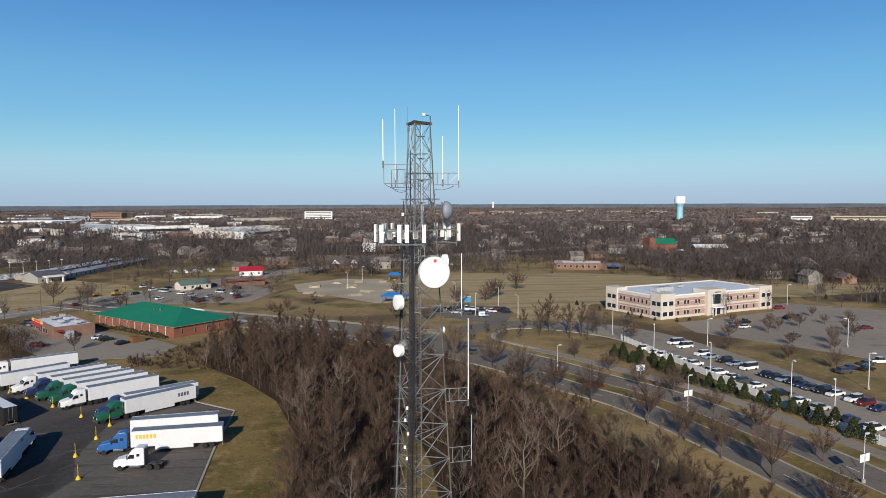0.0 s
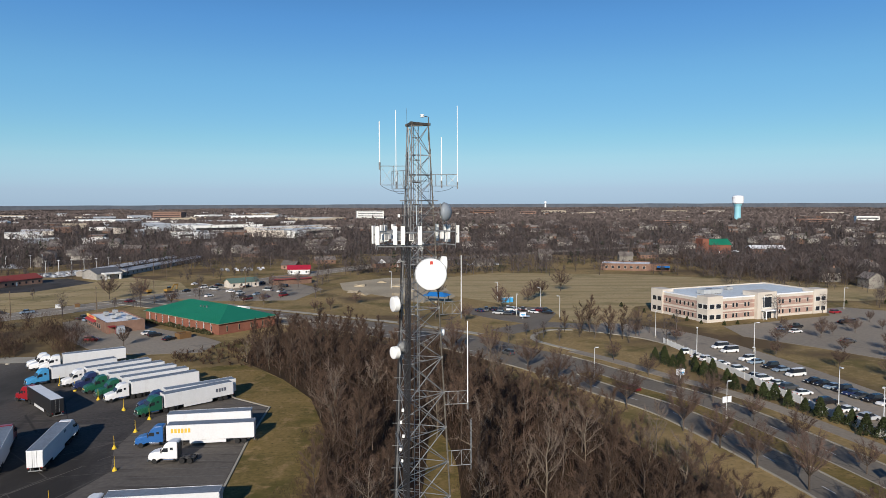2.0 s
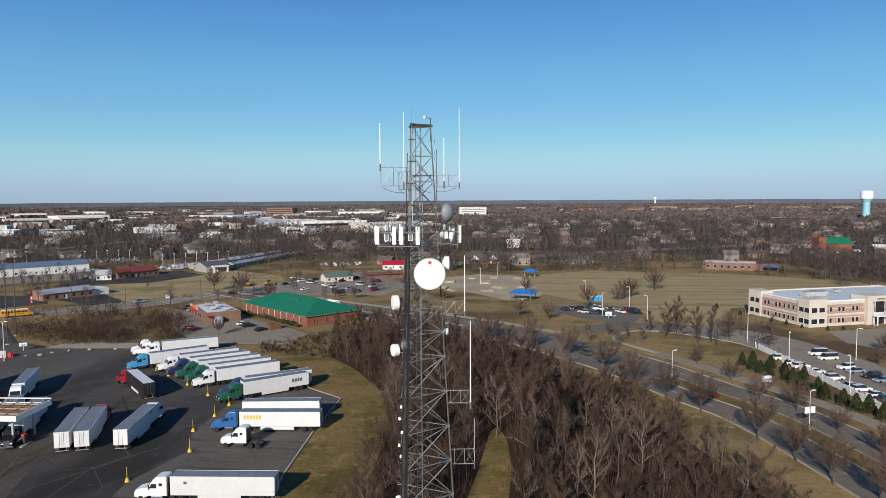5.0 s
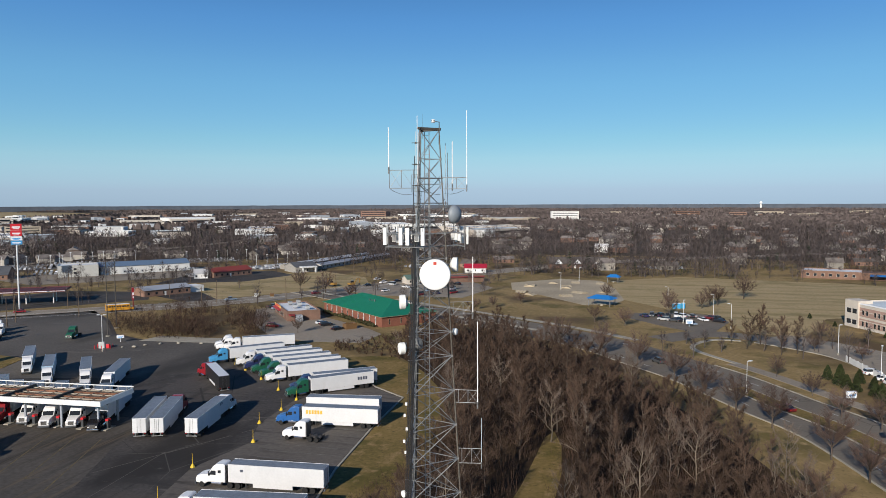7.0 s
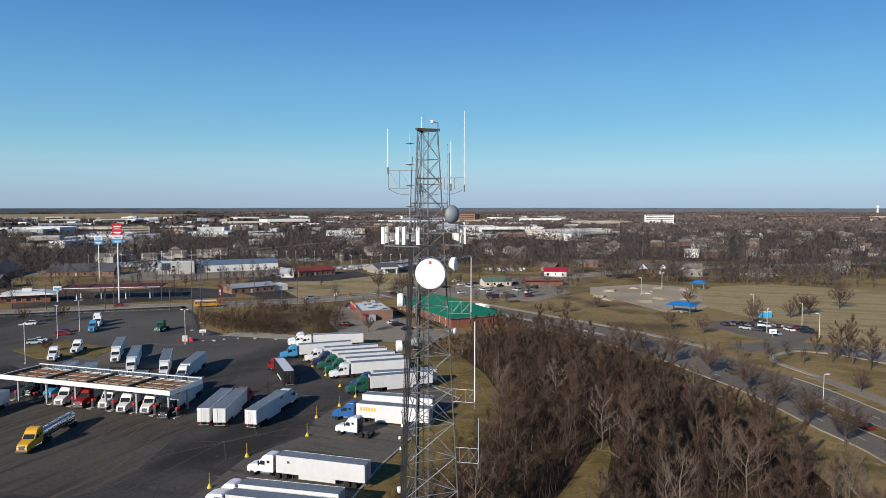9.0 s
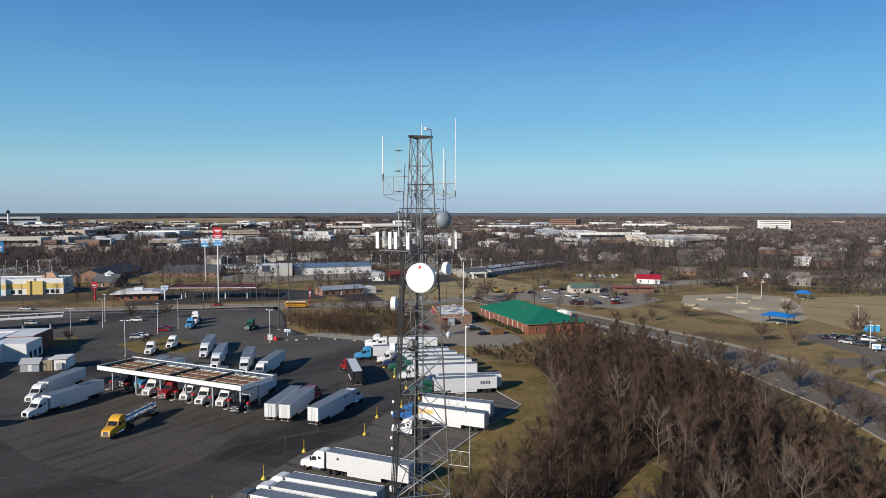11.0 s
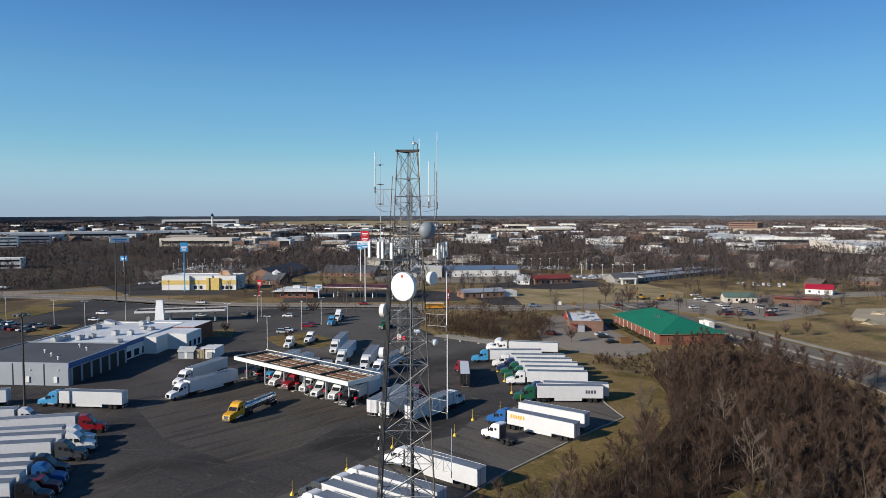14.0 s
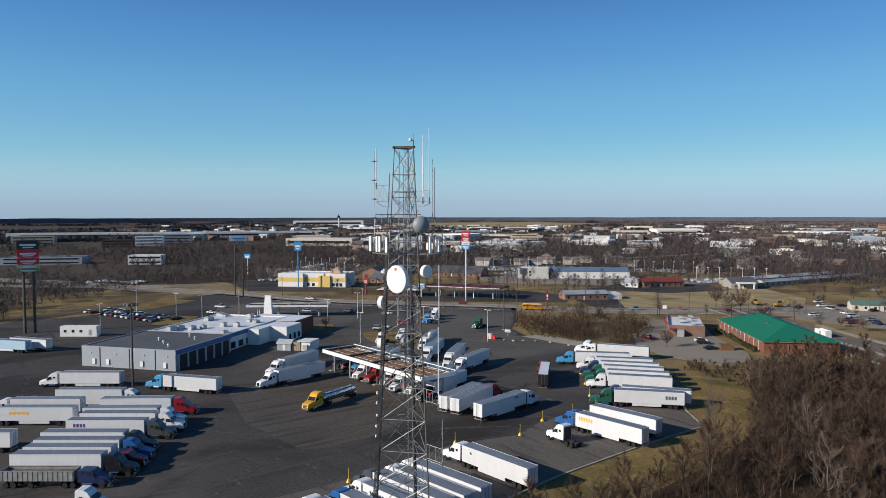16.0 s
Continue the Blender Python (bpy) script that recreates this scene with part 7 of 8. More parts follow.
for s_ in (-1, 1):
    for k in range(9):
        part("window", M().box(-5.2 + k, 1.22 * s_ - 0.02, 1.85, -4.4 + k, 1.22 * s_ + 0.02, 2.5), glass_dark, bus)
    part("stripe", M().box(-5.5, 1.23 * s_ - 0.02, 1.3, 3.9, 1.23 * s_ + 0.02, 1.4), chassis_mat, bus, "black side stripe")
    for x in (-3.4, 4.5):
        add_wheel(bus, dual_wheel if x < 0 else truck_wheel, x, 0.9 * s_, 0.5)
digger_yellow = paint("dusty machine yellow", (0.30, 0.17, 0.035), 0.6)
for x, y, t in ((-119.2, 362.5, 60), (-129.5, 360.5, 150)):
    ex = thing("excavator", (x, y, 0.02), "dull yellow tracked excavator parked on the tan lawn", "excavator", "excavators", t)
    for s_ in (-1, 1):
        part("track", M().prism([(-1.9, 0.25), (-1.5, 0), (1.5, 0), (1.9, 0.25), (1.9, 0.6), (1.5, 0.85), (-1.5, 0.85), (-1.9, 0.6)], 1.1 * s_ - 0.3, 1.1 * s_ + 0.3, "y"), chassis_mat, ex)
    part("house", M().box(-2.2, -1.25, 0.95, 1.2, 1.25, 2.1), digger_yellow, ex, bevel=0.1)
    part("cab", M().box(-0.1, 0.15, 2.0, 1.5, 1.2, 3.1), glass_dark, ex, "dark glazed cab", bevel=0.08)
    part("boom", M().prism([(1.2, 1.4), (3.4, 4.2), (5.6, 3.9), (5.6, 3.5), (3.6, 3.6), (1.6, 1.2)], -0.25, 0.05, "y"), digger_yellow, ex)
    part("dipper", M().prism([(5.4, 4.2), (5.9, 3.9), (5.2, 1.2), (4.8, 1.2)], -0.22, 0.02, "y"), digger_yellow, ex)
    part("bucket", M().prism([(4.6, 1.4), (5.4, 1.3), (5.2, 0.5), (4.3, 0.3)], -0.6, 0.4, "y"), dark_steel, ex)
bs = thing("bin_enclosure", (-73.4, 237.6, 0.05), "brown timber bin enclosure beside the brick hall", "enclosure", turn=48)
part("fence", M().box(0, 0, 0, 4.4, 0.15, 1.9).box(0, 2.9, 0, 4.4, 3.05, 1.9).box(0, 0.15, 0, 0.15, 2.9, 1.9).box(4.25, 0.15, 0, 4.4, 2.9, 1.9), PAINTS["brown"], bs)
part("bin", M().prism([(0.5, 0.1), (2.7, 0.1), (2.7, 1.5), (0.5, 1.3)], 0.8, 3.6, "x"), sign_dark, bs, bevel=0.05)

# yellow bollard cones along the truck bays
cone_proto = thing("yellow_marker", (0, 0), "", "marker post")
part("cone_base", M().lathe([(0.45, 0), (0.42, 0.1), (0.16, 0.6), (0.05, 0.68)], 8), cone_yellow, cone_proto)
part("post", M().tube((0, 0, 0.6), (0, 0, 2.5), 0.05, 0.035, 6), cone_yellow, cone_proto)
for x, y in ((-46.5, 120.4), (-51.1, 131.4), (-50.9, 141.0), (-51.1, 149.1), (-59.3, 156.2), (-68.6, 164.9), (-77.8, 173.2), (-84.2, 178.9), (-50.5, 106.4), (-47.4, 92.4), (-45.3, 79.2), (-68.2, 45.9)):
    place(cone_proto, x, y, 0, "yellow cone-based marker post in front of the truck bays", "yellow marker posts")

# white fence and evergreen screen
fence = thing("white_fence", (86.5, 222), "long white panel fence between footpath and car park", "fence")
fl = smooth_line([(86.0, 221), (89.0, 190), (91.5, 160), (94.5, 135), (97.5, 115), (104, 70)], 2.4)
for a, b in zip(fl[:-1], fl[1:]):
    o = Vector((86.5, 222, 0))
    p, q = a - o, b - o
    d = (q - p).normalized()
    nrm = Vector((-d.y, d.x, 0)) * 0.05
    m = M()
    m.v += [tuple(v + Vector((0, 0, z))) for z in (0.1, 1.75) for v in (p - nrm, q - nrm, q + nrm, p + nrm)]
    m.f += [(3, 2, 1, 0), (4, 5, 6, 7)] + [(i, (i + 1) % 4, 4 + (i + 1) % 4, 4 + i) for i in range(4)]
    part("panel", m, white_wall, fence)
    part("post", M().box(p.x - 0.09, p.y - 0.09, 0, p.x + 0.09, p.y + 0.09, 1.95), white_wall, fence)


def leafy(seed, h, r, n, shape, leaf=0.28):
    """A crown of many small leaf clumps inside a cone or a ball, ragged at the edge."""
    q = random.Random(seed)
    m = M()
    for _ in range(n):
        t = q.random() ** 0.8
        rad = r * ((1 - t) ** 0.8 + 0.08 if shape == "cone" else math.sin(math.pi * (0.12 + 0.85 * t))) * (0.55 + 0.5 * q.random())
        a = q.uniform(0, 6.283)
        c = Vector((rad * math.cos(a), rad * math.sin(a), h * (0.06 + 0.94 * t)))
        u = Vector((q.uniform(-1, 1), q.uniform(-1, 1), q.uniform(-0.6, 1))).normalized()
        w = u.orthogonal().normalized()
        s = leaf * q.uniform(0.6, 1.3)
        m.face(c - w * s * 0.5, c + u.cross(w) * s * 0.8, c + w * s * 0.5, c - u.cross(w) * s * 0.5)
    return m


ever = []
for i in range(3):
    t = thing("evergreen_tree", (0, 0), "", "tree")
    part("trunk", M().tube((0, 0, -0.1), (0, 0, 3.2), 0.1, 0.03, 5), bark, t)
    part("crown", leafy(i, 3.9, 1.5, 1000, "cone", 0.28), needle, t)
    ever.append(t)
for x, y in ((74.8, 197.3), (76.0, 192.3), (76.8, 188.6), (78.1, 186), (80.9, 182.2), (81.0, 178.1), (81.8, 174.0), (84.2, 171.5), (83.2, 165.3), (85.5, 161.3), (85.8, 156.2), (88.3, 155.9), (88.4, 150.2), (90.0, 146.4), (91.0, 142.3), (92.7, 138.7), (94.0, 136.3), (93.4, 130.9), (95.4, 128.8), (94.9, 122.8), (96.5, 120.3), (78.5, 200), (81.5, 195), (83, 189), (85.5, 183), (97.5, 113), (99, 106)):
    plant(ever, x, y, rnd.uniform(0.85, 1.1), "dense dark green conical evergreen beside the white fence", "evergreen screen")
for x, y in ((107, 268), (110, 262), (113, 256), (120, 252), (126, 254), (100, 282), (96, 300), (215, 300), (232, 290), (198, 302), (182, 306)):
    plant(ever, x, y, rnd.uniform(0.4, 0.65), "small dark evergreen on the office lawn", "lawn evergreens")
bushes = []
for i in range(2):
    t = thing("shrub", (0, 0), "", "shrub")
    part("crown", leafy(40 + i, 1.5, 1.1, 350, "ball", 0.25), shrub_leaf, t)
    part("stem", M().tube((0, 0, -0.05), (0, 0, 0.8), 0.06, n=5), bark, t)
    bushes.append(t)
for k in range(14):
    x, y = on(GB, GT, 3 + 3.2 * k, 2.2)
    plant(bushes, x, y, rnd.uniform(0.7, 1.3), "clipped dark shrub along the brick hall", "shrubs")

# playground shelter roofs and toilets
for x, y, w, d_, z, t in ((9.5, 317, 11, 7.5, 3.3, -20), (17, 409, 7, 5.5, 3.3, -10)):
    pv = thing("park_shelter", (x, y), "open shelter with bright blue pitched roof", "shelter", "park shelters", t)
    part("roof", M().face((-0.5, -0.5, z), (w + 0.5, -0.5, z), (w * 0.75, d_ / 2, z + 1.5), (w * 0.25, d_ / 2, z + 1.5)).face((w + 0.5, -0.5, z), (w + 0.5, d_ + 0.5, z), (w * 0.75, d_ / 2, z + 1.5))
         .face((w + 0.5, d_ + 0.5, z), (-0.5, d_ + 0.5, z), (w * 0.25, d_ / 2, z + 1.5), (w * 0.75, d_ / 2, z + 1.5)).face((-0.5, d_ + 0.5, z), (-0.5, -0.5, z), (w * 0.25, d_ / 2, z + 1.5))
         .face((-0.5, d_ + 0.5, z), (w + 0.5, d_ + 0.5, z), (w + 0.5, -0.5, z), (-0.5, -0.5, z)), blue_sheet, pv)
    for px in (0.6, w - 0.6):
        for py_ in (0.6, d_ - 0.6):
            part("post", M().box(px - 0.15, py_ - 0.15, 0, px + 0.15, py_ + 0.15, z), galv_dull, pv)
    part("table", M().box(w * 0.3, d_ * 0.4, 0.7, w * 0.7, d_ * 0.55, 0.78).box(w * 0.45, d_ * 0.42, 0, w * 0.55, d_ * 0.53, 0.7), concrete, pv)
for k in range(3):
    tl = thing("portable_toilet", (46.5 + 1.9 * k, 315.8 + 0.8 * k), "bright blue portable toilet cabin", "toilet", "portable toilets", 20)
    part("cabin", M().box(-0.6, -0.6, 0, 0.6, 0.6, 2.2), paint("toilet blue", (0.05, 0.38, 0.62), 0.5), tl, bevel=0.04)
    part("roof", M().box(-0.65, -0.65, 2.2, 0.65, 0.65, 2.4), sign_white, tl, bevel=0.05)
    part("door", M().box(-0.45, -0.64, 0.1, 0.45, -0.6, 2.0), sign_blue, tl)
for k in range(12):
    x, y = rr.uniform(-26, 16), rr.uniform(345, 408)
    rp = thing("skate_ramp", (x, y, 0.06), "low pale concrete skate ramp", "ramp", "skate ramps", rr.uniform(0, 180))
    w = rr.uniform(3, 7)
    part("slope", M().prism([(-3.0, 0), (3.0, 0), (1.0, 0.9), (-0.4, 0.9)], -w / 2, w / 2, "y"), concrete_skate, rp)
    part("coping", M().tube((-0.4, -w / 2, 0.92), (-0.4, w / 2, 0.92), 0.05, n=5), galv_dull, rp)

# air pump station, boulders and cones at the lot entrance
ap = thing("air_station", (-137.7, 189.8, 0.045), "grey air pump box with red guard posts", "pump", turn=20)
part("box", M().box(-0.9, -0.5, 0, 0.9, 0.5, 2.0), hvac, ap, bevel=0.04)
part("hose_reel", M().box(1.3, -0.4, 0, 2.3, 0.4, 1.3), sign_red, ap, bevel=0.05)
for x, y in ((-1.8, -1.2), (2.9, -1.2), (-1.8, 1.2), (2.9, 1.2), (0.4, -1.5)):
    part("guard_post", M().tube((x, y, 0), (x, y, 1.1), 0.12, n=8), sign_red, ap)
for k, (x, y, s) in enumerate(((-128.5, 193.2, 0.9), (-127.0, 196.6, 0.7), (-123.5, 199.6, 0.8), (-118.0, 201.5, 0.9), (-110.5, 203.0, 0.7), (-132.0, 192.0, 0.6))):
    bo = thing("boulder", (x, y, 0.0), "pale limestone boulder at the lot's edge", "boulder", "boulders", 50 * k)
    part("stone", M().lathe([(0.5 * s, -0.05), (0.75 * s, 0.2 * s), (0.62 * s, 0.55 * s), (0.25 * s, 0.72 * s)], 7).turned(Matrix.Diagonal((1.25, 0.85, 1.0, 1.0))), concrete, bo, bevel=0.03)
    part("base", M().lathe([(0.8 * s, -0.1), (0.85 * s, 0.06), (0.5 * s, 0.1)], 7), litter, bo)

# ---- far landmarks ----
wt = thing("water_tower", (667, 1399), "tall water tower with white tank and turquoise stem", "water tower")
part("stem", M().lathe([(9.0, 0), (7.0, 6), (6.2, 20), (6.4, 34), (9.5, 40)], 20), turquoise, wt)
part("tank", M().lathe([(9.5, 39.5), (11.2, 41), (11.2, 53), (9.5, 55.5), (1, 57)], 24), sign_white, wt)
ct = thing("control_tower", (-2310, 1290), "white airport control tower on the horizon", "control tower")
part("shaft", M().lathe([(6, 0), (4.5, 50), (5, 56)], 12), white_wall, ct)
part("cab", M().lathe([(7.5, 56), (8.5, 60), (8.5, 66), (3, 68), (1, 76)], 12), glass_dark, ct)
ct.scale = (0.65, 0.65, 0.65)
wt2 = thing("far_water_tower", (838, 4335), "distant white water tower on the horizon", "water tower")
part("stem", M().lathe([(10, 0), (7, 40)], 12), white_wall, wt2)
part("tank", M().lathe([(8, 38), (14, 43), (14, 50), (8, 56), (1, 58)], 16), sign_white, wt2)
wt2.scale = (0.6, 0.6, 0.8)

FAR_WALLS = [white_wall, cream, house_brick, grey_metal, pmat("beige stucco", (0.42, 0.36, 0.28), 0.8, var=0.1), navy_wall]
FAR_ROOFS = [membrane, membrane, blue_membrane, dark_roof]


def far_block(x, y, turn, w, d, h, wall=0, roof=0, rows=1, label="distant commercial building with flat roof"):
    b = flat_building("commercial_building", (x, y), turn, w, d, h, FAR_WALLS[wall], FAR_ROOFS[roof], label, "building", 0.6, "distant commercial buildings")
    for r in range(rows):
        z = h * (r + 0.35) / rows
        part("window_band", M().box(w * 0.04, -0.2, z, w * 0.96, 0, z + h / rows * 0.32), glass_dark, b)
    return b


far_block(-136, 1838, 10, 70, 30, 22, 0, 0, 5, "distant five-storey office slab with window bands")
far_block(-440, 1755, 5, 110, 60, 12, 0, 0)
far_block(-645, 1800, 0, 70, 40, 22, 2, 0, 4, "distant hotel with red roof band")
far_block(-730, 1530, -20, 130, 80, 10, 0, 0)
far_block(-767, 770, 45, 42, 18, 15, 4, 3, 4, "distant brick hotel block")
far_block(-1512, 150, 70, 600, 40, 12, 0, 0, 1, "very long low distant white warehouse")
far_block(-2740, 1300, 60, 300, 80, 22, 0, 0)
far_block(882, 1347, -20, 40, 20, 14, 0, 0, 2)
far_block(957, 1329, -20, 110, 30, 14, 4, 3, 2)
far_block(-1203, 131, 70, 60, 20, 14, 4, 3, 3)
far_block(-1013, 223, 70, 40, 20, 12, 2, 3, 3)
far_block(-1081, 283, 70, 40, 20, 14, 0, 0, 3)
far_block(-1170, 333, 70, 60, 24, 14, 3, 3, 3)
far_block(-707, 79, 65, 70, 26, 7, 3, 3, 2, "dark hotel block in the middle distance")
far_block(-640, 175, 60, 30, 16, 9, 0, 0, 2)
rb = random.Random(21)
for k in range(62):                                             # shopping belt
    a = radians(rb.uniform(97, 156))
    r = rb.uniform(880, 2500)
    x, y = 30 + r * math.cos(a), 10 + r * math.sin(a)
    far_block(x, y, rb.choice((30, 40, 50, 120)) + rb.uniform(-8, 8), rb.uniform(30, 120), rb.uniform(25, 70), rb.uniform(6, 13), rb.choice((0, 0, 0, 1, 1, 3, 4, 4)), rb.choice((0, 0, 0, 1, 2, 3)), 1)
for k in range(14):
    a = radians(rb.uniform(45, 96))
    r = rb.uniform(1300, 3200)
    x, y = 30 + r * math.cos(a), 10 + r * math.sin(a)
    far_block(x, y, rb.uniform(-20, 20), rb.uniform(30, 90), rb.uniform(20, 50), rb.uniform(7, 14), rb.choice((0, 1, 4, 2)), rb.choice((0, 0, 1, 3)), 2)

# houses
HOUSES = []
for i, (w, d_, h, rise, wall, pn) in enumerate(((13, 8.5, 3.0, 2.2, siding, 4), (11, 8, 3.0, 2.6, house_brick, 3), (10, 8, 5.4, 2.6, siding, 3), (15, 9, 3.0, 2.0, house_brick, 4))):
    HOUSES.append(gable_building("house", (0, 0), 0, w, d_, h, rise, wall, shingle, "", "house", "suburban houses", pn - 1, True))
BLOCKED = [LOT, WOODS, OFFICE_LOT, [(-40, 240), (90, 240), (310, 320), (150, 440), (-40, 440)], [(95, 250), (110, 300), (190, 310), (240, 250), (170, 240)], [(-215, 280), (-100, 250), (-30, 310), (-40, 480), (-230, 480)], [(100, 425), (200, 425), (200, 500), (100, 500)], [(-400, 150), (-330, 60), (-200, 20), (-180, 230), (-110, 330), (-230, 470), (-330, 445), (-350, 340), (-400, 260)]]


def free(x, y, gap=14):
    if any(inside(x, y, p) for p in BLOCKED):
        return False
    if any(abs(p.x - x) < gap and abs(p.y - y) < gap for p in arterial[::1] if True):
        return False
    return True


home = []
tries = 0
while len(home) < 84 and tries < 9000:
    tries += 1
    a = radians(rb.uniform(42, 122))
    r = 380 + 950 * rb.random() ** 1.3
    x, y = 30 + r * math.cos(a), 10 + r * math.sin(a)
    if not free(x, y, 20) or y < 300 or min([99] + [math.hypot(x - p, y - q) for p, q in home]) < 24:
        continue
    home.append((x, y))
for x, y in [(250, 352), (285, 392), (316, 486), (236, 384), (268, 470), (300, 430), (262, 418), (330, 420), (350, 460)] + home:
    place(HOUSES[rb.randrange(4)], x, y, rb.choice((0, 90, 180, 20, -15)) + rb.uniform(-8, 8), rb.choice(("small suburban house with shingle roof among bare trees", "low suburban house with chimney and pale walls", "suburban house half hidden by bare trees")), "suburban houses", 0.0)

# car lots far off
m = M()
for cx, cy, nx, ny, t in ((-400, 385, 16, 4, 40), (-300, 480, 14, 4, 40), (-470, 110, 14, 2, 45), (230, 720, 12, 3, 10), (270, 610, 10, 2, 0), (-215, 440, 14, 3, 60), (-600, 600, 16, 4, 40), (-342, 376, 9, 3, 40), (-268, 412, 8, 3, 50), (-508, 285, 16, 6, 35), (-455, 250, 12, 3, 35), (-372, 428, 14, 4, 45), (-236, 388, 8, 2, 62), (-412, 212, 12, 2, 40), (-120, 470, 10, 2, 20), (40, 500, 10, 2, 10)):
    for i in range(nx):
        for j in range(ny):
            if rb.random() < 0.25:
                continue
            k = len(m.v)
            m.box(-2.2, -0.85, 0.3, 2.2, 0.85, 0.95).box(-1.5, -0.75, 0.95, 1.0, 0.75, 1.5)
            m.turned(pose(*on((cx, cy), t, 3.0 * i, 9.0 * j), 0, 0, 0, t + 90), k)
tagged(part("distant_parked_cars", m, pmat("far car paint", (0.12, 0.13, 0.15), 0.3, col2=(0.55, 0.56, 0.58), scale=0.3, fine=0.25, var=0.5, island=0.6)), "rows of parked cars on distant lots", "cars", "", "stuff")
m = M()
for k in range(46):                                             # lamp posts of the far lots
    x, y = ((-508, 285), (-400, 385), (-372, 428), (-300, 480), (-455, 250), (-215, 440))[k % 6]
    x, y = on((x, y), 38, 7.5 * (k // 6), 11.0 * (k % 3))
    m.tube((x, y, 0), (x, y, 9), 0.14, 0.1, 4).box(x - 0.8, y - 0.2, 8.9, x + 0.8, y + 0.2, 9.1)
tagged(part("distant_lamp_posts", m, lamp_white), "slim pale lamp posts on the distant car lots", "lamp posts", "", "stuff")
for cx, cy, w, d_, t in ((-512, 280, 62, 60, 35), (-376, 422, 52, 40, 45), (-405, 378, 60, 44, 40), (-305, 474, 50, 40, 40), (-222, 432, 50, 34, 60), (226, 714, 44, 30, 10), (-605, 592, 60, 46, 40)):
    setting("far_lot", slab([on((cx, cy), t, 0, 0), on((cx, cy), t, w, 0), on((cx, cy), t, w, d_), on((cx, cy), t, 0, d_)], 0.05), asphalt_pale, "distant pale asphalt car lot", "pavement")

# lots between the roads
for pts in ([(-300, 250), (-262, 222), (-222, 262), (-196, 292), (-214, 318), (-258, 312)], [(-350, 350), (-300, 330), (-232, 392), (-262, 452), (-330, 420)], [(-420, 190), (-352, 180), (-318, 214), (-352, 268), (-410, 250)],
            [(-235, 350), (-190, 372), (-178, 412), (-205, 436), (-246, 404)], [(-520, 260), (-440, 230), (-420, 330), (-480, 380)], [(-230, 320), (-172, 288), (-160, 296), (-205, 340)]):
    setting("shop_lot", slab(pts, 0.033), asphalt_pale if pts[0][0] in (-350, -520) else asphalt_lot, "asphalt lot in front of roadside shops", "pavement")
AIRFIELD = [(-1950, 1450), (-1650, 1700), (-2250, 2800), (-3150, 3150), (-3400, 2250), (-2500, 1600)]
setting("airfield", slab(AIRFIELD, 0.3), grass_tan, "wide tan airfield far off", "ground")
towns = {}
for k in range(900):                                            # roofs of the far town
    a = radians(rb.uniform(38, 165))
    r = 620 + 2300 * rb.random() ** 1.1
    x, y = 30 + r * math.cos(a), 10 + r * math.sin(a)
    if not free(x, y, 24):
        continue
    belt = math.degrees(a) > 100 and r > 850
    if math.degrees(a) > 150 and r < 1300:
        continue
    w, d_, h = (rb.uniform(12, 40), rb.uniform(10, 24), rb.uniform(4.5, 9)) if belt else (rb.uniform(9, 16), rb.uniform(8, 11), rb.uniform(3.2, 5.5))
    kind = rb.choice(("white", "white", "cream", "grey", "brick") if belt else ("tan", "brick", "tan"))
    tm = towns.setdefault(kind, (M(), M()))
    t = rb.choice((20, 45, 110, 135)) + rb.uniform(-10, 10)
    q0, q1 = len(tm[0].v), len(tm[1].v)
    tm[0].box(0, 0, 0, w, d_, h).turned(pose(x, y, 0, 0, 0, t), q0)
    if belt:
        tm[1].box(-0.3, -0.3, h, w + 0.3, d_ + 0.3, h + 0.4)
    else:
        tm[1].prism([(-0.5, h), (d_ + 0.5, h), (d_ / 2, h + d_ * 0.27)], -0.5, w + 0.5, "x")
    tm[1].turned(pose(x, y, 0, 0, 0, t), q1)
for kind, (walls, roofs) in towns.items():
    mat = {"white": white_wall, "cream": cream, "grey": grey_metal, "brick": house_brick, "tan": siding}[kind]
    tagged(part("far_town_walls", walls, mat), kind + " walls of many small far-off buildings", "buildings", "", "stuff")
    tagged(part("far_town_roofs", roofs, {"white": membrane, "cream": shingle, "grey": blue_membrane, "brick": shingle, "tan": shingle}[kind]), "roofs of many small far-off buildings", "roofs", "", "stuff")

# ---- far woods ----
def thicket(m, x, y, h, n, w, q, flare=0.5):
    for _ in range(n):
        a = q.uniform(0, 6.283)
        z = h * q.uniform(0.0, 0.55)
        d = Vector((math.cos(a) * flare, math.sin(a) * flare, q.uniform(0.6, 1.2))).normalized()
        s = Vector((-math.sin(a), math.cos(a), 0)) * w * q.uniform(0.5, 1.2)
        p = Vector((x + math.cos(a) * q.uniform(0, 0.12) * h, y + math.sin(a) * q.uniform(0, 0.12) * h, z))
        m.face(p - s, p + s, p + d * (h - z) * q.uniform(0.7, 1.05))


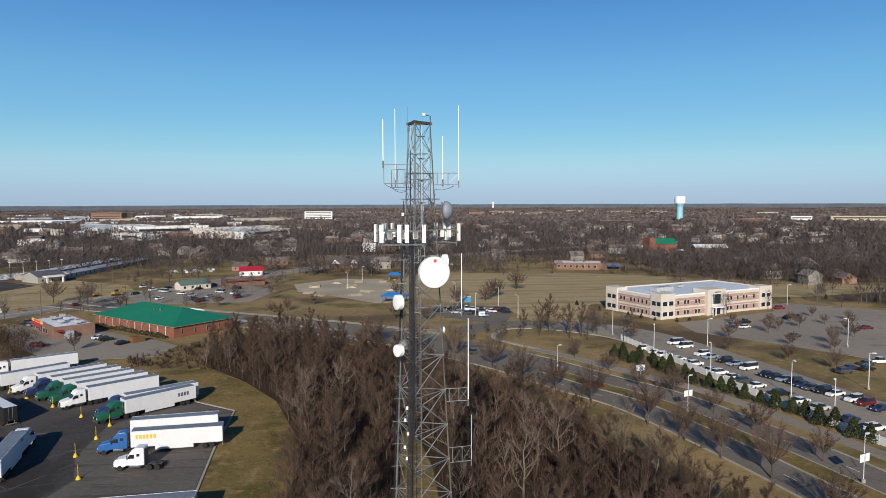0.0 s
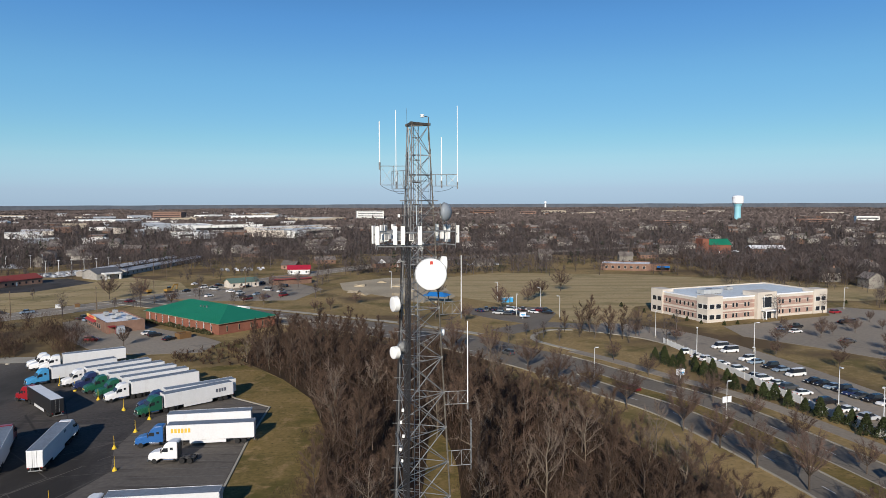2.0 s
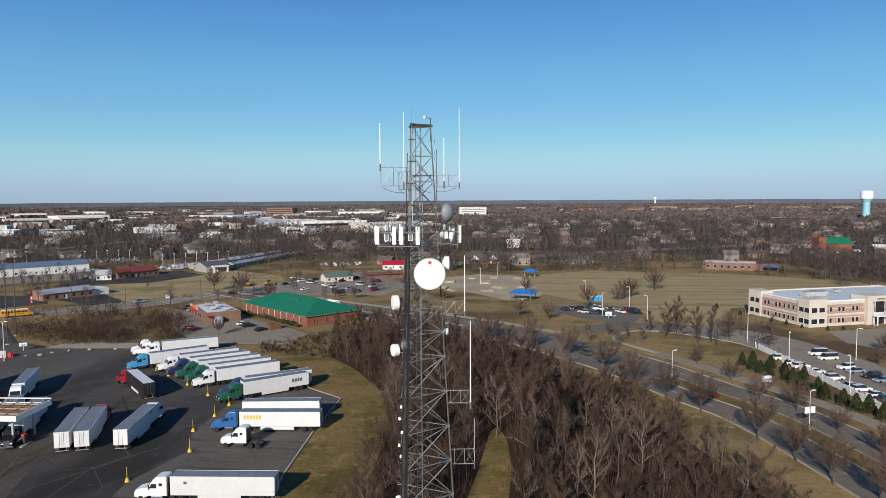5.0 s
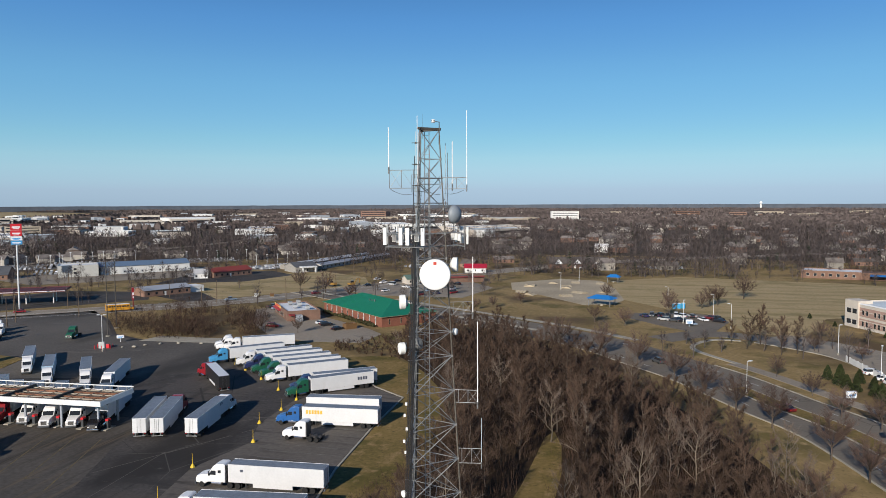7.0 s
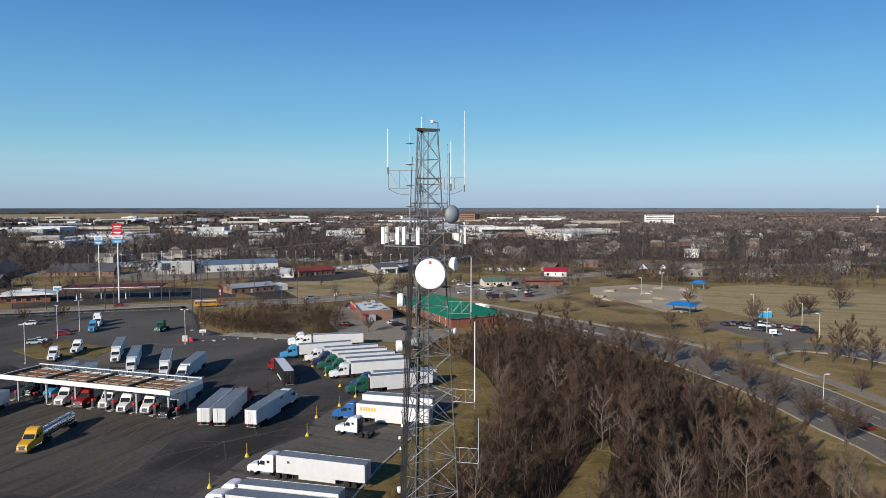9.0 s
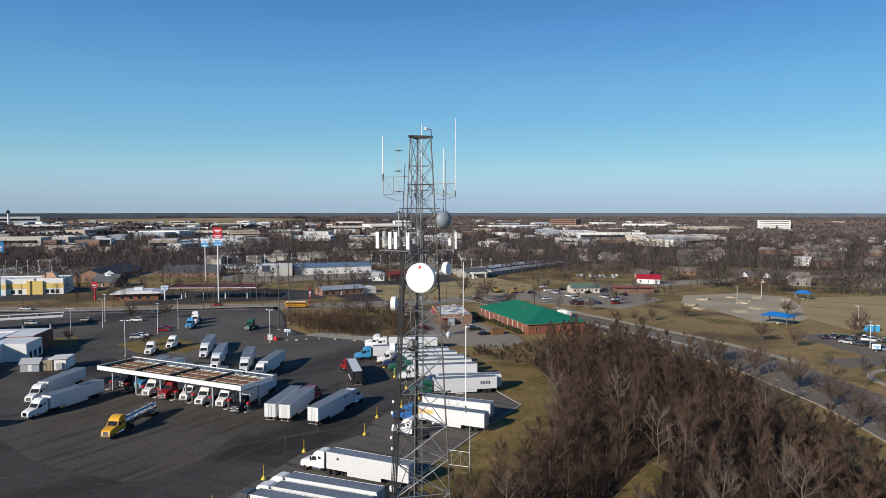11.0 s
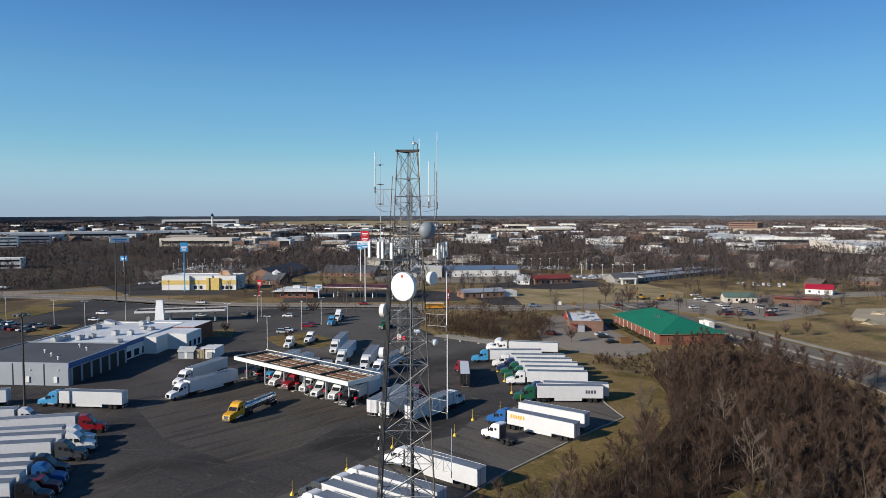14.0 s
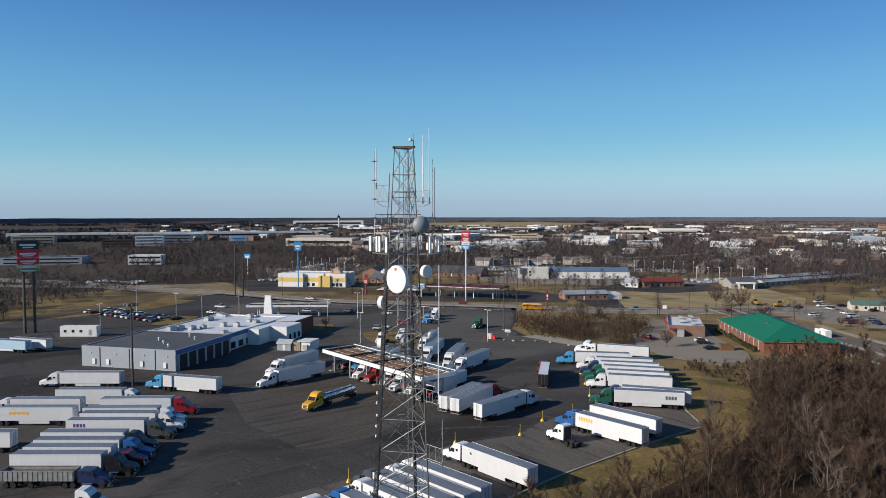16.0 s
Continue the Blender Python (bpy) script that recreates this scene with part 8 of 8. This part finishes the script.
def far_crown(m, x, y, h, n, w, q):
    """A bare tree seen from afar: a stem and a rounded haze of twigs."""
    m.face((x - w, y, 0), (x + w, y, 0), (x, y, h * 0.7))
    for _ in range(n):
        a, t = q.uniform(0, 6.283), q.random()
        rad = h * 0.34 * math.sqrt(q.random()) * math.sin(math.pi * (0.2 + 0.65 * t))
        d = Vector((math.cos(a) * 0.75, math.sin(a) * 0.75, q.uniform(0.1, 1.2))).normalized()
        s = Vector((-math.sin(a), math.cos(a), q.uniform(-0.4, 0.4))) * w * q.uniform(0.6, 1.3)
        p = Vector((x + math.cos(a) * rad, y + math.sin(a) * rad, h * (0.12 + 0.68 * t)))
        m.face(p - s, p + s, p + d * h * q.uniform(0.16, 0.32))


q = random.Random(9)
m, ev = M(), M()
count = 0
homes_near = {}
for hx, hy in home:
    homes_near.setdefault((int(hx // 40), int(hy // 40)), []).append((hx, hy))
while count < 12600:
    a = radians(q.uniform(30, 186))
    r = 330 + 1150 * q.random() ** 1.2
    x, y = 30 + r * math.cos(a), 15 + r * math.sin(a)
    dens = noise.noise((x * 0.006, y * 0.006, 0.0))
    belt = math.degrees(a) > 122
    if not free(x, y, 12) or dens < (-0.05 if math.degrees(a) > 152 else -0.3 if belt and r < 900 else -0.1 if belt else -0.45):
        continue
    near_home = [p for i in (-1, 0, 1) for j in (-1, 0, 1) for p in homes_near.get((int(x // 40) + i, int(y // 40) + j), ())]
    if any(-6 < (p[0] + 5 - x) * math.cos(a) + (p[1] + 4 - y) * math.sin(a) < 26 and abs((p[1] + 4 - y) * math.cos(a) - (p[0] + 5 - x) * math.sin(a)) < 9 for p in near_home):
        continue
    count += 1
    h = q.uniform(7, 14)
    if q.random() < 0.035:
        for _ in range(45):
            t = q.random()
            b = q.uniform(0, 6.283)
            rad = h * 0.28 * (1.02 - t) * q.uniform(0.5, 1)
            c = Vector((x + rad * math.cos(b), y + rad * math.sin(b), h * (0.08 + 0.95 * t)))
            u = Vector((math.cos(b), math.sin(b), -0.5)) * h * 0.09
            w_ = Vector((-math.sin(b), math.cos(b), 0)) * h * 0.06
            ev.face(c - w_, c + w_, c + u)
    else:
        far_crown(m, x, y, h * (0.85 if math.degrees(a) > 150 else 1.12), 50 if r < 600 else 34 if r < 900 else 18, 0.17 if r < 600 else 0.29 if r < 900 else 0.58, q)
for _ in range(900):
    x, y = q.uniform(-980, -395), q.uniform(90, 640)
    if inside(x, y, [(-660, 110), (-455, 150), (-430, 330), (-520, 600), (-960, 560), (-960, 160)]) and noise.noise((x * 0.012, y * 0.012, 2.0)) > -0.2:
        far_crown(m, x, y, q.uniform(7, 13), 36, 0.28, q)
tagged(part("far_trees", m, far_tree), "thousands of bare brown trees among the far houses", "trees", "", "stuff")
tagged(part("far_evergreens", ev, far_pine), "scattered dark evergreens among the far trees", "trees", "", "stuff")
m = M()
for k in range(2600):                                           # ragged tree lines, one behind another
    a = radians(q.uniform(26, 192))
    r = 1300 + 3350 * q.random()
    x, y = 30 + r * math.cos(a), 15 + r * math.sin(a)
    if noise.noise((x * 0.0015, y * 0.0015, 3.0)) < (0.05 if math.degrees(a) > 128 and r > 1900 else -0.5):
        continue
    if inside(x, y, AIRFIELD):
        continue
    turn = a + math.pi / 2 + q.uniform(-0.7, 0.7)
    c, s = math.cos(turn), math.sin(turn)
    n = q.randrange(14, 34)
    h = q.uniform(6, 11)
    for i in range(n):
        t = (i - n / 2) * 5.5
        px, py_ = x + c * t + q.uniform(-8, 8), y + s * t + q.uniform(-8, 8)
        w = q.uniform(3.5, 6.5)
        hh = h * q.uniform(0.75, 1.2)
        m.face((px - c * w, py_ - s * w, 0), (px + c * w, py_ + s * w, 0), (px + c * w * 0.55, py_ + s * w * 0.55, hh * 0.8), (px + c * q.uniform(-1, 1), py_ + s * q.uniform(-1, 1), hh), (px - c * w * 0.6, py_ - s * w * 0.6, hh * 0.75))
tagged(part("horizon_trees", m, far_tree), "bare woods merging towards the horizon", "trees", "", "stuff")

# brush strip beside the truck lot entrance
STRIP = [(-134, 207), (-98, 214), (-100, 236), (-116, 258), (-138, 268), (-160, 262), (-178, 240), (-152, 216)]
setting("strip_floor", slab(STRIP, 0.03), grass_dry, "rough dry grass under the brush strip", "ground")
m = M()
for k in range(1900):
    x, y = q.uniform(-184, -94), q.uniform(203, 273)
    edge_x, edge_y = x + 7 * noise.noise((x * 0.08, y * 0.08, 5.0)), y + 7 * noise.noise((x * 0.08, y * 0.08, 9.0))
    if inside(edge_x, edge_y, STRIP) and noise.noise((x * 0.05, y * 0.05, 1.0)) > -0.32:
        if k % 5:
            thicket(m, x, y, q.uniform(1.4, 4.2), 24, 0.03, q, 0.8)
        else:
            far_crown(m, x, y, q.uniform(5.0, 9.0), 70, 0.06, q)
for k in range(420):
    x, y = q.uniform(-75, -28), q.uniform(196, 242)
    if inside(x, y, [(-70, 212), (-62, 200), (-46, 198), (-30, 186), (-24, 196), (-38, 226), (-50, 236), (-56, 224)]):
        thicket(m, x, y, q.uniform(0.9, 2.8), 30, 0.05, q, 0.7)
for k in range(700):
    x, y = q.uniform(170, 420), q.uniform(345, 520)
    if (y - 345) > 0.25 * (x - 170) - 20 and free(x, y, 8) and not inside(x, y, [(170, 300), (260, 330), (420, 300), (420, 350), (170, 350)]):
        thicket(m, x, y, q.uniform(5, 10), 34, 0.09, q, 0.5)
tagged(part("brush_strip", m, brush_mat), "dense leafless brush along the lot and behind the office", "brush", "", "stuff")

m = M()                                                         # single trees about the shops, lots and main road
placed = 0
while placed < 760:
    x, y = q.uniform(-520, 330), q.uniform(215, 560)
    near_road = min((p.x - x) ** 2 + (p.y - y) ** 2 for p in arterial[::3])
    if near_road < 15 ** 2 or any(inside(x, y, p) for p in (LOT, WOODS, OFFICE_LOT)) or inside(x, y, [(-40, 235), (90, 240), (210, 310), (300, 330), (150, 430), (-40, 425)]) or inside(x, y, [(-125, 215), (-50, 205), (-30, 260), (-70, 300), (-125, 290)]):
        continue
    if inside(x, y, [(-205, 335), (-165, 300), (-135, 340), (-112, 372), (-128, 408), (-170, 440), (-215, 400)]) and q.random() < 0.9:
        continue
    placed += 1
    h = q.uniform(5, 12)
    m.tube((x, y, 0), (x, y, h * 0.6), 0.16, 0.06, 4, False)
    for _ in range(150):
        a, t = q.uniform(0, 6.283), q.random()
        z = h * (0.3 + 0.5 * t)
        rad = h * 0.3 * math.sqrt(q.random()) * math.sin(math.pi * (0.25 + 0.6 * t))
        d = Vector((math.cos(a) * 0.7, math.sin(a) * 0.7, q.uniform(0.3, 1.2))).normalized()
        s = Vector((-math.sin(a), math.cos(a), 0)) * q.uniform(0.035, 0.075)
        p = Vector((x + math.cos(a) * rad * 0.6, y + math.sin(a) * rad * 0.6, z))
        m.face(p - s, p + s, p + d * h * q.uniform(0.14, 0.26))
OFFICE_BELT = [(172, 345), (235, 335), (300, 345), (480, 420), (360, 580), (190, 480)]
for _ in range(900):
    x, y = q.uniform(165, 480), q.uniform(330, 580)
    if inside(x, y, OFFICE_BELT):
        far_crown(m, x, y, q.uniform(8, 14), 80, 0.12, q)
tagged(part("roadside_trees", m, far_tree), "bare brown trees standing about the roads and shops", "trees", "", "stuff")

# horizon backdrop: woods tinted blue-grey, distance haze put into the colour
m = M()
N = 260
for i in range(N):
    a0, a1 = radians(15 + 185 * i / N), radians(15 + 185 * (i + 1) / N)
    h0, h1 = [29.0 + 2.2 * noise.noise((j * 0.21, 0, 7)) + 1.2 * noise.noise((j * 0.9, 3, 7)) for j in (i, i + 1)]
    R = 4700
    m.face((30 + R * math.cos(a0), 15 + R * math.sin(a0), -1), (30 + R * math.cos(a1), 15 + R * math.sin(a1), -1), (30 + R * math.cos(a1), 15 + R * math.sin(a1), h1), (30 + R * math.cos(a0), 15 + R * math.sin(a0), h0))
setting("backdrop", m, pmat("hazy horizon woods", (0.075, 0.09, 0.115), 0.95, scale=0.01, fine=0.05, col2=(0.105, 0.12, 0.145)), "wooded horizon line with blue-grey haze in its colour", "backdrop")
